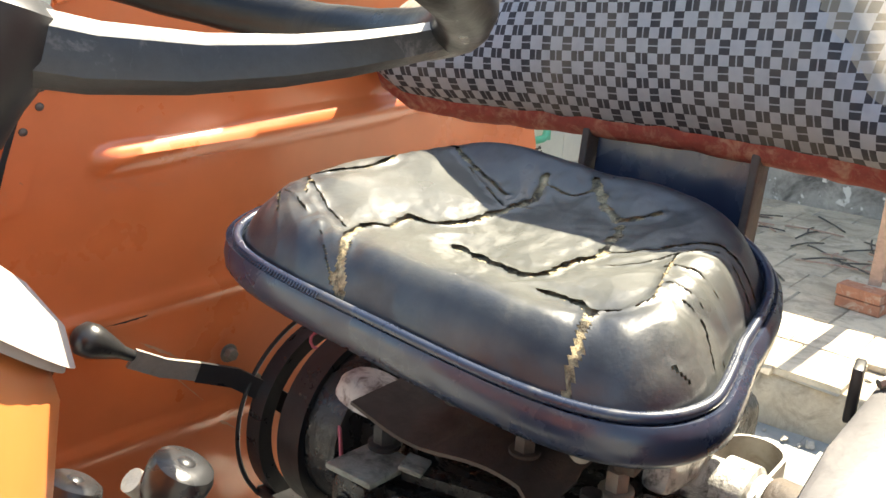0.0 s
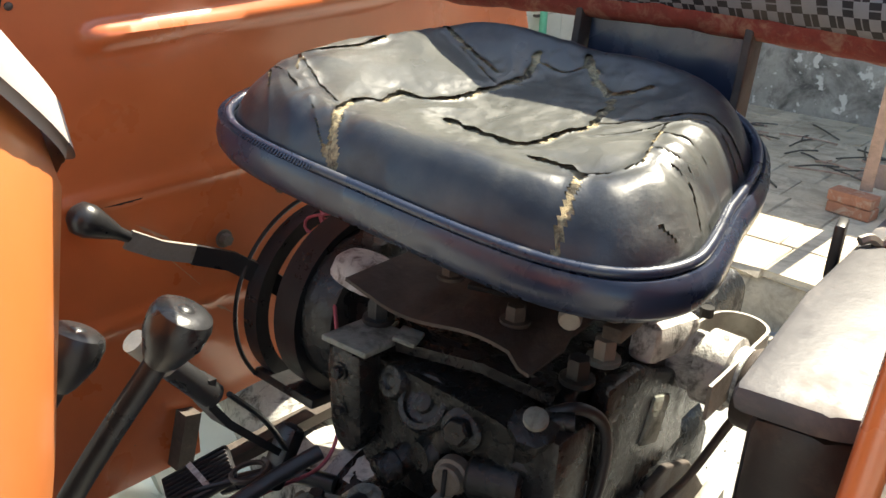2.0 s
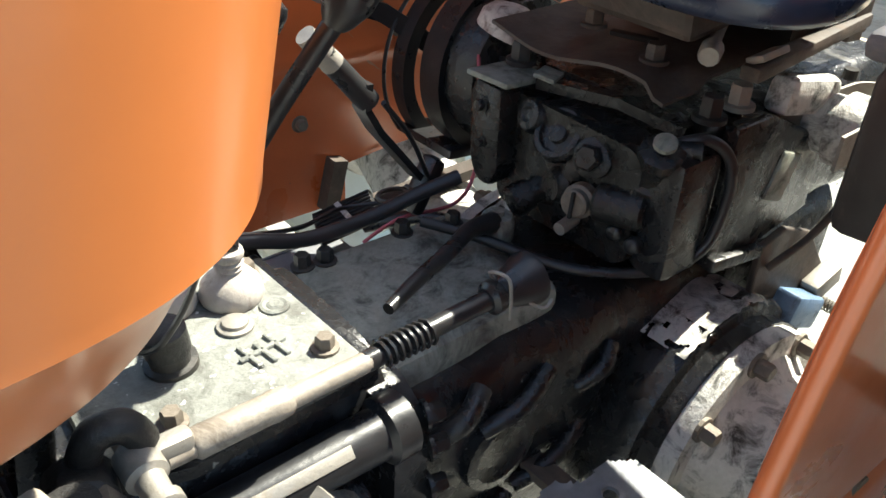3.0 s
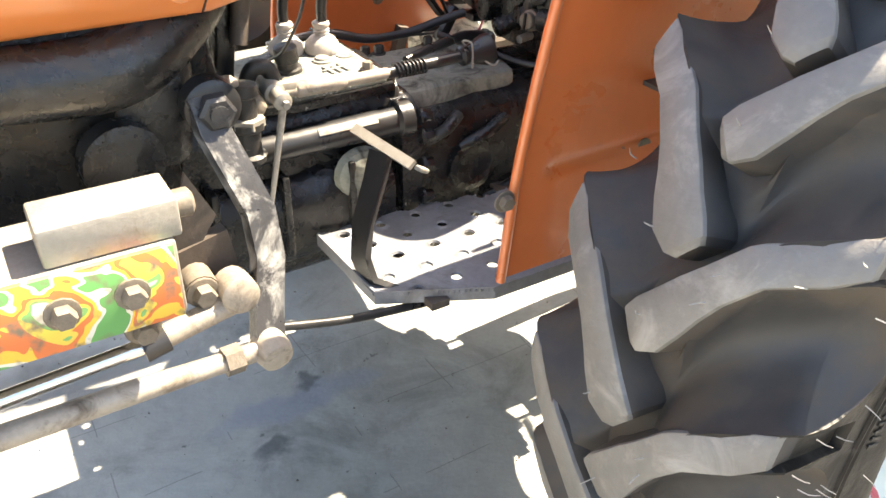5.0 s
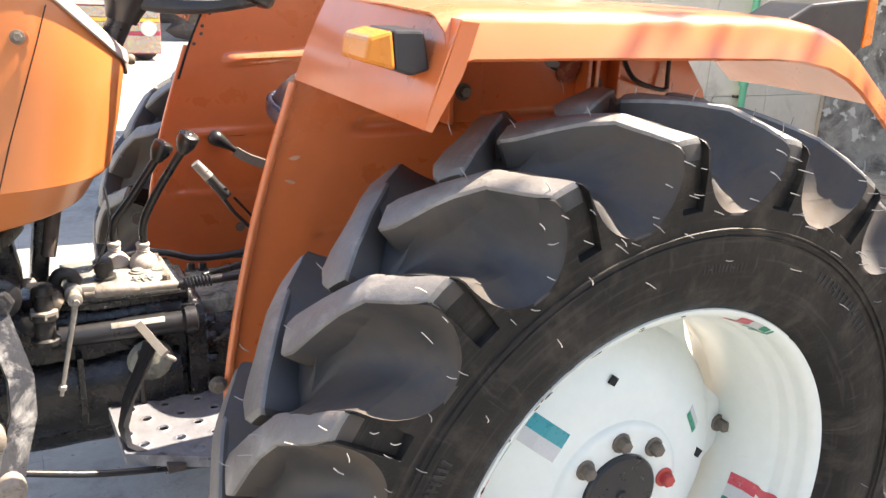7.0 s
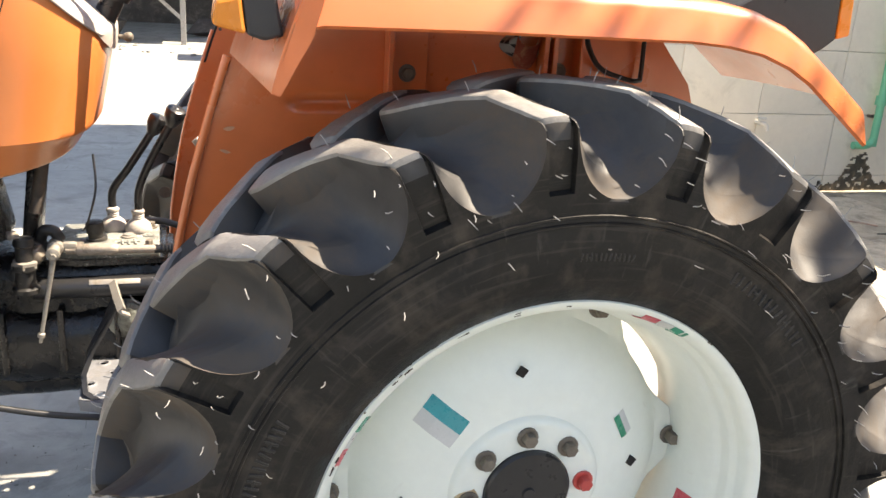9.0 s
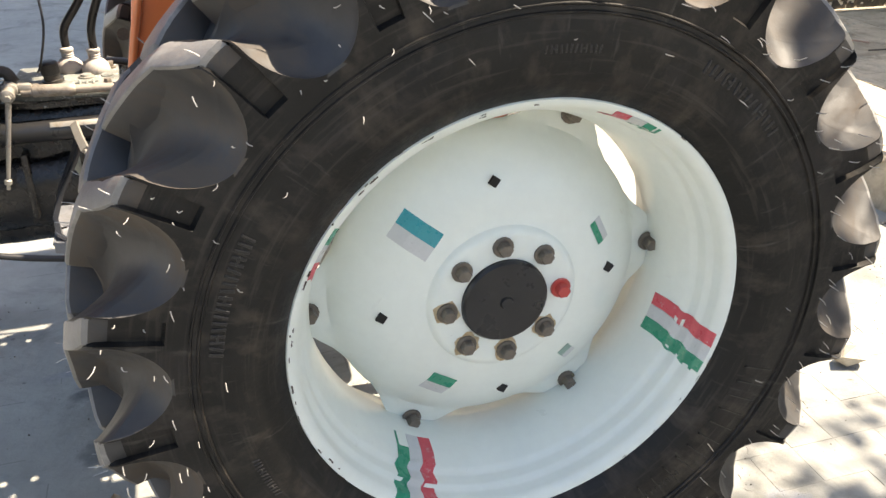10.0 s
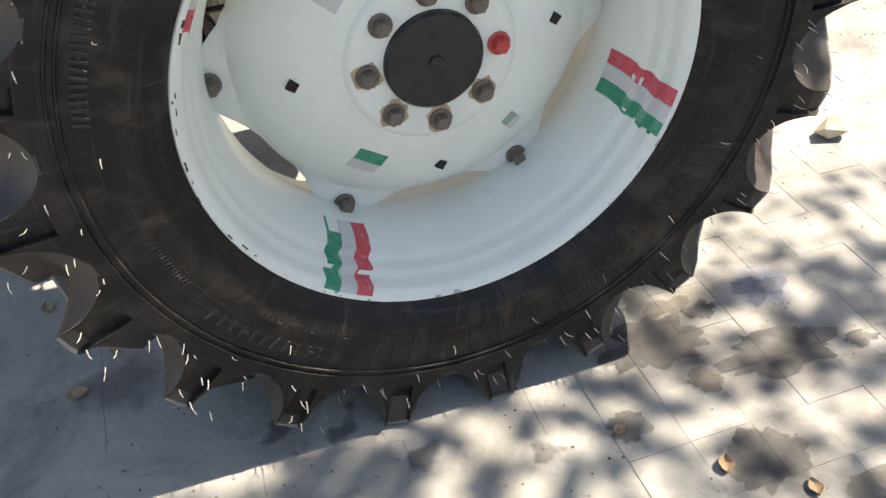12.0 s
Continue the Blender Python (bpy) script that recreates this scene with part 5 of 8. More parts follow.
# ---- backrest ----
def check_fabric(name, dusty, least):
    m = bpy.data.materials.new(name)
    m.use_nodes = True
    N, L = m.node_tree.nodes, m.node_tree.links
    bs = N["Principled BSDF"]
    tc = N.new("ShaderNodeTexCoord")
    warp = N.new("ShaderNodeTexNoise")
    warp.inputs["Scale"].default_value = 7.0
    L.new(tc.outputs["Object"], warp.inputs["Vector"])
    mp = N.new("ShaderNodeMapping")
    mp.inputs["Rotation"].default_value = (radians(3), 0, 0)
    wv = N.new("ShaderNodeVectorMath")
    wv.operation = "MULTIPLY_ADD"
    wv.inputs[1].default_value = (0.010, 0.010, 0.010)
    L.new(warp.outputs["Color"], wv.inputs[0])
    L.new(tc.outputs["Object"], wv.inputs[2])
    L.new(wv.outputs[0], mp.inputs["Vector"])
    sp = N.new("ShaderNodeSeparateXYZ")
    L.new(mp.outputs["Vector"], sp.inputs[0])

    def math_(op, a, b=None):
        n = N.new("ShaderNodeMath")
        n.operation = op
        for s, v in zip(n.inputs, (a, b)):
            if v is None:
                continue
            if isinstance(v, (int, float)):
                s.default_value = v
            else:
                L.new(v, s)
        return n.outputs[0]
    gap, line = [], []
    for c, per in ((sp.outputs[1], 0.0275), (sp.outputs[2], 0.0275)):
        f = math_("FRACT", math_("ADD", math_("DIVIDE", c, per), 50.0))
        gap.append(math_("GREATER_THAN", f, 0.57))
        line.append(math_("LESS_THAN", math_("ABSOLUTE", math_("SUBTRACT", f, 0.285)), 0.030))
    dark = math_("ABSOLUTE", math_("SUBTRACT", gap[0], gap[1]))
    anyline = math_("MAXIMUM", line[0], line[1])
    dark = math_("MULTIPLY", dark, math_("SUBTRACT", 1.0, math_("MULTIPLY", anyline, 0.8)))
    wear = N.new("ShaderNodeTexNoise")
    wear.inputs["Scale"].default_value, wear.inputs["Detail"].default_value = 70.0, 5.0
    L.new(tc.outputs["Object"], wear.inputs["Vector"])
    light = N.new("ShaderNodeMix")
    light.data_type = "RGBA"
    L.new(wear.outputs["Fac"], light.inputs[0])
    light.inputs[6].default_value, light.inputs[7].default_value = (0.18, 0.19, 0.21, 1), (0.30, 0.305, 0.32, 1)
    dk = N.new("ShaderNodeMix")
    dk.data_type = "RGBA"
    L.new(wear.outputs["Fac"], dk.inputs[0])
    dk.inputs[6].default_value, dk.inputs[7].default_value = (0.010, 0.010, 0.014, 1), (0.028, 0.027, 0.033, 1)
    mx = N.new("ShaderNodeMix")
    mx.data_type = "RGBA"
    L.new(dark, mx.inputs[0])
    L.new(light.outputs[2], mx.inputs[6])
    L.new(dk.outputs[2], mx.inputs[7])
    # dust haze; the washed-out copy puts sunlight in here too
    dust = N.new("ShaderNodeTexNoise")
    dust.inputs["Scale"].default_value, dust.inputs["Detail"].default_value = 9.0, 7.0
    L.new(tc.outputs["Object"], dust.inputs["Vector"])
    hz = N.new("ShaderNodeMapRange")
    hz.inputs["From Min"].default_value, hz.inputs["From Max"].default_value = 0.45, 0.8
    L.new(dust.outputs["Fac"], hz.inputs["Value"])
    m2 = N.new("ShaderNodeMix")
    m2.data_type = "RGBA"
    L.new(math_("MINIMUM", math_("ADD", math_("MULTIPLY", hz.outputs[0], dusty), least), 0.93), m2.inputs[0])
    L.new(mx.outputs[2], m2.inputs[6])
    m2.inputs[7].default_value = (0.31, 0.26, 0.185, 1)
    L.new(m2.outputs[2], bs.inputs["Base Color"])
    bs.inputs["Roughness"].default_value = 0.85
    bp = N.new("ShaderNodeBump")
    bp.inputs["Strength"].default_value, bp.inputs["Distance"].default_value = 0.3, 0.002
    L.new(wear.outputs["Fac"], bp.inputs["Height"])
    L.new(bp.outputs["Normal"], bs.inputs["Normal"])
    return m


CHECK = check_fabric("checked_fabric", 0.28, 0.0)
# checks washed out by sunlight put into the colour, with some dust
SUNWASH = check_fabric("sunlit_dusty_fabric", 1.0, 0.38)
CREAM = mat("dusty_cream_fabric", (0.50, 0.40, 0.30), 0.9, vary=0.15, scale=12, dirt=(0.42, 0.33, 0.22), dirt_at=0.6, dirt_scale=10, bump=0.3, bump_scale=160)
REDF = mat("red_patterned_fabric", (0.22, 0.042, 0.028), 0.9, vary=0.3, scale=25, dirt=(0.34, 0.18, 0.11), dirt_at=0.57, dirt_scale=34, bump=0.3, bump_scale=160)
BY = 0.045


def back_top(y):
    d = abs(y - BY)
    if y < BY:
        return table(d, [0, 0.10, 0.15, 0.174, 0.197, 0.219, 0.248, 0.30, 0.36, 0.40, 0.425, 0.44], [1.549, 1.546, 1.538, 1.522, 1.483, 1.430, 1.402, 1.393, 1.388, 1.380, 1.364, 1.348])
    return table(d, [0, 0.11, 0.17, 0.20, 0.23, 0.265, 0.31, 0.37, 0.41, 0.43, 0.44], [1.549, 1.547, 1.536, 1.516, 1.488, 1.466, 1.455, 1.445, 1.430, 1.402, 1.36])


def back_low(y):
    d = abs(y - BY)
    return table(d, [0, 0.30, 0.38, 0.42, 0.44], [1.283, 1.278, 1.284, 1.305, 1.345])


def back_x(y):
    d = abs(y - BY)
    return 0.072 - 0.30 * d * d


bm = B()
NU, NV = 90, 40


def back_front(u, v):
    y = BY + lerp(-0.44, 0.44, u)
    lo, hi = back_low(y), back_top(y)
    z = lerp(lo, hi, v)
    bul = 1 - abs(2 * v - 1) ** 3.2
    eb = min((0.44 - abs(y - BY)) / 0.06, 1)
    v0 = 0.60 - 0.34 * min(max((abs(y - BY) - 0.10) / 0.12, 0), 1)
    roll = 0.076 * (max(0, v - v0) / (1 - v0)) ** 1.9
    x = back_x(y) + 0.035 + roll - 0.050 * bul * (1 - (1 - eb) ** 2) + 0.10 * (z - 1.28) + 0.003 * noise.noise((y * 9, z * 9, 1.7))
    return Vector((x, y, z))


grid(bm, NU, NV, back_front)
for f in bm.faces:
    c = f.calc_center_median()
    v = (c.z - back_low(c.y)) / (back_top(c.y) - back_low(c.y))
    d = abs(c.y - BY)
    # the sunlit top and wings take the washed-out copy
    if v > 0.78 - (0.30 if c.y < BY else 0.16) * min(max((d - 0.10) / 0.12, 0), 1) + 0.10 * noise.noise((c.y * 12, c.z * 12, 2)) + 0.05 * noise.noise((c.y * 45, c.z * 45, 2)):
        f.material_index = 1
back = part("backrest", bm, [CHECK, SUNWASH], tractor, "backrest cushion in grey checked fabric with cream edges", 70)
bm = B()


def back_top_edge(u, v):
    y = BY + lerp(-0.44, 0.44, u)
    p = back_front(u, 1.0)
    a = math.pi * v
    return Vector((p.x + 0.024 - 0.026 * math.cos(a), y, p.z - 0.003 + 0.007 * math.sin(a)))


grid(bm, NU, 8, back_top_edge)
part("edge_band", bm, CREAM, back, "sunlit cream edge band", 70)
bm = B()


def back_low_edge(u, v):
    y = BY + lerp(-0.44, 0.44, u)
    p = back_front(u, 0.0)
    a = math.pi * v
    return Vector((p.x + 0.017 - 0.023 * math.cos(a), y, p.z + 0.004 - 0.026 * math.sin(a) + 0.003 * noise.noise((y * 30, v * 3, 4))))


grid(bm, NU, 8, back_low_edge)
part("lower_band", bm, REDF, back, "red patterned fabric along the lower edge", 70)
bm = B()
grid(bm, NU, 16, lambda u, v: Vector((max(back_front(u, 0.5).x + 0.068 + 0.1 * (v - 0.5) * 0.26, back_front(u, v).x + 0.049), BY + lerp(-0.44, 0.44, u), lerp(back_low(BY + lerp(-0.44, 0.44, u)), back_top(BY + lerp(-0.44, 0.44, u)), v))))
part("back_panel", bm, CREAM, back, "", 70)


# ---- gearbox and rear housing ----
OLIVE = mat("green_grey_oily_casting", (0.23, 0.238, 0.20), 0.6, vary=0.35, scale=18, dirt=(0.05, 0.048, 0.04), dirt_at=0.56, dirt_scale=22, bump=0.6, bump_scale=120)
GREASE = mat("black_grease", (0.012, 0.012, 0.0125), 0.25, vary=0.5, scale=14, dirt=(0.034, 0.031, 0.026), dirt_at=0.63, dirt_scale=20, bump=0.7, bump_scale=45,
             speck=(0.30, 0.29, 0.26), speck_at=0.745, speck_scale=42)
PINK = mat("pink_wire", (0.45, 0.10, 0.13), 0.5, vary=0.2, bump=0)
BLUEP = mat("flaking_blue_paint", (0.10, 0.17, 0.28), 0.45, vary=0.3, scale=25, dirt=(0.03, 0.03, 0.03), dirt_at=0.60, dirt_scale=40, bump=0.4, bump_scale=120)
WORN = mat("brown_worn_steel", (0.30, 0.26, 0.215), 0.55, metal=0.25, vary=0.25, scale=20, dirt=(0.13, 0.10, 0.075), dirt_at=0.58, dirt_scale=22, bump=0.3, bump_scale=90)
BONE = mat("pale_worn_metal", (0.28, 0.26, 0.228), 0.5, metal=0.35, vary=0.15, scale=20, dirt=(0.22, 0.18, 0.14), dirt_at=0.64, dirt_scale=25, bump=0.3, bump_scale=90)


def bar(bm, pts, w, t, up=(0, 0, 1), mi=0):
    """A flat bar along pts: width w across, thickness t along up."""
    P = [Vector(p) for p in pts]
    rows = []
    for i, p in enumerate(P):
        d = (P[min(i + 1, len(P) - 1)] - P[max(i - 1, 0)]).normalized()
        u = Vector(up)
        u = (u - d * u.dot(d)).normalized()
        s = d.cross(u)
        rows.append([bm.verts.new(p + s * (a * w / 2) + u * (b * t / 2)) for a, b in ((-1, -1), (1, -1), (1, 1), (-1, 1))])
    skin(bm, rows, mi)


def piece(name, parent, mat_, build, label="", smooth=35):
    bm = B()
    build(bm)
    return part(name, bm, mat_, parent, label, smooth)


# gearbox casting: rounded belly, flange, ribs
def casting(bm, x0, x1, prof, n=2, lump=0.004, seed=0.0):
    """A lumpy casting along x with an outline (y, z) that is swept."""
    rows = []
    for i in range(n + 1):
        x = lerp(x0, x1, i / n)
        rows.append([bm.verts.new((x, y + lump * noise.noise((x * 14, y * 14, z * 14 + seed)), z + lump * noise.noise((x * 14 + 5, y * 14, z * 14 + seed)))) for y, z in prof])
    skin(bm, rows)


def rounded(y0, y1, z0, z1, r, k=5):
    out = []
    for cy, cz, a0 in ((y1 - r, z1 - r, 0), (y0 + r, z1 - r, 90), (y0 + r, z0 + r, 180), (y1 - r, z0 + r, 270)):
        for i in range(k):
            a = radians(a0 + 90 * i / (k - 1))
            out.append((cy + r * math.cos(a), cz + r * math.sin(a)))
    return out


gearbox = piece("gearbox", tractor, GREASE, lambda bm: casting(bm, -1.05, -0.565, rounded(-0.045, 0.165, 0.50, 0.828, 0.055), 24, 0.007), "black oily cast gearbox housing", 50)
piece("belly", gearbox, GREASE, lambda bm: casting(bm, -1.05, -0.60, rounded(-0.085, 0.205, 0.545, 0.72, 0.07), 20, 0.009, 3), "", 50)
piece("joint_flange", gearbox, GREASE, lambda bm: casting(bm, -0.585, -0.548, rounded(-0.083, 0.203, 0.49, 0.800, 0.06), 2, 0.003), "", 40)
for y, z in ((-0.07, 0.772), (-0.078, 0.74), (-0.08, 0.69), (-0.08, 0.63), (-0.078, 0.57)):
    piece("flange_bolt", gearbox, GREASE, lambda bm: hexbolt(bm, (-0.549, y - 0.004, z), (1, -0.3, 0), 0.010, 0.018), "")
piece("cross_tube", gearbox, BLACKP, lambda bm: turned(bm, (-0.84, -0.068, 0.772), (1, 0, 0), [(0, 0.014), (0.004, 0.022), (0.18, 0.023), (0.245, 0.024), (0.25, 0.031), (0.272, 0.031), (0.276, 0.02)], 20), "", 40)
# thin pale plate laid along the tube's upper side
piece("pale_strip", gearbox, BONE, lambda bm: box(bm, (-0.68, -0.084, 0.787), (0.10, 0.004, 0.012), (-40, 0, 0), 0.001), "thin pale strip along the tube")
for x in (-0.90, -0.79, -0.68):
    piece("rib", gearbox, GREASE, lambda bm: box(bm, (x, -0.07, 0.66), (0.012, 0.05, 0.14), bevel=0.004), "")
piece("boss", gearbox, OLIVE, lambda bm: turned(bm, (-0.66, -0.075, 0.70), (0, -1, 0), [(0, 0.045), (0.012, 0.04), (0.02, 0.02)], 20), "", 40)

# gearbox cover with its embossed shift pattern
COVER_Z = 0.842
cover = piece("gear_cover", tractor, DUSTY, lambda bm: prism(bm, [(-0.590, -0.043), (-0.596, 0.145), (-0.70, 0.165), (-0.80, 0.16), (-0.81, -0.03), (-0.75, -0.049)], "z", 0.826, COVER_Z, bevel=0.003),
              "dusty grey gearbox cover plate with worn casting marks")
piece("gasket", cover, GREASE, lambda bm: prism(bm, [(-0.580, -0.050), (-0.586, 0.155), (-0.70, 0.175), (-0.81, 0.17), (-0.82, -0.04), (-0.75, -0.058)], "z", 0.814, 0.826), "")
for x, y in ((-0.612, -0.018), (-0.612, 0.118), (-0.75, -0.025), (-0.70, 0.148)):
    piece("cover_bolt", cover, BOLT, lambda bm: hexbolt(bm, (x, y, COVER_Z), (0, 0, 1), 0.0085, 0.013), "")
piece("plug", cover, BONE, lambda bm: turned(bm, (-0.658, 0.052, COVER_Z - 0.001), (0, 0, 1), [(0, 0.016), (0.004, 0.016), (0.005, 0.012), (0.008, 0.011), (0.009, 0.008)], 24), "round brass-coloured plug", 30)
for x, y, sx, sy in ((-0.655, 0.010, 0.046, 0.005), (-0.668, 0.008, 0.005, 0.034), (-0.655, 0.006, 0.005, 0.030), (-0.642, 0.010, 0.005, 0.034)):
    piece("shift_mark", cover, DUSTY, lambda bm: box(bm, (x, y, COVER_Z + 0.001), (sx, sy, 0.005), (0, 0, 8), 0.0015), "")
piece("emblem", cover, DUSTY, lambda bm: turned(bm, (-0.616, 0.058, COVER_Z - 0.002), (0, 0, 1), [(0, 0.014), (0.004, 0.0135), (0.005, 0.011), (0.004, 0.008), (0.006, 0.005)], 18), "", 30)
piece("breather", cover, BLACK, lambda bm: turned(bm, (-0.722, 0.038, COVER_Z - 0.002), (-0.1, -0.05, 1), [(0, 0.022), (0.008, 0.022), (0.009, 0.017), (0.018, 0.017), (0.020, 0.019), (0.042, 0.0185), (0.046, 0.012)], 20), "black oil filler cap", 35)
BOOT = mat("dusty_rubber_boot", (0.42, 0.38, 0.34), 0.8, vary=0.15, scale=25, dirt=(0.22, 0.19, 0.17), dirt_at=0.62, dirt_scale=40, bump=0.3, bump_scale=120)
bootp = [(0, 0.028), (0.004, 0.0295), (0.016, 0.027), (0.024, 0.020), (0.029, 0.013), (0.031, 0.0115), (0.033, 0.0135), (0.0355, 0.0115), (0.038, 0.0135), (0.0405, 0.0115), (0.043, 0.0135), (0.046, 0.0145), (0.050, 0.0135), (0.052, 0.008)]
LEVERS = (((-0.639, 0.094), [(-0.637, 0.094, 0.885), (-0.634, 0.090, 0.94), (-0.606, 0.068, 1.01), (-0.556, 0.032, 1.105)], (0.35, -0.30, 0.9)),
          ((-0.694, 0.115), [(-0.694, 0.117, 0.895), (-0.690, 0.116, 0.935), (-0.655, 0.110, 0.985), (-0.597, 0.100, 1.075)], (0.45, -0.05, 0.85)))
for (x, y), pts, way in LEVERS:
    lever = piece("gear_lever", cover, BLACKP, lambda bm: tube(bm, pts, 0.0088, 12), "bent black gear lever with a round knob", 60)
    piece("boot", lever, BOOT, lambda bm: turned(bm, (x, y, COVER_Z), (0, 0, 1), bootp, 24), "dusty grey rubber boot", 50)
    piece("knob", lever, BLACKP, lambda bm: turned(bm, Vector(pts[-1]) - Vector(way).normalized() * 0.012, way, [(0, 0.010), (0.006, 0.014), (0.022, 0.0205), (0.036, 0.0215), (0.042, 0.0195), (0.045, 0.014), (0.0445, 0.006), (0.046, 0.004)], 24), "worn black knob", 40)

# linkage rod with spring and cone along the cover
rodl = piece("control_rod", tractor, WORN, lambda bm: rod(bm, (-0.772, -0.064, 0.853), (-0.585, -0.058, 0.848), 0.0090, seg=14), "worn steel control rod with spring and cone end", 50)
piece("sleeve", rodl, WORN, lambda bm: turned(bm, (-0.752, -0.063, 0.853), (0.997, 0.025, -0.03), [(0, 0.010), (0.003, 0.0125), (0.060, 0.0120), (0.066, 0.0128), (0.078, 0.0118), (0.081, 0.0095)], 16), "", 40)
piece("dark_rod", rodl, BLACKP, lambda bm: rod(bm, (-0.60, -0.058, 0.848), (-0.455, -0.056, 0.851), 0.0095, seg=14), "", 50)
piece("spring", rodl, BLACKP, lambda bm: tube(bm, [(-0.585 + 0.055 * i / 64, -0.058 + 0.0118 * math.cos(i * 0.7854), 0.849 + 0.0118 * math.sin(i * 0.7854)) for i in range(65)], 0.0019, 5, smooth=1), "", 50)
piece("cone", rodl, BLACKP, lambda bm: turned(bm, (-0.465, -0.056, 0.851), (1, 0.01, 0.05), [(0, 0.012), (0.004, 0.0165), (0.012, 0.0165), (0.015, 0.014), (0.05, 0.0265), (0.056, 0.0265), (0.058, 0.020)], 20), "black cone", 40)
piece("clip", rodl, BONE, lambda bm: tube(bm, [(-0.452, -0.076, 0.835), (-0.448, -0.066, 0.872), (-0.452, -0.045, 0.868), (-0.42, -0.08, 0.838), (-0.405, -0.082, 0.842)], 0.0018, 5), "")
lk = piece("lever_joint", tractor, BONE, lambda bm: (turned(bm, (-0.790, -0.035, 0.866), (0, -1, -0.1), [(0, 0.010), (0.02, 0.010), (0.022, 0.0155), (0.046, 0.0155), (0.049, 0.011), (0.066, 0.010), (0.068, 0.0135), (0.076, 0.0135), (0.079, 0.009)], 16), box(bm, (-0.772, -0.062, 0.860), (0.045, 0.018, 0.020), bevel=0.006)), "worn steel shift linkage joint", 40)
piece("hex_end", lk, BOLT, lambda bm: turned(bm, (-0.825, -0.075, 0.852), (-0.2, -1, 0), [(0, 0.020), (0.02, 0.020), (0.026, 0.016), (0.030, 0.008)], 6), "")
piece("socket", lk, BLACK, lambda bm: turned(bm, (-0.825, -0.045, 0.852), (-0.2, -1, 0), [(0, 0.024), (0.028, 0.024), (0.032, 0.02)], 18), "", 40)
piece("yoke", lk, BLACK, lambda bm: tube(bm, [(-0.822, -0.05, 0.866), (-0.812, -0.055, 0.892), (-0.792, -0.058, 0.892), (-0.782, -0.058, 0.872)], 0.012, 10), "", 50)
piece("link", lk, STEEL, lambda bm: (rod(bm, (-0.789, -0.108, 0.857), (-0.828, -0.106, 0.668), 0.0060, 0.0036, 8), turned(bm, (-0.824, -0.106, 0.690), (-0.2, 0, -1), [(0, 0.004), (0.002, 0.0075), (0.010, 0.0075), (0.012, 0.004)], 10)), "thin steel link", 50)
piece("pin", lk, BONE, lambda bm: hexbolt(bm, (-0.789, -0.113, 0.857), (0, -1, 0), 0.0065, 0.008), "")

# the grey-green rear cover with oil pipe and bolts
rc = piece("rear_cover", tractor, OLIVE, lambda bm: prism(bm, [(-0.578, -0.035), (-0.578, 0.14), (-0.52, 0.165), (-0.33, 0.16), (-0.30, 0.10), (-0.33, -0.03)], "z", 0.74, 0.797, bevel=0.012),
           "grey-green oily rear cover casting")
for x, y in ((-0.575, 0.135), (-0.505, 0.150), (-0.404, 0.148), (-0.345, 0.13), (-0.57, 0.075), (-0.53, 0.155), (-0.345, 0.02)):
    piece("cover_bolt", rc, BLACK, lambda bm: hexbolt(bm, (x, y, 0.795), (0, 0, 1), 0.009, 0.016), "")
piece("edge_bar", rc, GREASE, lambda bm: box(bm, (-0.583, 0.06, 0.815), (0.012, 0.20, 0.035), (0, 0, 2), 0.003), "")
piece("small_lever", rc, BLACKP, lambda bm: (tube(bm, [(-0.335, 0.075, 0.822), (-0.38, 0.062, 0.836), (-0.43, 0.036, 0.842), (-0.49, 0.014, 0.842), (-0.536, -0.004, 0.841)], [0.013, 0.0095, 0.0085, 0.008, 0.006], 10)), "black curved lever", 50)
piece("lever_pivot", rc, OLIVE, lambda bm: turned(bm, (-0.325, 0.078, 0.80), (0, 0, 1), [(0, 0.020), (0.02, 0.020), (0.028, 0.017), (0.029, 0.008), (0.034, 0.007)], 18), "", 40)
body = piece("rear_housing", tractor, GREASE, lambda bm: casting(bm, -0.55, 0.20, rounded(-0.065, 0.175, 0.46, 0.775, 0.06), 34, 0.010, 7), "black oily cast rear axle housing", 50)
for i, (x, z, l) in enumerate(((-0.50, 0.74, 0.06), (-0.42, 0.715, 0.09), (-0.36, 0.60, 0.10), (-0.46, 0.56, 0.08), (-0.30, 0.70, 0.05))):
    piece("rib", body, GREASE, lambda bm: tube(bm, [(x - l / 2, -0.066, z - 0.02), (x, -0.078, z), (x + l / 2, -0.066, z + 0.015)], 0.011, 8), "", 50)
piece("oval_boss", body, GREASE, lambda bm: turned(bm, (-0.44, -0.06, 0.655), (0, -1, 0), [(0, 0.05), (0.014, 0.047), (0.016, 0.036), (0.012, 0.03)], 24), "", 40)

# hydraulic lift housing with its control valve
lift = piece("lift_housing", tractor, GREASE, lambda bm: casting(bm, -0.20, 0.22, rounded(-0.075, 0.195, 0.775, 0.957, 0.03), 16, 0.006, 11), "black oily hydraulic lift housing with bolts", 45)
VALVE = mat("dusty_black_valve", (0.011, 0.0105, 0.010), 0.27, vary=0.5, scale=22, dirt=(0.06, 0.052, 0.043), dirt_at=0.66, dirt_scale=24, bump=0.8, bump_scale=70)
valve = piece("control_valve", tractor, VALVE, lambda bm: casting(bm, -0.262, -0.195, rounded(-0.055, 0.150, 0.800, 0.940, 0.026, 9), 14, 0.010, 17), "black greasy hydraulic valve block", 50)
VX = -0.262
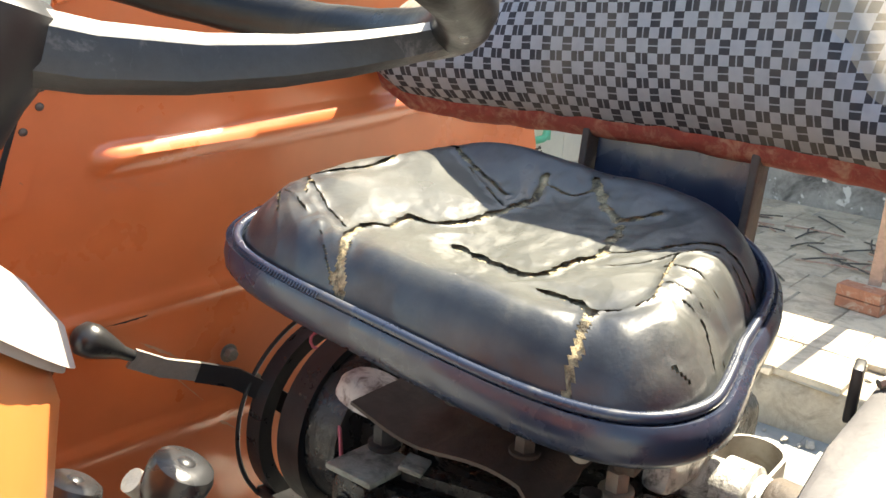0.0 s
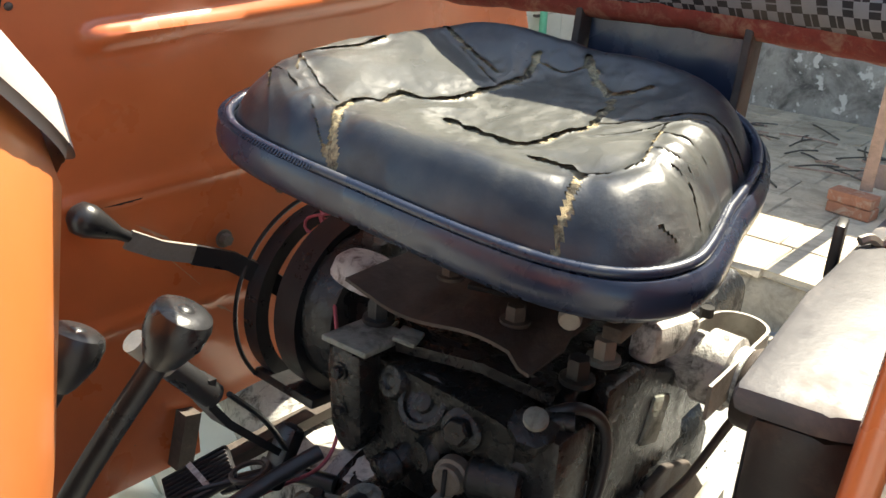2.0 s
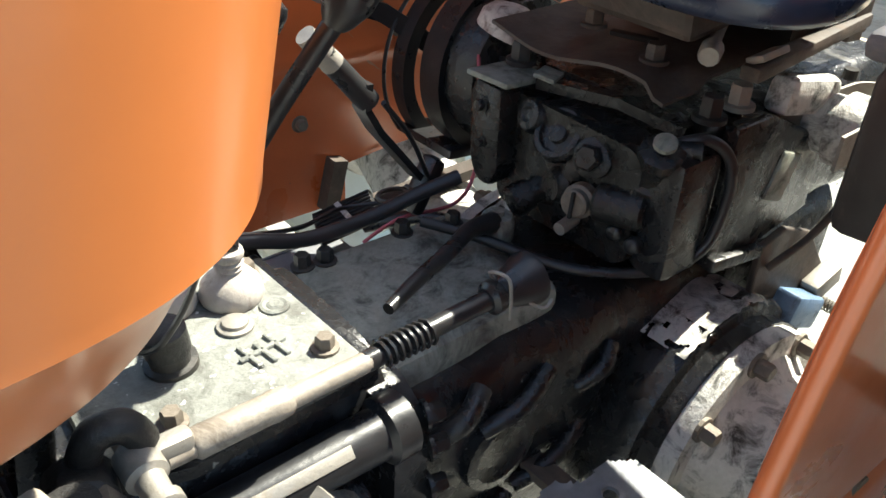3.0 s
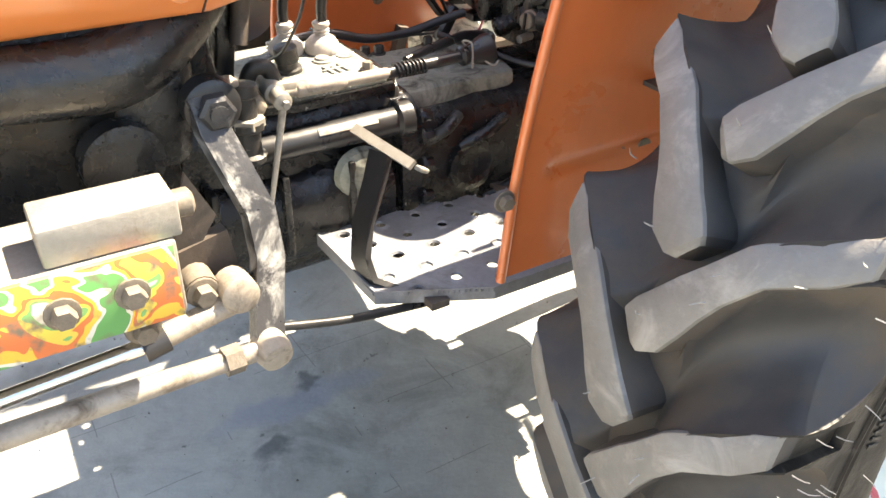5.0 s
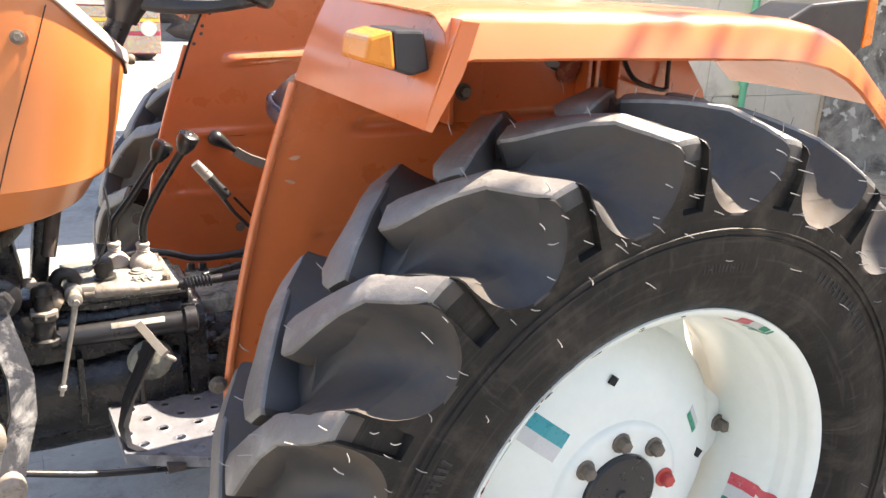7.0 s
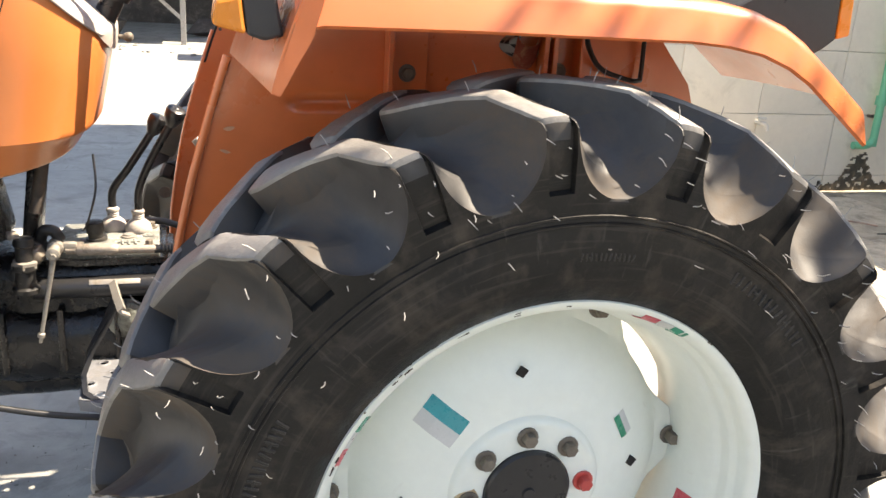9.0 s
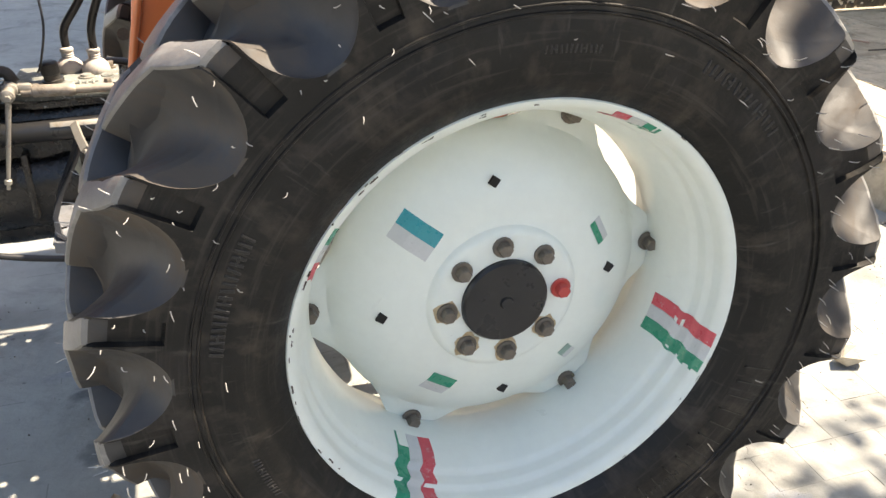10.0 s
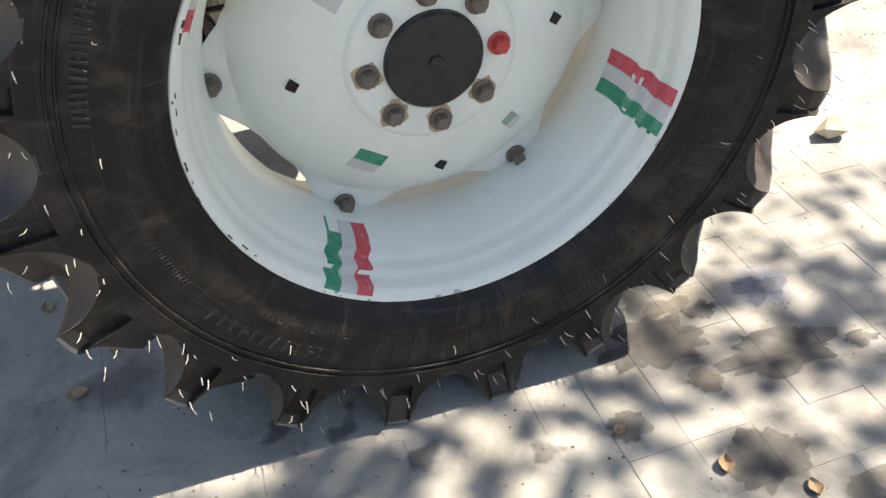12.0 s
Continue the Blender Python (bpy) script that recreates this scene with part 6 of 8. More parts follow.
piece("ear", valve, VALVE, lambda bm: prism(bm, [(0.125, 0.950), (0.170, 0.952), (0.178, 0.93), (0.172, 0.85), (0.160, 0.826), (0.135, 0.824), (0.122, 0.85)], "x", -0.290, -0.215, bevel=0.009), "dusty cast ear", 40)
piece("top_lip", valve, OLIVE, lambda bm: (box(bm, (-0.255, 0.150, 0.953), (0.075, 0.062, 0.007), (0, 5, 4), 0.002), box(bm, (-0.235, 0.108, 0.962), (0.030, 0.026, 0.006), (8, 0, 20), 0.002)), "bent olive tab")
piece("ear_bolt", valve, VALVE, lambda bm: hexbolt(bm, (-0.291, 0.152, 0.925), (-1, 0, 0), 0.007, 0.008), "")
piece("ear_bolt", valve, VALVE, lambda bm: hexbolt(bm, (-0.291, 0.148, 0.88), (-1, 0, 0), 0.005, 0.007), "")
piece("back_rail", valve, GREASE, lambda bm: bar(bm, [(-0.235, 0.12, 0.950), (-0.215, 0.02, 0.957), (-0.205, -0.06, 0.950)], 0.018, 0.012), "")
piece("upper_boss", valve, VALVE, lambda bm: turned(bm, (VX + 0.01, 0.098, 0.920), (-1, 0.1, 0.35), [(0, 0.021), (0.014, 0.020), (0.020, 0.016), (0.021, 0.009), (0.018, 0.006)], 20), "", 40)
piece("ring_cap", valve, VALVE, lambda bm: turned(bm, (VX + 0.006, 0.058, 0.912), (-1, -0.05, 0.75), [(0, 0.031), (0.010, 0.031), (0.014, 0.028), (0.0145, 0.022), (0.010, 0.020), (0.010, 0.012), (0.014, 0.010), (0.015, 0.003)], 28), "round cap with a raised rim", 35)
piece("hex_plug", valve, VALVE, lambda bm: (turned(bm, (VX + 0.004, 0.008, 0.908), (-1, -0.25, 0.35), [(0, 0.022), (0.010, 0.022), (0.013, 0.017)], 20), turned(bm, (VX - 0.007, 0.005, 0.913), (-1, -0.25, 0.35), [(0, 0.0145), (0.014, 0.0145), (0.017, 0.012)], 6)), "", 35)
piece("side_boss", valve, VALVE, lambda bm: turned(bm, (VX + 0.01, 0.032, 0.885), (-1, 0.1, 0.1), [(0, 0.020), (0.012, 0.018), (0.019, 0.011), (0.020, 0.005)], 16), "", 45)
piece("plug_stem", valve, VALVE, lambda bm: turned(bm, (-0.235, -0.052, 0.895), (-0.35, -0.30, 1), [(0, 0.026), (0.012, 0.026), (0.016, 0.021), (0.040, 0.0205), (0.043, 0.024), (0.056, 0.024), (0.059, 0.019)], 8), "eight-sided plug", 35)
piece("plug_top", valve, OLIVE, lambda bm: turned(bm, (-0.2555, -0.0700, 0.9535), (-0.35, -0.30, 1), [(0, 0.012), (0.005, 0.012), (0.007, 0.007)], 14), "", 40)
piece("pipe_union", valve, VALVE, lambda bm: rod(bm, (-0.245, -0.055, 0.940), (-0.222, -0.092, 0.946), 0.0115, 0.010, 12), "", 50)
piece("cross_boss", valve, VALVE, lambda bm: turned(bm, (-0.25, -0.062, 0.872), (-0.4, 1, -0.05), [(0, 0.018), (0.004, 0.022), (0.052, 0.021), (0.056, 0.017)], 16), "", 40)
piece("spool_end", valve, VALVE, lambda bm: turned(bm, (VX + 0.015, 0.040, 0.862), (-1, 0.25, 0.05), [(0, 0.022), (0.022, 0.021), (0.026, 0.017), (0.033, 0.016)], 18), "", 40)
piece("valve_screw", valve, BOLT, lambda bm: turned(bm, (-0.270, 0.006, 0.864), (-1, -0.2, 0.1), [(0, 0.019), (0.012, 0.019), (0.014, 0.0155), (0.022, 0.0155), (0.024, 0.013)], 20), "slotted round screw head", 35)
# dark bar for the shade in the screw's slot
piece("slot", valve, DARK, lambda bm: box(bm, (-0.2950, 0.0010, 0.8662), (0.004, 0.0042, 0.030), (0, 5, 11), 0.001), "")
piece("screw_tip", valve, BONE, lambda bm: rod(bm, (-0.265, 0.018, 0.832), (-0.294, 0.014, 0.830), 0.0075, seg=12), "", 50)
piece("round_end", valve, VALVE, lambda bm: turned(bm, (-0.255, 0.078, 0.842), (-1, 0.30, -0.35), [(0, 0.016), (0.018, 0.015), (0.020, 0.0185), (0.042, 0.0185), (0.045, 0.014)], 18), "", 35)
for y, z in ((-0.035, 0.842), (-0.060, 0.838)):
    piece("stud", valve, GREASE, lambda bm: turned(bm, (-0.255, y, z), (-1, -0.3, 0.1), [(0, 0.010), (0.016, 0.0095), (0.019, 0.006)], 12), "", 50)
piece("valve_side", valve, GREASE, lambda bm: box(bm, (-0.222, -0.075, 0.872), (0.07, 0.05, 0.14), (0, 0, 0), 0.012), "")
piece("oil_pipe", valve, BLKPL, lambda bm: tube(bm, [(-0.245, -0.05, 0.935), (-0.215, -0.085, 0.955), (-0.185, -0.102, 0.93), (-0.18, -0.106, 0.88), (-0.195, -0.100, 0.825), (-0.235, -0.07, 0.798), (-0.30, -0.01, 0.795), (-0.36, 0.07, 0.815), (-0.40, 0.12, 0.825)], 0.0062, 8), "thin black oil pipe", 60)
side = piece("side_plate", lift, GREASE, lambda bm: prism(bm, [(-0.165, 0.955), (-0.10, 0.955), (0.02, 0.90), (0.04, 0.80), (-0.10, 0.775), (-0.165, 0.785)], "y", -0.094, -0.074, bevel=0.005), "black oily cast side plate", 40)
piece("window_rim", lift, OLIVE, lambda bm: box(bm, (-0.05, -0.094, 0.868), (0.045, 0.008, 0.06), (0, 20, 0), 0.005), "")
piece("shelf", lift, GREASE, lambda bm: box(bm, (-0.06, -0.098, 0.776), (0.22, 0.016, 0.016), (0, 10, 0), 0.003), "")
for x, y, z, m in ((-0.175, -0.062, 0.957, BLACK), (-0.122, -0.060, 0.957, BONE), (-0.222, 0.165, 0.955, BLACK), (-0.17, 0.19, 0.955, BLACK)):
    piece("lift_bolt", lift, m, lambda bm: hexbolt(bm, (x, y, z), (0, 0, 1), 0.0125, 0.024), "")
# bent brown cover plate under the seat
bm = B()
grid(bm, 26, 20, lambda u, v: Vector((lerp(-0.235, 0.10, u), lerp(-0.045, 0.205, v) + 0.02 * u, 0.992 + 0.008 * math.sin(v * 7) * (1 - u) + 0.028 * max(0, u - 0.22) / 0.78 * math.sin(min(v * 3.2, 3.1)) - (0.010 if v < 0.06 and u < 0.2 else 0))))
shell(bm, 0.004)
plate = part("lift_plate", bm, RUSTY, tractor, "bent brown steel plate under the seat", 40)
for x, y in ((-0.150, 0.125), (-0.185, 0.01)):
    piece("bolt", plate, RUSTY, lambda bm: hexbolt(bm, (x, y, 0.998), (0, 0, 1), 0.011, 0.018), "")
# dark block for the shade in the plate's slot
piece("slot", plate, DARK, lambda bm: box(bm, (-0.145, 0.07, 1.000), (0.012, 0.055, 0.006), (0, 0, 20), 0.002), "")
piece("yellow_bolt", plate, BONE, lambda bm: (turned(bm, (-0.185, -0.052, 1.022), (0.85, 0.45, 0.1), [(0, 0.010), (0.003, 0.0115), (0.022, 0.012), (0.024, 0.009), (0.026, 0.006), (0.10, 0.007)], 12)), "yellowed round pin", 35)
piece("pale_label", plate, BONE, lambda bm: box(bm, (-0.115, -0.075, 1.018), (0.055, 0.020, 0.008), (-25, 0, 4), 0.002), "small pale plate")
piece("bar", plate, RUSTY, lambda bm: box(bm, (-0.02, -0.070, 1.010), (0.26, 0.022, 0.016), (0, -2, 4), 0.003), "")
for y in (-0.05, 0.16):
    piece("seat_leg", plate, RUSTY, lambda bm: box(bm, (0.06, y, 1.05), (0.16, 0.012, 0.12), (0, 0, 0), 0.003), "dark steel seat leg")
# lift arm with silver boss and brown collar
arm = piece("lift_arm", tractor, ALU, lambda bm: (turned(bm, (0.022, -0.06, 0.916), (0.0, -1, 0.0), [(0, 0.034), (0.05, 0.036), (0.052, 0.043), (0.085, 0.043), (0.088, 0.036), (0.10, 0.035)], 28), box(bm, (-0.02, -0.078, 0.955), (0.12, 0.034, 0.045), (0, 12, 0), 0.012)), "flaking silver lift shaft boss", 40)
piece("collar", arm, RUSTY, lambda bm: turned(bm, (0.025, -0.158, 0.908), (0.05, -1, -0.05), [(0, 0.042), (0.006, 0.046), (0.07, 0.046), (0.076, 0.040), (0.078, 0.02)], 28), "brown rusty collar", 40)
# dark plug for the shade in the boss hole
piece("arm_hole", arm, DARK, lambda bm: rod(bm, (0.03, -0.10, 0.970), (0.03, -0.10, 0.981), 0.008, seg=10), "")
piece("drain_tube", arm, RUSTY, lambda bm: tube(bm, [(0.03, -0.165, 0.89), (0.02, -0.15, 0.85), (-0.01, -0.13, 0.79), (-0.05, -0.11, 0.75)], 0.005, 8), "thin rust-brown tube", 50)
bm = B()
LOOP = [(-0.06, -0.075)] + [(0.085 + 0.034 * math.cos(radians(a)), -0.118 + 0.034 * math.sin(radians(a))) for a in range(80, -91, -17)] + [(-0.07, -0.155)]
bar(bm, [(x, y, 0.926) for x, y in LOOP], 0.004, 0.040)
part("chain_loop", bm, BONE, arm, "flat steel loop behind the lift arm", 60)

AX, AZ = -0.125, 0.555                      # middle of the brake drums
# axle tubes with their brake drums
for side_, nm in ((-1, "near"), (1, "far")):
    fl = (lambda b: mirror(b)) if side_ > 0 else (lambda b: None)
    bm = B()
    turned(bm, (AX, -0.150, AZ), (0.0, -1, 0.0), [(0, 0.155), (0.024, 0.155), (0.026, 0.128), (0.045, 0.112), (0.08, 0.096), (0.14, 0.082)], 40)
    turned(bm, (AX, -0.27, AZ), (-AX, -0.40, HUB_Z - AZ), [(0, 0.084), (0.2, 0.078), (0.33, 0.080), (0.335, 0.11), (0.36, 0.11), (0.362, 0.05)], 32)
    fl(bm)
    axle = part("axle_tube", bm, ALU, tractor, "flaking silver axle trumpet", 40)
    bm = B()
    turned(bm, (AX, -0.035, AZ), (0, -1, 0), [(0, 0.145), (0.03, 0.168), (0.08, 0.175), (0.092, 0.170), (0.096, 0.158), (0.116, 0.158)], 44)
    fl(bm)
    part("brake_drum", bm, GREASE, axle, "black oily brake drum housing", 40)
    bm = B()
    V = grid(bm, 70, 26, lambda u, v: Vector((AX + 0.1765 * math.cos(radians(lerp(72, 122, u))), -0.055 - 0.072 * v - 0.004 * noise.noise((u * 12, v * 5, 0)), AZ + 0.1765 * math.sin(radians(lerp(72, 122, u))))),
             keep=lambda u, v: noise.noise((u * 7, v * 5, 3.3)) > -0.22 or 0.3 < u < 0.7)
    shell(bm, 0.001)
    fl(bm)
    part("bare_patch", bm, ALU, axle, "bare silver patch", 40)
    for k in range(9):
        a = radians(20 + 40 * k)
        bm = B()
        hexbolt(bm, (AX + 0.142 * math.cos(a), -0.174, AZ + 0.142 * math.sin(a)), (0, -1, 0), 0.011, 0.02)
        fl(bm)
        part("axle_bolt", bm, BOLT, axle)
    bm = B()
    prism(bm, [(-0.07, 0.785), (-0.02, 0.795), (0.05, 0.765), (0.13, 0.675), (0.10, 0.52), (-0.05, 0.50)], "y", -0.107, -0.097, bevel=0.003)
    fl(bm)
    part("bracket", bm, RUSTY, axle, "dark steel bracket")
piece("blue_block", axle, BLUEP, lambda bm: box(bm, (0.03, -0.125, 0.665), (0.085, 0.036, 0.045), (0, 25, 0), 0.006), "flaking blue-painted block")
piece("pale_lug", axle, BONE, lambda bm: box(bm, (0.095, -0.120, 0.678), (0.06, 0.026, 0.03), (0, -14, 0), 0.004), "pale worn lug")
piece("return_spring", tractor, BONE, lambda bm: tube(bm, [(0.145 - 0.018 * i / 120, -0.11 - 0.09 * i / 120 + 0.0, 0.616 + 0.012 * i / 120) if i % 1 else (0.145 - 0.018 * i / 120 + 0.009 * math.cos(i * 0.95), -0.11 - 0.09 * i / 120, 0.616 + 0.012 * i / 120 + 0.009 * math.sin(i * 0.95)) for i in range(121)], 0.0016, 4, smooth=1), "thin steel return spring", 50)
draw = piece("drawbar", tractor, RUSTY, lambda bm: (bar(bm, [(0.05, -0.09, 0.44), (0.35, -0.11, 0.42), (0.62, -0.10, 0.40)], 0.05, 0.03), bar(bm, [(0.05, 0.19, 0.44), (0.35, 0.21, 0.42), (0.62, 0.20, 0.40)], 0.05, 0.03)), "rusty lower link arms")
piece("link_eye", draw, BONE, lambda bm: turned(bm, (0.13, -0.135, 0.455), (0, -1, 0.3), [(0, 0.020), (0.012, 0.020), (0.013, 0.012), (0.006, 0.011)], 20), "", 40)

# foot plates with their holes
PLATE = mat("worn_blue_grey_foot_plate", (0.20, 0.207, 0.225), 0.5, metal=0.35, vary=0.2, scale=14, dirt=(0.16, 0.15, 0.145), dirt_at=0.60, dirt_scale=12, bump=0.25, bump_scale=90)


def foot_plate(far):
    holes = [(-0.709 + 0.065 * i - (0.0 if j % 1 == 0 else 0) + 0.0235 * j, -0.113 - 0.0465 * j) for j in range(5) for i in range(-1, 6)]
    x0, x1, y0, y1 = -0.742, -0.30, -0.352, -0.080
    bm = B()
    cell = 0.0035
    nx, ny = int((x1 - x0) / cell), int((y1 - y0) / cell)
    # plate cut along a fine raster round each hole
    def inside(u, v):
        x, y = lerp(x0, x1, u), lerp(y0, y1, v)
        if y < -0.275 - 0.48 * (x + 0.742) and x < -0.58:
            return False
        if y > -0.088 - 0.05 * max(0, (x + 0.55) / 0.25) + 0.006 * math.sin(x * 90):
            return False
        return all((x - a) ** 2 + (y - b) ** 2 > 0.0090 ** 2 for a, b in holes)
    def put(u, v):
        x, y = lerp(x0, x1, u), lerp(y0, y1, v)
        best = min(holes, key=lambda h: (h[0] - x) ** 2 + (h[1] - y) ** 2)
        dx, dy = x - best[0], y - best[1]
        d = math.hypot(dx, dy)
        z = 0.615
        if d < 0.0145:
            if 0.0055 < d < 0.0112:
                k = 0.0096 / d
                x, y = best[0] + dx * k, best[1] + dy * k
            z += 0.003 * max(0, 1 - abs(math.hypot(x - best[0], y - best[1]) - 0.0103) / 0.003)
        return Vector((x, y, z))
    grid(bm, nx, ny, put, keep=inside)
    shell(bm, 0.004)
    if far:
        mirror(bm)
        for v in bm.verts:
            v.co.z -= 0.012
    p = part("foot_plate", bm, PLATE, tractor, "worn steel foot plate with round raised holes", 40)
    bm = B()
    bar(bm, [(x0 - 0.003, -0.09, 0.607), (x0 + 0.004, -0.276, 0.607), (-0.58, -0.350, 0.607), (-0.34, -0.350, 0.607)], 0.004, 0.022)
    if far:
        mirror(bm)
        for v in bm.verts:
            v.co.z -= 0.012
    part("rim", bm, PLATE, p)
    return p


foot = foot_plate(False)
foot_far = foot_plate(True)
for fp, dx, dz, mir in ((foot, 0, 0, False), (foot_far, 0.0, -0.012, True)):
    for sx in (-0.66, -0.38):
        bm = B()
        bar(bm, [(sx, -0.02, 0.595), (sx, -0.33, 0.600)], 0.03, 0.012)
        if mir:
            mirror(bm)
        for v in bm.verts:
            v.co.x += dx
            v.co.z += dz
        part("plate_stay", bm, RUSTY, fp)

ARMP = mat("black_arm_worn_silver", (0.030, 0.030, 0.032), 0.35, vary=0.3, scale=14, dirt=(0.34, 0.34, 0.33), dirt_at=0.56, dirt_scale=11, bump=0.4, bump_scale=60)
# clutch pedal on the foot plate
pedal = piece("clutch_pedal", tractor, BLACKP, lambda bm: bar(bm, [(-0.672, -0.175, 0.782), (-0.688, -0.185, 0.745), (-0.720, -0.205, 0.69), (-0.735, -0.225, 0.645), (-0.730, -0.245, 0.612), (-0.700, -0.265, 0.596), (-0.66, -0.27, 0.594)], 0.042, 0.010, up=(1, 0.3, 0.3)), "black bent pedal with a worn pale pad", 40)
piece("pad", pedal, BONE, lambda bm: bar(bm, [(-0.682, -0.108, 0.794), (-0.669, -0.18, 0.790), (-0.656, -0.240, 0.785)], 0.007, 0.015, up=(0.8, 0, 0.6)), "pale worn pedal pad")
piece("pad_end", pedal, BONE, lambda bm: box(bm, (-0.649, -0.254, 0.783), (0.018, 0.014, 0.007), (0, 30, 10), 0.002), "")

# steering arm, drag links and the painted bracket ahead of the foot plate
sarm = piece("steering_arm", tractor, ARMP, lambda bm: bar(bm, [(-0.925, -0.190, 0.925), (-0.920, -0.205, 0.885), (-0.905, -0.235, 0.835), (-0.892, -0.262, 0.79), (-0.894, -0.285, 0.735), (-0.912, -0.315, 0.685), (-0.922, -0.335, 0.648)], 0.040, 0.020, up=(0.2, -1, 0.3)), "worn black forged steering drop arm", 40)
piece("arm_eye", sarm, BLACKP, lambda bm: turned(bm, (-0.912, -0.168, 0.908), (0, -1, 0), [(0, 0.036), (0.028, 0.036), (0.032, 0.030)], 24), "", 40)
piece("arm_nut", sarm, ARMP, lambda bm: (turned(bm, (-0.912, -0.199, 0.908), (0, -1, 0), [(0, 0.024), (0.016, 0.024), (0.020, 0.019)], 6), turned(bm, (-0.912, -0.215, 0.908), (0, -1, 0), [(0, 0.012), (0.008, 0.012), (0.009, 0.004)], 14)), "large steel nut", 35)
piece("ball_joint", sarm, WORN, lambda bm: (turned(bm, (-0.925, -0.325, 0.645), (0.1, -1, -0.2), [(0, 0.018), (0.008, 0.023), (0.03, 0.024), (0.042, 0.021), (0.044, 0.014)], 18)), "", 40)
dl = piece("drag_link", tractor, WORN, lambda bm: tube(bm, [(-0.93, -0.345, 0.642), (-1.00, -0.350, 0.646), (-1.20, -0.36, 0.655), (-1.9, -0.38, 0.66)], [0.013, 0.013, 0.015, 0.015], 12), "worn steel drag link", 50)
piece("nut", dl, BOLT, lambda bm: rod(bm, (-0.962, -0.347, 0.644), (-0.985, -0.349, 0.645), 0.019, seg=6), "")
ram = piece("steering_ram", tractor, WORN, lambda bm: tube(bm, [(-0.955, -0.31, 0.700), (-1.02, -0.315, 0.690), (-1.06, -0.32, 0.684)], 0.015, 14), "steering hydraulic ram with a chrome rod", 50)
CHROME = mat("chrome_rod", (0.75, 0.75, 0.74), 0.12, metal=1.0, vary=0.03, bump=0)
piece("chrome_rod", ram, CHROME, lambda bm: rod(bm, (-1.05, -0.32, 0.685), (-1.6, -0.34, 0.66), 0.011, seg=16), "bright chrome rod", 50)
piece("seal", ram, BLKPL, lambda bm: rod(bm, (-1.04, -0.319, 0.687), (-1.07, -0.321, 0.682), 0.018, seg=16), "", 50)
piece("ram_eye", ram, WORN, lambda bm: turned(bm, (-0.945, -0.285, 0.712), (0, -1, 0.1), [(0, 0.024), (0.04, 0.024), (0.044, 0.018)], 18), "", 40)


def painted():
    m = bpy.data.materials.new("painted_floral_plate")
    m.use_nodes = True
    N, L = m.node_tree.nodes, m.node_tree.links
    tc = N.new("ShaderNodeTexCoord")
    n = N.new("ShaderNodeTexNoise")
    n.inputs["Scale"].default_value, n.inputs["Detail"].default_value, n.inputs["Distortion"].default_value = 13.0, 1.5, 1.6
    L.new(tc.outputs["Object"], n.inputs["Vector"])
    r = N.new("ShaderNodeValToRGB")
    r.color_ramp.interpolation = "CONSTANT"
    els = [(0.0, (0.10, 0.30, 0.09)), (0.38, (0.62, 0.60, 0.52)), (0.43, (0.70, 0.45, 0.06)), (0.50, (0.62, 0.16, 0.05)), (0.57, (0.66, 0.50, 0.08)), (0.63, (0.16, 0.36, 0.12)), (0.68, (0.55, 0.52, 0.44))]
    while len(r.color_ramp.elements) < len(els):
        r.color_ramp.elements.new(0.5)
    for e, (p, c) in zip(r.color_ramp.elements, els):
        e.position, e.color = p, (*c, 1)
    L.new(n.outputs["Fac"], r.inputs[0])
    d = N.new("ShaderNodeTexNoise")
    d.inputs["Scale"].default_value, d.inputs["Detail"].default_value = 45.0, 6.0
    L.new(tc.outputs["Object"], d.inputs["Vector"])
    mr = N.new("ShaderNodeMapRange")
    mr.inputs["From Min"].default_value, mr.inputs["From Max"].default_value = 0.52, 0.68
    L.new(d.outputs["Fac"], mr.inputs["Value"])
    mx = N.new("ShaderNodeMix")
    mx.data_type = "RGBA"
    L.new(mr.outputs[0], mx.inputs[0])
    L.new(r.outputs[0], mx.inputs[6])
    mx.inputs[7].default_value = (0.16, 0.13, 0.09, 1)
    L.new(mx.outputs[2], N["Principled BSDF"].inputs["Base Color"])
    N["Principled BSDF"].inputs["Roughness"].default_value = 0.6
    return m


FLORAL = painted()
tb = piece("front_bracket", tractor, BONE, lambda bm: box(bm, (-1.42, -0.315, 0.802), (0.80, 0.12, 0.094), bevel=0.004), "pale steel bracket with a painted floral face")
piece("painted_face", tb, FLORAL, lambda bm: box(bm, (-1.42, -0.3775, 0.802), (0.79, 0.006, 0.092), bevel=0.001), "face painted in green, orange and yellow")
for x in (-1.075, -1.145, -1.26, -1.36):
    piece("bolt", tb, BOLT, lambda bm: hexbolt(bm, (x, -0.380, 0.803), (0, -1, 0), 0.013, 0.016), "rusty bolt")
piece("upper_block", tb, BONE, lambda bm: box(bm, (-1.08, -0.335, 0.872), (0.14, 0.07, 0.045), bevel=0.004), "")
piece("cream_end", tb, BOLT, lambda bm: turned(bm, (-1.012, -0.34, 0.872), (1, 0, 0), [(0, 0.016), (0.02, 0.016), (0.024, 0.010)], 12), "", 40)
for x, y, z in ((-1.065, -0.33, 0.718), (-0.985, -0.30, 0.722)):
    piece("lower_bolt", tb, BOLT, lambda bm: (rod(bm, (x, y + 0.05, z), (x, y, z), 0.022, seg=14), hexbolt(bm, (x, y, z), (0, -1, 0), 0.014, 0.018)), "", 40)
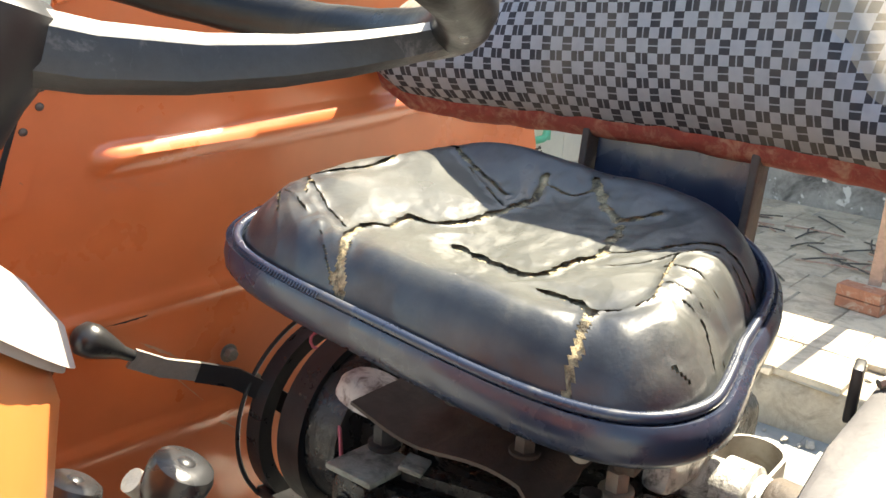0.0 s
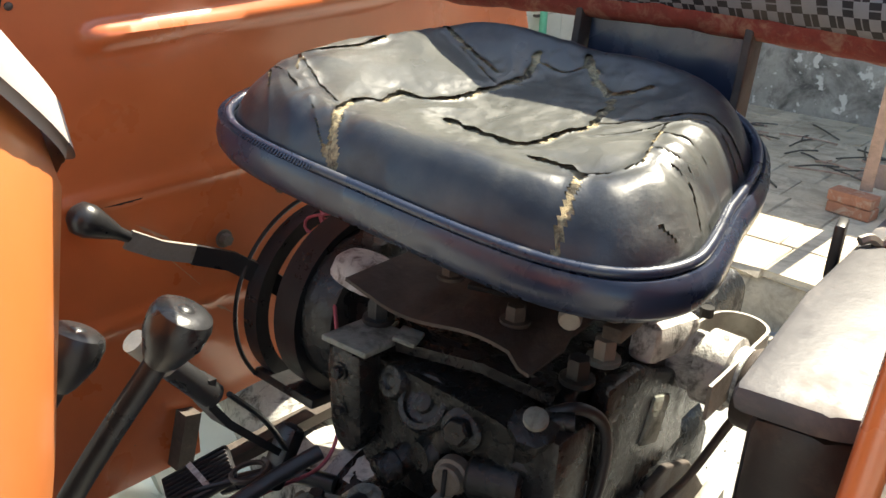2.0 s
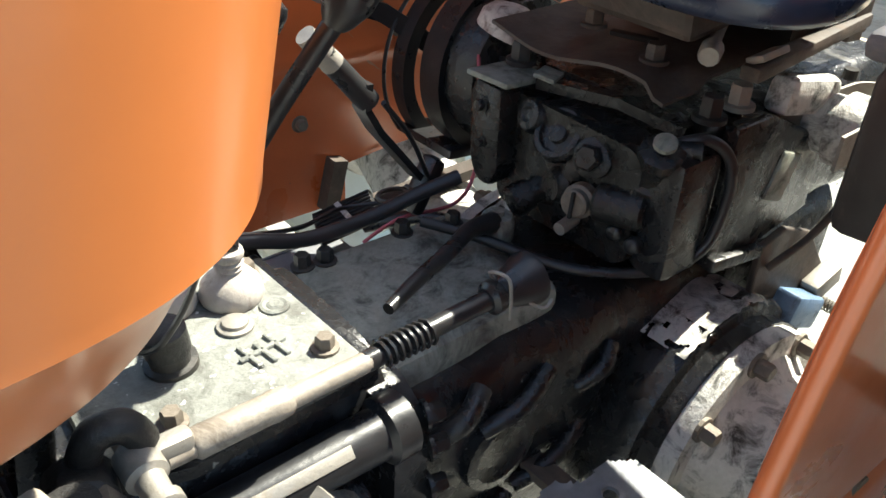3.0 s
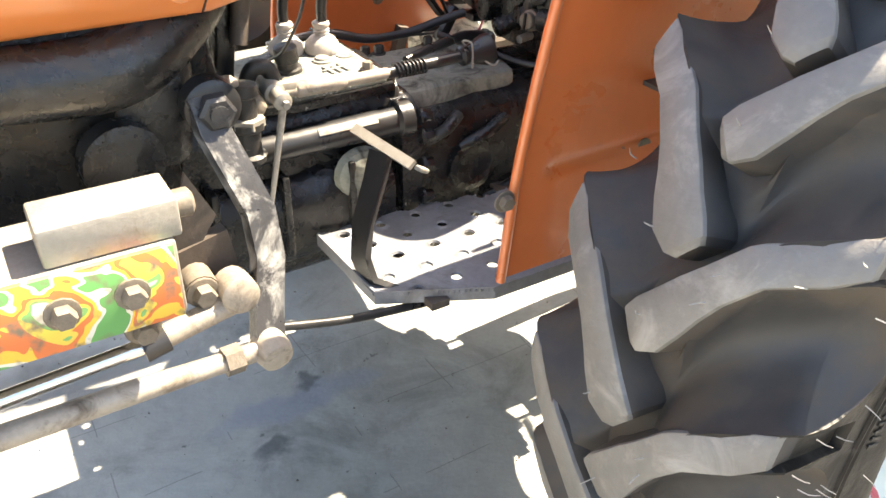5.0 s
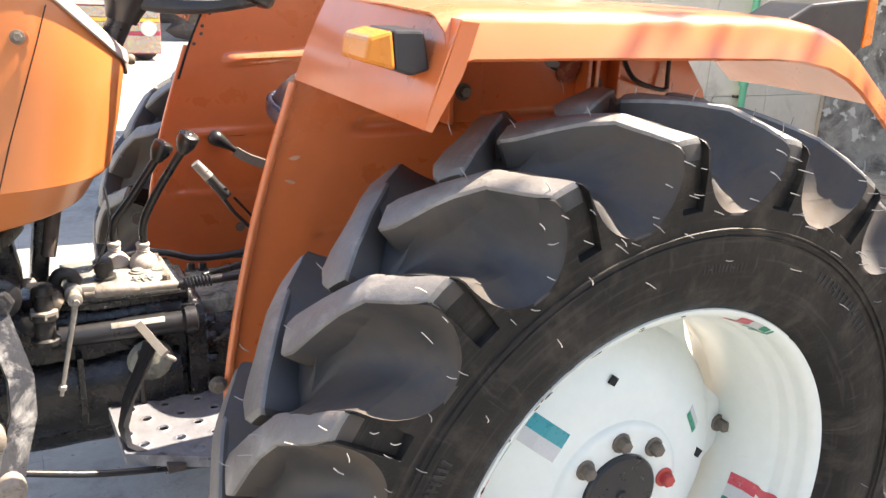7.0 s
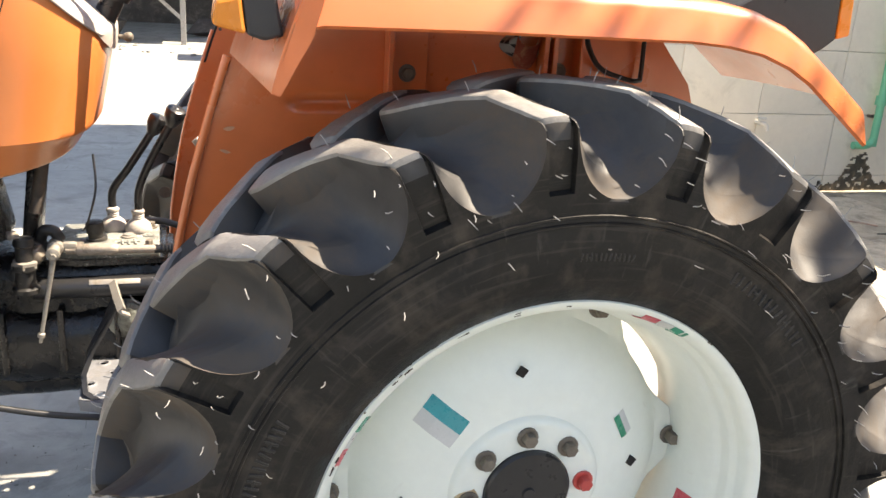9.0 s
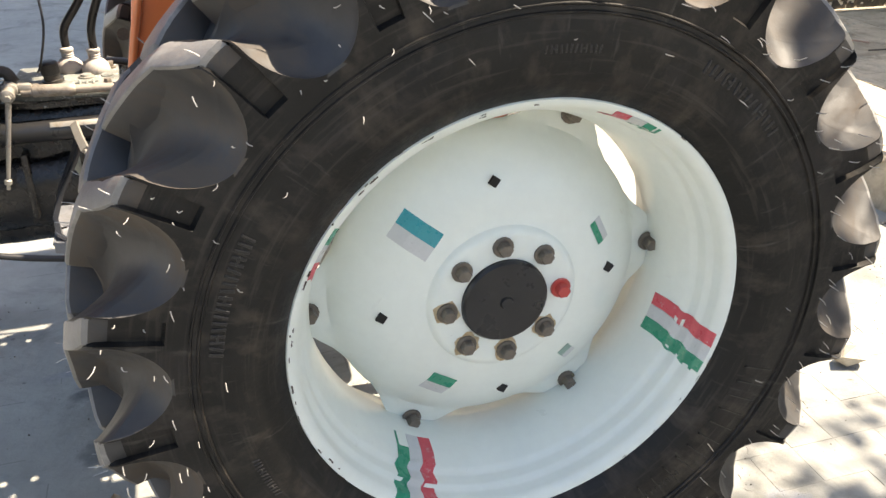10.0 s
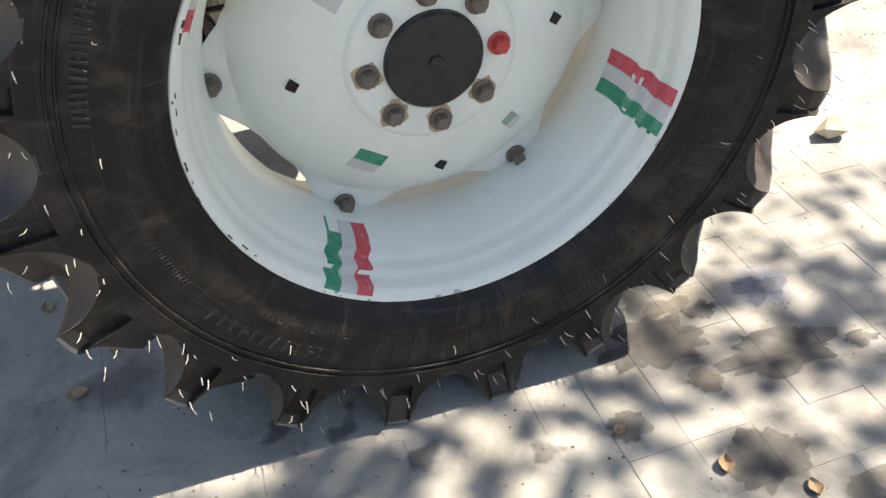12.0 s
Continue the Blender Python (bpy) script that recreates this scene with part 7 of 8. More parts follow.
piece("lower_bar", tb, RUSTY, lambda bm: bar(bm, [(-1.9, -0.26, 0.725), (-1.02, -0.26, 0.730), (-0.93, -0.25, 0.745)], 0.02, 0.06), "dark lower frame bar")
piece("pointed_plate", tb, RUSTY, lambda bm: prism(bm, [(-1.005, 0.76), (-0.975, 0.865), (-0.945, 0.80), (-0.975, 0.755)], "y", -0.262, -0.256), "pointed rusty plate")
cyl = piece("slave_cylinder", tractor, BLACK, lambda bm: turned(bm, (-0.845, -0.103, 0.775), (0.02, 0, 1), [(0, 0.012), (0.004, 0.024), (0.014, 0.026), (0.018, 0.019), (0.05, 0.019), (0.054, 0.025), (0.064, 0.025), (0.066, 0.017), (0.10, 0.016), (0.104, 0.020), (0.118, 0.018)], 14), "small oily cylinder with pale nuts", 40)
piece("pale_nut", cyl, BONE, lambda bm: turned(bm, (-0.843, -0.103, 0.833), (0.02, 0, 1), [(0, 0.026), (0.012, 0.026), (0.014, 0.018)], 6), "")
piece("pale_cap", cyl, WORN, lambda bm: box(bm, (-0.862, -0.10, 0.898), (0.024, 0.026, 0.014), (10, 5, 20), 0.006), "")
piece("pump_lump", tractor, GREASE, lambda bm: (box(bm, (-0.98, -0.10, 0.90), (0.11, 0.14, 0.16), (0, 8, 6), 0.03), turned(bm, (-1.03, -0.17, 0.86), (0.1, -1, 0), [(0, 0.05), (0.03, 0.05), (0.035, 0.03)], 20)), "black oily pump body", 45)
piece("white_rag", tractor, BONE, lambda bm: (box(bm, (-0.975, -0.16, 0.895), (0.022, 0.006, 0.030), (0, 25, 0), 0.004)), "torn white paper scrap")
piece("bracket_stand", tractor, GREASE, lambda bm: (box(bm, (-0.905, -0.05, 0.95), (0.05, 0.12, 0.14), (0, -10, 0), 0.015), box(bm, (-0.835, 0.02, 0.93), (0.03, 0.10, 0.20), (0, 8, 0), 0.008)), "")
piece("column_tube", tractor, RUSTY, lambda bm: tube(bm, [(-0.80, -0.045, 1.06), (-0.815, -0.045, 0.98), (-0.825, -0.05, 0.93)], 0.013, 12), "", 50)
piece("long_rod", tractor, BLACKP, lambda bm: tube(bm, [(-0.90, -0.31, 0.64), (-0.75, -0.30, 0.598), (-0.5, -0.27, 0.555), (-0.2, -0.2, 0.53)], 0.0065, 8), "thin black brake rod under the foot plate", 50)

# hand lever, quadrant rings and far pedals
hl = piece("hand_lever", tractor, BONE, lambda bm: bar(bm, [(-0.352, 0.452, 1.000), (-0.315, 0.447, 0.978), (-0.27, 0.437, 0.962)], 0.024, 0.006, up=(0.15, 1, 0.1)), "hand throttle lever with black knob", 40)
piece("lever_end", hl, BLACKP, lambda bm: bar(bm, [(-0.275, 0.438, 0.963), (-0.23, 0.425, 0.945), (-0.19, 0.40, 0.915), (-0.164, 0.388, 0.890)], 0.026, 0.006, up=(0.15, 1, 0.1)), "")
piece("knob", hl, BLACKP, lambda bm: turned(bm, (-0.350, 0.453, 1.002), (-0.8, 0.02, 0.55), [(0, 0.007), (0.015, 0.008), (0.03, 0.013), (0.055, 0.020), (0.068, 0.019), (0.076, 0.011), (0.078, 0.003)], 22), "black knob", 45)
quad = None
for y, x, z, r0, r1, w in ((0.40, -0.085, 0.862, 0.118, 0.138, 0.026), (0.33, -0.095, 0.878, 0.105, 0.128, 0.040)):
    bm = B()
    rows = []
    for k in range(41):
        a = radians(40 + 220 * k / 40)
        rows.append([bm.verts.new((x + r * math.cos(a), yy, z + r * math.sin(a))) for r, yy in ((r0, y - w / 2), (r1, y - w / 2), (r1, y + w / 2), (r0, y + w / 2))])
    skin(bm, rows)
    q = part("quadrant", bm, BLACKP, tractor, "black curved lever quadrant", 35)
    quad = quad or q
piece("thin_hoop", quad, BLACKP, lambda bm: tube(bm, [(-0.085 + 0.150 * math.cos(radians(a)), 0.415, 0.86 + 0.150 * math.sin(radians(a))) for a in range(90, 230, 14)], 0.003, 6), "", 50)
piece("quad_foot", quad, BLACKP, lambda bm: box(bm, (-0.13, 0.36, 0.765), (0.15, 0.12, 0.014), (0, 6, 0), 0.003), "")
drum = piece("quadrant_drum", tractor, GREASE, lambda bm: turned(bm, (-0.105, 0.315, 0.885), (0, -1, 0), [(0, 0.108), (0.02, 0.110), (0.05, 0.100), (0.06, 0.07), (0.10, 0.045), (0.13, 0.04)], 32), "black ribbed drum beside the lift housing", 40)
FLAKE = mat("flaking_white_paint", (0.58, 0.55, 0.52), 0.6, vary=0.12, scale=25, dirt=(0.14, 0.10, 0.09), dirt_at=0.55, dirt_scale=45, bump=0.5, bump_scale=90)
piece("white_cap", drum, FLAKE, lambda bm: (turned(bm, (-0.165, 0.245, 0.955), (0.3, -0.2, 1), [(0, 0.045), (0.018, 0.044), (0.03, 0.034), (0.036, 0.015)], 20)), "cap with flaking white paint", 45)
piece("wire_wrap", drum, PINK, lambda bm: tube(bm, [(-0.125 + 0.018 * math.cos(i * 1.25) + 0.012 * math.sin(i * 0.5), 0.375 - 0.0015 * i + 0.014 * math.sin(i * 1.9), 0.998 + 0.012 * math.sin(i * 1.25) - 0.0012 * i) for i in range(26)], 0.0022, 5, smooth=3), "pink wire wound round the quadrant", 60)
piece("wire", drum, PINK, lambda bm: tube(bm, [(-0.13, 0.35, 0.985), (-0.20, 0.26, 0.92), (-0.225, 0.225, 0.86), (-0.24, 0.21, 0.80), (-0.28, 0.20, 0.77), (-0.36, 0.21, 0.77), (-0.40, 0.23, 0.74)], 0.0024, 6), "thin pink wire", 60)
bl = piece("brake_lever", tractor, BLACKP, lambda bm: bar(bm, [(-0.449, 0.156, 0.985), (-0.452, 0.157, 0.958), (-0.43, 0.165, 0.925), (-0.39, 0.18, 0.88), (-0.345, 0.20, 0.83)], 0.020, 0.008, up=(0.5, 0, 0.8)), "black parking brake lever with worn grip", 40)
piece("grip", bl, BLACKP, lambda bm: rod(bm, (-0.444, 0.155, 0.962), (-0.492, 0.161, 1.020), 0.0125, 0.0115, 14), "", 50)
piece("worn_grip", bl, BONE, lambda bm: rod(bm, (-0.482, 0.160, 1.008), (-0.510, 0.163, 1.041), 0.0122, 0.0105, 14), "worn pale grip end", 50)
piece("lever_wire", bl, BLACKP, lambda bm: tube(bm, [(-0.43, 0.15, 0.96), (-0.38, 0.165, 0.90), (-0.335, 0.19, 0.83)], 0.003, 6), "", 50)
piece("lever_root", bl, BLACKP, lambda bm: box(bm, (-0.33, 0.205, 0.81), (0.022, 0.03, 0.075), (0, 30, 0), 0.008), "")
PEDAL = Matrix.Translation((-0.318, 0.392, 0.668)) @ Euler((radians(14), radians(-24), radians(-28))).to_matrix().to_4x4()
bm = B()
box(bm, (0, 0, 0), (0.095, 0.060, 0.016), bevel=0.005)
bmesh.ops.transform(bm, matrix=PEDAL, verts=bm.verts)
bp = part("brake_pedal", bm, BLKPL, tractor, "ribbed black rubber brake pedal")
for k in range(8):
    bm = B()
    box(bm, (0, -0.0235 + 0.0067 * k, 0.0088), (0.090, 0.0034, 0.0045), bevel=0.001, seg=1)
    bmesh.ops.transform(bm, matrix=PEDAL, verts=bm.verts)
    part("rib", bm, BLKPL, bp)
bm = B()
box(bm, (0.002, 0, 0.0115), (0.008, 0.052, 0.0012), (0, 0, 18))
bmesh.ops.transform(bm, matrix=PEDAL, verts=bm.verts)
part("paint_streak", bm, FLAKE, bp, "white paint streak")
piece("pedal_arm", bp, BLACKP, lambda bm: tube(bm, [(-0.30, 0.37, 0.66), (-0.25, 0.30, 0.69), (-0.22, 0.24, 0.69)], 0.012, 8), "", 50)
piece("harness", tractor, BLKPL, lambda bm: tube(bm, [(-0.70, 0.19, 0.83), (-0.60, 0.172, 0.842), (-0.52, 0.165, 0.822), (-0.44, 0.165, 0.82), (-0.38, 0.155, 0.835), (-0.33, 0.14, 0.85)], 0.0085, 8), "black cable harness over the gearbox", 60)
piece("thin_wire", tractor, BLKPL, lambda bm: tube(bm, [(-0.62, 0.185, 0.85), (-0.50, 0.22, 0.80), (-0.42, 0.25, 0.785), (-0.36, 0.22, 0.79), (-0.33, 0.2, 0.80)], 0.0028, 6), "thin black wire", 60)
piece("ring_wire", tractor, RUSTY, lambda bm: tube(bm, [(-0.365 + 0.022 * math.cos(a * 0.6), 0.215 + 0.016 * math.sin(a * 0.6), 0.80 + 0.0006 * a) for a in range(12)], 0.003, 6), "loop of rusty wire", 60)
piece("drop_wire", tractor, BLKPL, lambda bm: tube(bm, [(-0.715, 0.0, 1.04), (-0.712, -0.02, 0.97), (-0.735, 0.01, 0.89), (-0.75, 0.05, 0.86)], 0.0026, 6), "thin black wire hanging from the cowl", 60)
# far side rails seen under the fender
piece("far_rail", tractor, RUSTY, lambda bm: (bar(bm, [(-0.26, 0.42, 0.655), (0.10, 0.40, 0.67)], 0.03, 0.018), bar(bm, [(-0.30, 0.47, 0.64), (-0.28, 0.47, 0.72)], 0.025, 0.025, up=(0, 1, 0))), "")

# dark box on the near fender with a pale dusty lid
DBOX = mat("dark_brown_box", (0.015, 0.012, 0.011), 0.42, vary=0.35, scale=14, dirt=(0.085, 0.065, 0.05), dirt_at=0.60, dirt_scale=11, bump=0.2, bump_scale=50)
LID = mat("dusty_pale_lid", (0.075, 0.072, 0.075), 0.5, vary=0.2, scale=9, dirt=(0.20, 0.17, 0.15), dirt_at=0.6, dirt_scale=9, bump=0.15, bump_scale=60)
tbx = piece("tool_box", tractor, DBOX, lambda bm: prism(bm, [(-0.404, -0.294), (-0.26, -0.280), (0.05, -0.272), (0.05, -0.360), (-0.385, -0.360), (-0.398, -0.335)], "z", 1.022, 1.138, bevel=0.012), "long dark brown steel box with a dusty pale lid", 40)
piece("lid", tbx, LID, lambda bm: prism(bm, [(-0.412, -0.286), (-0.26, -0.271), (0.06, -0.263), (0.06, -0.362), (-0.39, -0.362), (-0.405, -0.335)], "z", 1.1385, 1.157, bevel=0.007), "dusty pale lid", 40)
piece("hasp", tbx, BLACKP, lambda bm: box(bm, (-0.150, -0.258, 1.152), (0.026, 0.008, 0.045), (0, 0, 10), 0.002), "")
piece("chain_tie", tbx, BONE, lambda bm: tube(bm, [(-0.145 + 0.007 * i, -0.272 - 0.006 * i, 1.161 + 0.003 * math.sin(i * 2.4)) for i in range(7)], 0.004, 6), "", 50)
piece("box_rod", tbx, RUSTY, lambda bm: (rod(bm, (-0.352, -0.335, 1.006), (-0.345, -0.330, 0.90), 0.008, seg=10), turned(bm, (-0.345, -0.330, 0.905), (0, 0, -1), [(0, 0.012), (0.006, 0.022), (0.012, 0.022), (0.014, 0.01)], 16), bar(bm, [(-0.345, -0.33, 0.895), (-0.345, -0.42, 0.895)], 0.03, 0.006)), "", 40)


# ---- loose things on the ground and the pavement ----
STONE = mat("pale_broken_stone", (0.50, 0.44, 0.35), 0.9, vary=0.25, scale=14, dirt=(0.30, 0.26, 0.20), dirt_at=0.58, dirt_scale=18, bump=0.8, bump_scale=60)
GREYST = mat("grey_rubble", (0.34, 0.32, 0.29), 0.9, vary=0.3, scale=14, dirt=(0.19, 0.17, 0.15), dirt_at=0.58, dirt_scale=18, bump=0.8, bump_scale=60)
BRICK = mat("red_brick", (0.40, 0.17, 0.10), 0.9, vary=0.25, scale=20, dirt=(0.52, 0.42, 0.32), dirt_at=0.60, dirt_scale=16, bump=0.8, bump_scale=60)
LEAFD = mat("dry_leaf", (0.30, 0.22, 0.14), 0.75, vary=0.3, scale=40, dirt=(0.24, 0.15, 0.08), dirt_at=0.6, dirt_scale=30, bump=0.3, bump_scale=80)
WOODP = mat("weathered_pink_wood", (0.42, 0.27, 0.20), 0.8, vary=0.25, scale=18, dirt=(0.24, 0.17, 0.13), dirt_at=0.6, dirt_scale=14, bump=0.4, bump_scale=70)


def rock(bm, c, s, seed, flat=1.0):
    """A broken lump with flat faces."""
    r = random.Random(seed)
    pts = []
    for k in range(13):
        d = Vector((r.gauss(0, 1), r.gauss(0, 1), r.gauss(0, 1))).normalized()
        pts.append(bm.verts.new(Vector(c) + Vector((d.x * s[0] / 2, d.y * s[1] / 2, d.z * s[2] / 2 * flat)) * r.uniform(0.85, 1.1)))
    h = bmesh.ops.convex_hull(bm, input=pts)
    bmesh.ops.delete(bm, geom=[g for g in h["geom_interior"] if isinstance(g, bmesh.types.BMVert)], context="VERTS")
    lo = min(v.co.z for v in bm.verts)
    for v in bm.verts:
        v.co.z += c[2] - lo


bm = B()
rock(bm, (1.20, -0.37, 0.0), (0.105, 0.075, 0.07), 8)
solid("stone", bm, STONE, "pale broken stone lying on the yard floor", "stone")
rnd = random.Random(21)
for k in range(34):
    x, y = 2.02 - abs(rnd.gauss(0, 0.07)), rnd.uniform(0.05, 1.0) if k < 24 else rnd.uniform(-0.8, 0.2)
    s = rnd.uniform(0.02, 0.065)
    bm = B()
    rock(bm, (x, y, 0.0), (s, s * rnd.uniform(0.6, 1), s * rnd.uniform(0.4, 0.7)), 100 + k)
    solid("rubble_stone", bm, rnd.choice((STONE, GREYST, GREYST)), "broken piece of kerb lying at its foot", "stone", "rubble at the kerb")
for k in range(16):
    x, y = 2.24 + rnd.gauss(0, 0.05), 0.36 + rnd.gauss(0, 0.05) if k < 9 else rnd.uniform(0.9, 1.6)
    s = rnd.uniform(0.018, 0.04)
    bm = B()
    rock(bm, (x, y, PAVE_Z - 0.027 if k < 9 else PAVE_Z + 0.004), (s, s, s * 0.6), 200 + k)
    solid("rubble_stone", bm, STONE, "crumb of broken paving slab", "stone", "rubble on the pavement")


def leaf(c, size, turn, curl, seed):
    bm = B()
    r = random.Random(seed)
    m = Matrix.Translation(c) @ Matrix.Rotation(radians(turn), 4, "Z")

    def at(u, v):
        w = 0.36 * size * math.sin(math.pi * min(u, 1) ** 0.8) * (1 + 0.12 * noise.noise((u * 6, seed, 0)))
        d = (v - 0.5) * 2
        return m @ Vector(((u - 0.5) * size, d * w, 0.003 + curl * (d * d) * size * 0.5 + 0.12 * size * curl * math.sin(u * 5 + seed)**2))
    grid(bm, 9, 4, at)
    shell(bm, 0.0007)
    return solid("dry_leaf", bm, LEAFD, "curled dry brown leaf on the floor", "leaf", "fallen leaves", smooth=60)


for i, (x, y, s, t, c) in enumerate(((0.363, -1.146, 0.05, 60, 0.7), (0.232, -1.018, 0.036, 20, 0.35), (-0.67, -0.592, 0.055, 10, 0.3), (-0.726, -0.326, 0.045, 100, 0.3), (0.474, -1.234, 0.045, 80, 0.6), 
                                     (-0.33, -0.70, 0.03, 50, 0.3), (-0.60, -0.50, 0.03, 70, 0.3), (-1.3, 1.4, 0.05, 20, 0.3), (-0.9, 2.1, 0.05, 120, 0.3))):
    leaf((x, y, 0.0), s * 0.78, t, c * 0.7, i)

GRIT = mat("floor_grit", (0.24, 0.225, 0.20), 0.9, vary=0.6, scale=9, dirt=(0.07, 0.06, 0.05), dirt_at=0.5, dirt_scale=14, bump=0)
bm = B()
rnd = random.Random(41)
for k in range(1500):
    x, y = rnd.uniform(-1.3, 1.9), rnd.uniform(-1.7, 0.7) if k % 3 else rnd.uniform(-1.6, -0.6)
    s = rnd.uniform(0.0012, 0.0042)
    a = rnd.uniform(0, 6.28)
    ca, sa = math.cos(a) * s, math.sin(a) * s * rnd.uniform(0.5, 1)
    z = 0.0024
    add(bm, [(x + ca, y + sa, z - 0.003), (x - sa, y + ca, z - 0.003), (x - ca, y - sa * 0.7, z - 0.003), (x + sa, y - ca, z - 0.003), (x + ca * 0.2, y, z + s * 0.7)], [(0, 1, 4), (1, 2, 4), (2, 3, 4), (3, 0, 4)])
solid("grit", bm, GRIT, "fine grit and crumbs scattered over the floor", "grit", kind="stuff")

# brick-footed stand with a thin wooden post
stand = thing("post_stand", (3.05, 0.45, PAVE_Z), "thin wooden post standing in a red brick and mortar foot", "post")
bm = B()
for k, (dy, dz) in enumerate(((0.0, 0.0), (0.005, 0.052))):
    box(bm, (2.98, 0.46 + dy, PAVE_Z + 0.029 + dz), (0.095, 0.19, 0.050), (0, 0, -8), 0.006)
part("brick_foot", bm, BRICK, stand)
bm = B()
box(bm, (3.10, 0.47, PAVE_Z + 0.05), (0.14, 0.20, 0.095), (0, 0, -8), 0.018)
part("mortar", bm, STONE, stand)
bm = B()
bar_pts = [Vector((3.08, 0.44, PAVE_Z + 0.05)), Vector((3.06, 0.455, 1.62))]
box(bm, (3.075, 0.445, 0.90), (0.028, 0.052, 1.44), (0, 0, 10), 0.003)
part("upright", bm, WOODP, stand)
bm = B()
box(bm, (3.26, 0.40, PAVE_Z + 0.10), (0.02, 0.12, 0.16), (0, 12, 20), 0.003)
part("board", bm, WOODP, stand)
bm = B()
box(bm, (3.14, 0.21, PAVE_Z + 0.06), (0.26, 0.15, 0.11), (0, 0, 22), 0.014)
solid("concrete_block", bm, SLAB, "pale rough concrete block on the pavement", "block")
LITTER = mat("dark_dry_litter", (0.10, 0.085, 0.07), 0.9, vary=0.4, scale=30, bump=0.4)
for k in range(70):
    x, y = 3.85 + rnd.gauss(0, 0.25), rnd.uniform(-0.1, 2.1)
    bm = B()
    a = rnd.uniform(0, 3.1)
    l = rnd.uniform(0.05, 0.22)
    tube(bm, [(x - l * math.cos(a), y - l * math.sin(a), PAVE_Z + 0.012), (x, y + 0.01, PAVE_Z + 0.02), (x + l * math.cos(a), y + l * math.sin(a), PAVE_Z + 0.014)], 0.005, 5, smooth=2)
    solid("stick", bm, LITTER if k % 3 else WOODP, "thin dry stick on the pavement", "stick", "sticks by the wall")

# ---- the far side of the yard ----
def truck_art():
    m = bpy.data.materials.new("painted_panel")
    m.use_nodes = True
    N, L = m.node_tree.nodes, m.node_tree.links
    tc = N.new("ShaderNodeTexCoord")
    v = N.new("ShaderNodeTexVoronoi")
    v.inputs["Scale"].default_value = 16.0
    L.new(tc.outputs["Object"], v.inputs["Vector"])
    w = N.new("ShaderNodeMath")
    w.operation = "FRACT"
    k = N.new("ShaderNodeMath")
    k.operation = "MULTIPLY"
    k.inputs[1].default_value = 2.6
    L.new(v.outputs["Distance"], k.inputs[0])
    L.new(k.outputs[0], w.inputs[0])
    r = N.new("ShaderNodeValToRGB")
    r.color_ramp.interpolation = "CONSTANT"
    els = [(0.0, (0.62, 0.52, 0.10)), (0.2, (0.50, 0.06, 0.10)), (0.42, (0.62, 0.58, 0.55)), (0.58, (0.10, 0.16, 0.42)), (0.74, (0.12, 0.36, 0.14)), (0.88, (0.62, 0.58, 0.55))]
    while len(r.color_ramp.elements) < len(els):
        r.color_ramp.elements.new(0.5)
    for e, (p, c) in zip(r.color_ramp.elements, els):
        e.position, e.color = p, (*c, 1)
    L.new(w.outputs[0], r.inputs[0])
    L.new(r.outputs[0], N["Principled BSDF"].inputs["Base Color"])
    N["Principled BSDF"].inputs["Roughness"].default_value = 0.5
    return m


ART = truck_art()
REDB = mat("red_band_paint", (0.42, 0.05, 0.09), 0.5, vary=0.2, scale=12, bump=0.05)
YELB = mat("yellow_band_paint", (0.66, 0.50, 0.08), 0.5, vary=0.2, scale=12, bump=0.05)
WHTB = mat("white_band_paint", (0.66, 0.63, 0.60), 0.5, vary=0.1, scale=12, bump=0.05)
BLUB = mat("blue_band_paint", (0.08, 0.18, 0.42), 0.5, vary=0.2, scale=12, bump=0.05)
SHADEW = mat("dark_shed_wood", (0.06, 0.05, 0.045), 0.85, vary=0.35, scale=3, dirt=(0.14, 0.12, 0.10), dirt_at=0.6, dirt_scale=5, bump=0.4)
GREYW = mat("grey_bench_wood", (0.34, 0.32, 0.29), 0.8, vary=0.25, scale=12, dirt=(0.18, 0.16, 0.14), dirt_at=0.6, dirt_scale=12, bump=0.4)
cart = thing("painted_cart", (0.2, 11.6, 0), "trailer body painted with bright folk ornament in many colours", "cart")
bm = B()
box(bm, (0.68, 11.72, 0.62), (1.18, 0.9, 1.04), bevel=0.02)
part("body", bm, REDB, cart)
for z, h, m in ((0.24, 0.24, ART), (0.39, 0.04, REDB), (0.48, 0.12, ART), (0.575, 0.05, YELB), (0.68, 0.14, ART), (0.80, 0.06, WHTB), (0.94, 0.20, ART), (1.08, 0.06, BLUB)):
    bm = B()
    box(bm, (0.68, 11.255, z), (1.16, 0.02, h), bevel=0.004)
    part("panel", bm, m, cart)
for x in (0.30, 0.72, 1.10):
    bm = B()
    turned(bm, (x, 11.243, 0.46), (0, -1, 0), [(0, 0.11), (0.008, 0.11), (0.010, 0.07), (0.014, 0.05)], 20)
    part("medallion", bm, WHTB if x > 0.5 else BLUB, cart)
for x in (0.3, 1.05):
    bm = B()
    turned(bm, (x, 11.35, 0.20), (0, 1, 0), [(0, 0.14), (0.02, 0.20), (0.16, 0.20), (0.18, 0.14)], 20)
    part("wheel", bm, RUBBER, cart)
bench = thing("work_bench", (-1.4, 13.9, 0), "grey weathered wooden work bench", "bench")
bm = B()
box(bm, (-1.45, 14.0, 0.84), (2.1, 0.8, 0.06), bevel=0.008)
part("bench_top", bm, GREYW, bench)
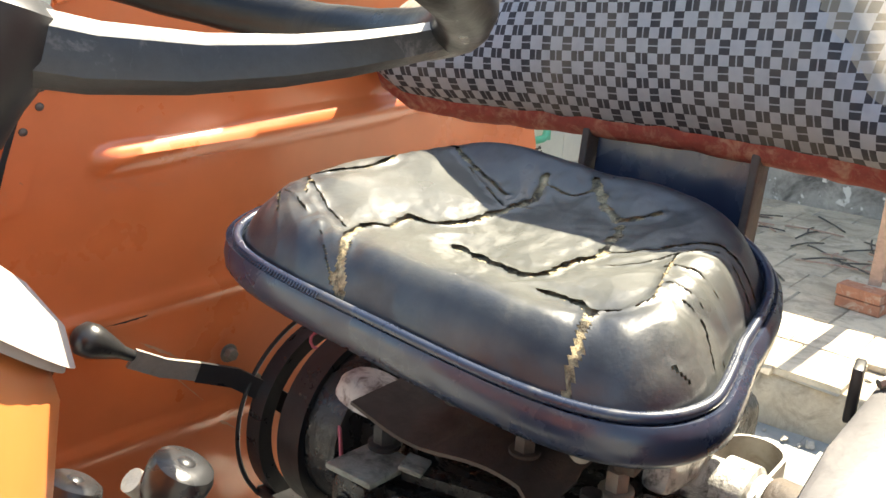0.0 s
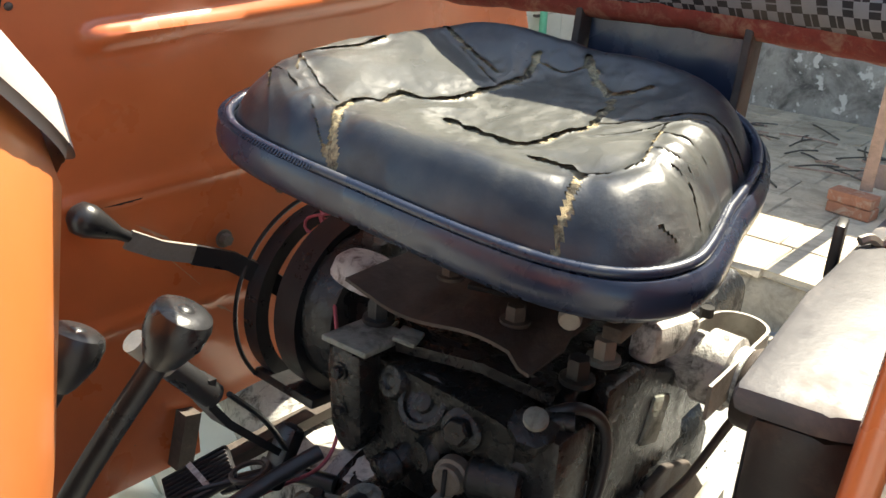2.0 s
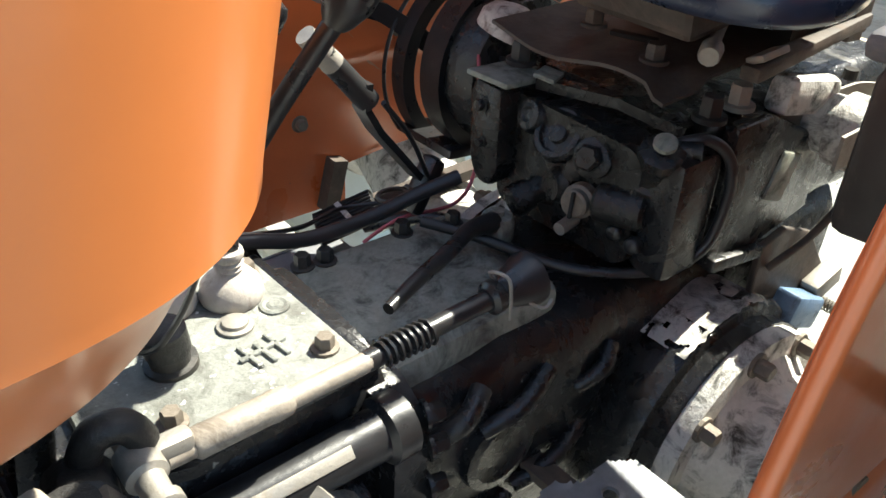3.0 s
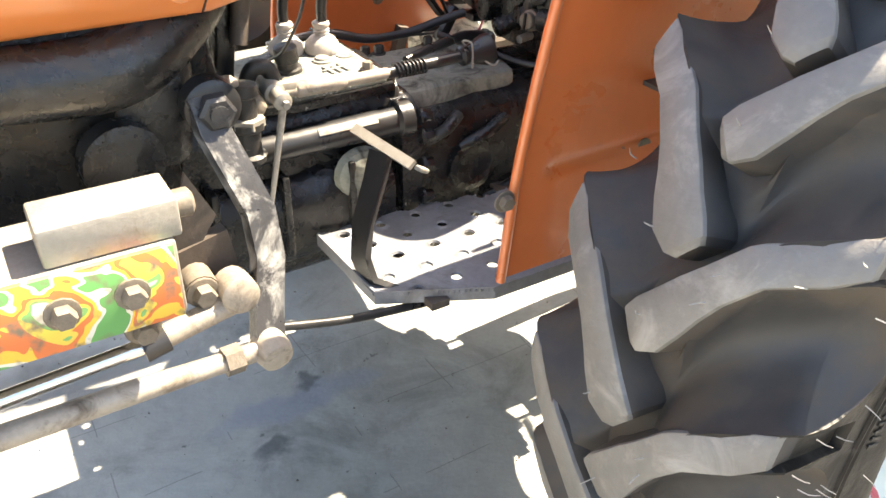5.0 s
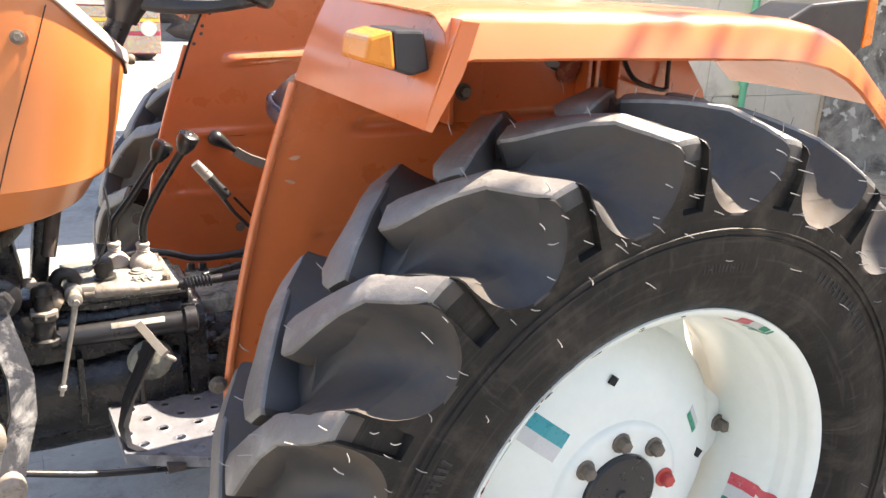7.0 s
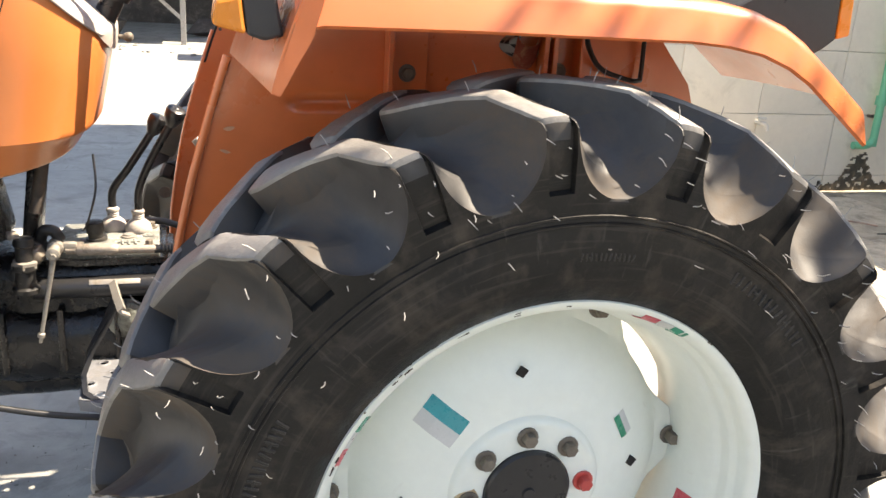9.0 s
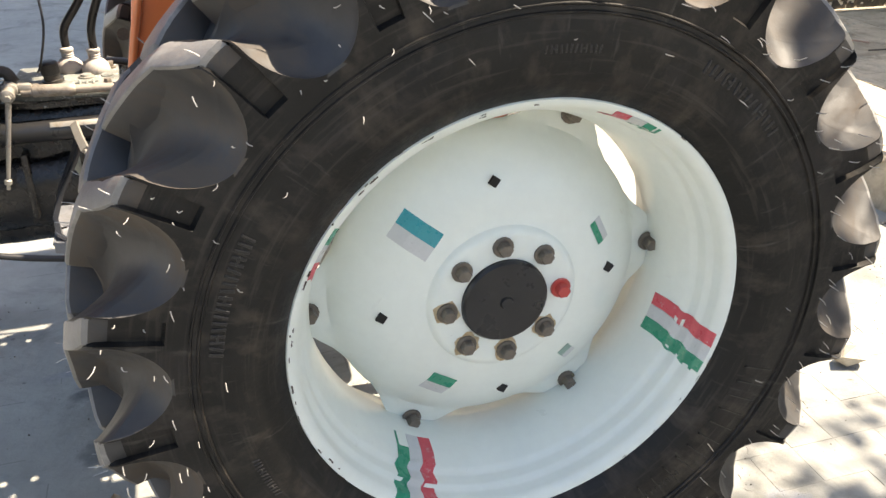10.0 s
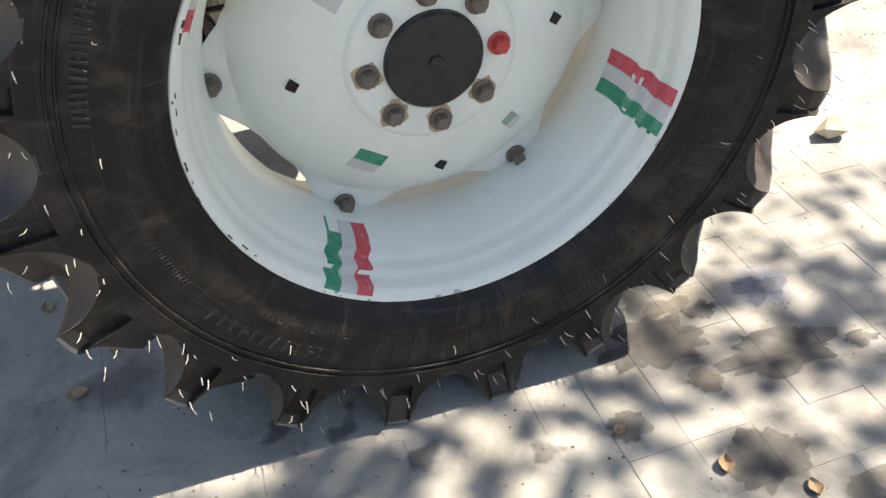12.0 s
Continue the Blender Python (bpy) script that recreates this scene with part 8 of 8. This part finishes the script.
for x, y in ((-0.62, 13.72), (-2.3, 13.72), (-0.62, 14.3), (-2.3, 14.3)):
    bm = B()
    box(bm, (x, y, 0.41), (0.09, 0.09, 0.82), bevel=0.006)
    part("leg", bm, GREYW, bench)
bm = B()
box(bm, (-0.85, 13.70, 0.62), (0.62, 0.04, 0.06), (0, 42, 0), 0.004)
part("brace", bm, GREYW, bench)
shed = thing("shed", (-1, 18, 0), "dark open shed with posts and a flat roof", "shed")
bm = B()
box(bm, (-1.5, 18.8, 1.6), (13, 0.2, 3.2))
part("back_wall", bm, SHADEW, shed)
bm = B()
box(bm, (-1.5, 16.6, 3.25), (13.4, 4.8, 0.14), bevel=0.02)
part("roof", bm, SHADEW, shed)
for x in (-7.5, -4.5, 1.6, 4.6):
    bm = B()
    box(bm, (x, 14.6, 1.6), (0.12, 0.12, 3.2), bevel=0.01)
    part("post", bm, GREYW, shed)
for x, y, s in ((-1.9, 14.9, 0.5), (-0.2, 15.4, 0.6), (0.9, 15.0, 0.4), (-3.2, 15.2, 0.7), (2.2, 14.6, 0.5)):
    bm = B()
    rock(bm, (x, y, 0.0), (s * 1.4, s, s * 0.8), int(x * 10) + 50)
    solid("scrap_heap", bm, SHADEW, "dark heap of scrap under the shed", "scrap", "scrap under the shed")
bm = B()
box(bm, (0.02, 13.3, 0.10), (0.22, 0.18, 0.20), (0, 0, 15), 0.02)
solid("plastic_tub", bm, mat("pale_blue_plastic", (0.35, 0.55, 0.66), 0.4, vary=0.1, bump=0), "small pale blue plastic tub on the ground", "tub")
for k in range(26):
    x, y = rnd.uniform(-2.6, 1.2), 12.6 + rnd.gauss(0, 0.5)
    s = rnd.uniform(0.04, 0.16)
    bm = B()
    rock(bm, (x, y, 0.0), (s, s, s * 0.35), 300 + k)
    solid("clod", bm, GREYST, "clod of earth and litter on the far yard floor", "clod", "litter in the far yard")

# ---- the tree whose leaves shade the yard ----
BARK = mat("grey_brown_bark", (0.16, 0.12, 0.09), 0.9, vary=0.3, scale=12, bump=1.0, bump_scale=40)
GREENL = mat("green_leaf", (0.06, 0.11, 0.03), 0.5, vary=0.35, scale=2, bump=0)
tree = thing("tree", (6.8, -3.6, 0), "leafy tree with spreading limbs over the yard", "tree")
bm = B()
tube(bm, [(6.8, -3.6, 0.0), (6.75, -3.55, 1.2), (6.5, -3.4, 2.4), (6.0, -3.2, 3.5)], [0.24, 0.20, 0.16, 0.11], 12)
part("trunk", bm, BARK, tree, "", 60)
rnd = random.Random(77)
for k in range(11):
    e = Vector((rnd.uniform(1.8, 5.4), rnd.uniform(-3.4, -1.3), rnd.uniform(3.8, 4.3)))
    st = Vector((6.3, -3.3, 2.7 + 0.06 * k))
    mid = st.lerp(e, 0.5) + Vector((0, 0, 0.4))
    bm = B()
    tube(bm, [st, mid, e], [0.06, 0.035, 0.010], 7)
    part("limb", bm, BARK, tree, "", 60)
bm = B()
for k in range(36000):
    z = rnd.uniform(3.7, 4.3)
    gx, gy = rnd.uniform(-2.0, 3.2), rnd.uniform(-3.4, -0.5)
    # an uneven outline, small gaps all through, thin at the edge
    edge = ((gx - 0.6) / 2.6) ** 2 + ((gy + 2.15) / 1.45) ** 2 + 0.25 * noise.noise((gx * 1.6, gy * 1.6, 2.0))
    gap = noise.noise((gx * 15.5, gy * 15.5, 4.0)) + 0.20 * noise.noise((gx * 3.0, gy * 3.0, 9.0))
    if gap > 0.07 or (edge > 0.95 and rnd.random() > 0.22) or edge > 1.5:
        continue
    x, y = gx + 0.71 * z, gy - 0.012 * z
    d = Vector((rnd.gauss(0, 1), rnd.gauss(0, 1), rnd.gauss(0, 0.3))).normalized()
    n = Vector((rnd.gauss(0, 0.4), rnd.gauss(0, 0.4), 1)).normalized()
    s = d.cross(n).normalized()
    l, w = rnd.uniform(0.045, 0.07), rnd.uniform(0.015, 0.023)
    c = Vector((x, y, z)) - d * l * 0.5
    add(bm, [c, c + d * l * 0.5 + s * w, c + d * l, c + d * l * 0.5 - s * w], [(0, 1, 2, 3)])
part("crown", bm, GREENL, tree, "many small green leaves in clumps", kind="stuff")

# ---- oil that has soaked into the yard floor ----
def stain_paint(name, col, alpha):
    m = mat(name, col, 0.75, vary=0.3, scale=9, bump=0.3, bump_scale=90)
    N, L = m.node_tree.nodes, m.node_tree.links
    tc = N.new("ShaderNodeTexCoord")
    tx = N.new("ShaderNodeTexNoise")
    tx.inputs["Scale"].default_value, tx.inputs["Detail"].default_value = 26.0, 6.0
    L.new(tc.outputs["Object"], tx.inputs["Vector"])
    mr = N.new("ShaderNodeMapRange")
    mr.inputs["From Min"].default_value, mr.inputs["From Max"].default_value = 0.36, 0.58
    mr.inputs["To Min"].default_value, mr.inputs["To Max"].default_value = alpha * 0.55, alpha
    L.new(tx.outputs["Fac"], mr.inputs["Value"])
    L.new(mr.outputs[0], N["Principled BSDF"].inputs["Alpha"])
    return m


OILY = stain_paint("soaked_oil", (0.055, 0.054, 0.054), 0.52)
SLATEY = stain_paint("slate_cement_patch", (0.15, 0.165, 0.21), 0.85)
DAMP = stain_paint("brown_damp", (0.12, 0.105, 0.08), 0.5)
for i, (x, y, rx, ry, m) in enumerate(((0.40, -0.855, 0.115, 0.062, OILY), (0.62, -0.955, 0.115, 0.05, OILY), (0.44, -1.16, 0.075, 0.06, OILY), (0.68, -0.795, 0.062, 0.035, SLATEY), (0.78, -0.985, 0.03, 0.02, OILY),
                                       (0.53, -0.81, 0.035, 0.022, OILY), (0.47, -0.775, 0.05, 0.025, DAMP), (0.44, -0.97, 0.035, 0.03, DAMP), (0.25, -1.02, 0.04, 0.03, DAMP), (0.62, -1.30, 0.13, 0.06, DAMP))):
    bm = B()
    ring = []
    for k in range(72):
        a = 6.283185 * k / 72
        r = 1.0 + 0.55 * noise.noise((math.cos(a) * 1.3 + 7 * i, math.sin(a) * 1.3, 1.0)) + 0.30 * noise.noise((math.cos(a) * 4 + 7 * i, math.sin(a) * 4, 5.0)) + 0.12 * noise.noise((math.cos(a) * 11, math.sin(a) * 11 + i, 8.0))
        ring.append(bm.verts.new((x + rx * r * math.cos(a), y + ry * r * math.sin(a), 0.0034 + 0.0001 * i)))
    bm.faces.new(ring)
    part("stain", bm, m, ground, "dark stain soaked into the floor")

# ---- cement tiles of the yard floor, where the joints show ----
rnd = random.Random(3)
bmt = B()
box(bmt, (0, 0, 0), (0.1211, 0.1161, 0.008), bevel=0.0006, seg=1)
me = bpy.data.meshes.new("floor_tile")
bmt.to_mesh(me)
bmt.free()
me.materials.append(PAVER)
for i in range(13):
    for j in range(9):
        ob = new("floor_tile", me)
        ob.location = (0.275 + 0.1215 * i + rnd.uniform(-0.0008, 0.0008), -1.375 + 0.1165 * j + rnd.uniform(-0.0008, 0.0008), rnd.uniform(-0.0030, -0.0020))
        ob.rotation_euler = (radians(rnd.uniform(-0.25, 0.25)), radians(rnd.uniform(-0.25, 0.25)), radians(rnd.uniform(-0.2, 0.2)))
        ob.parent = ground
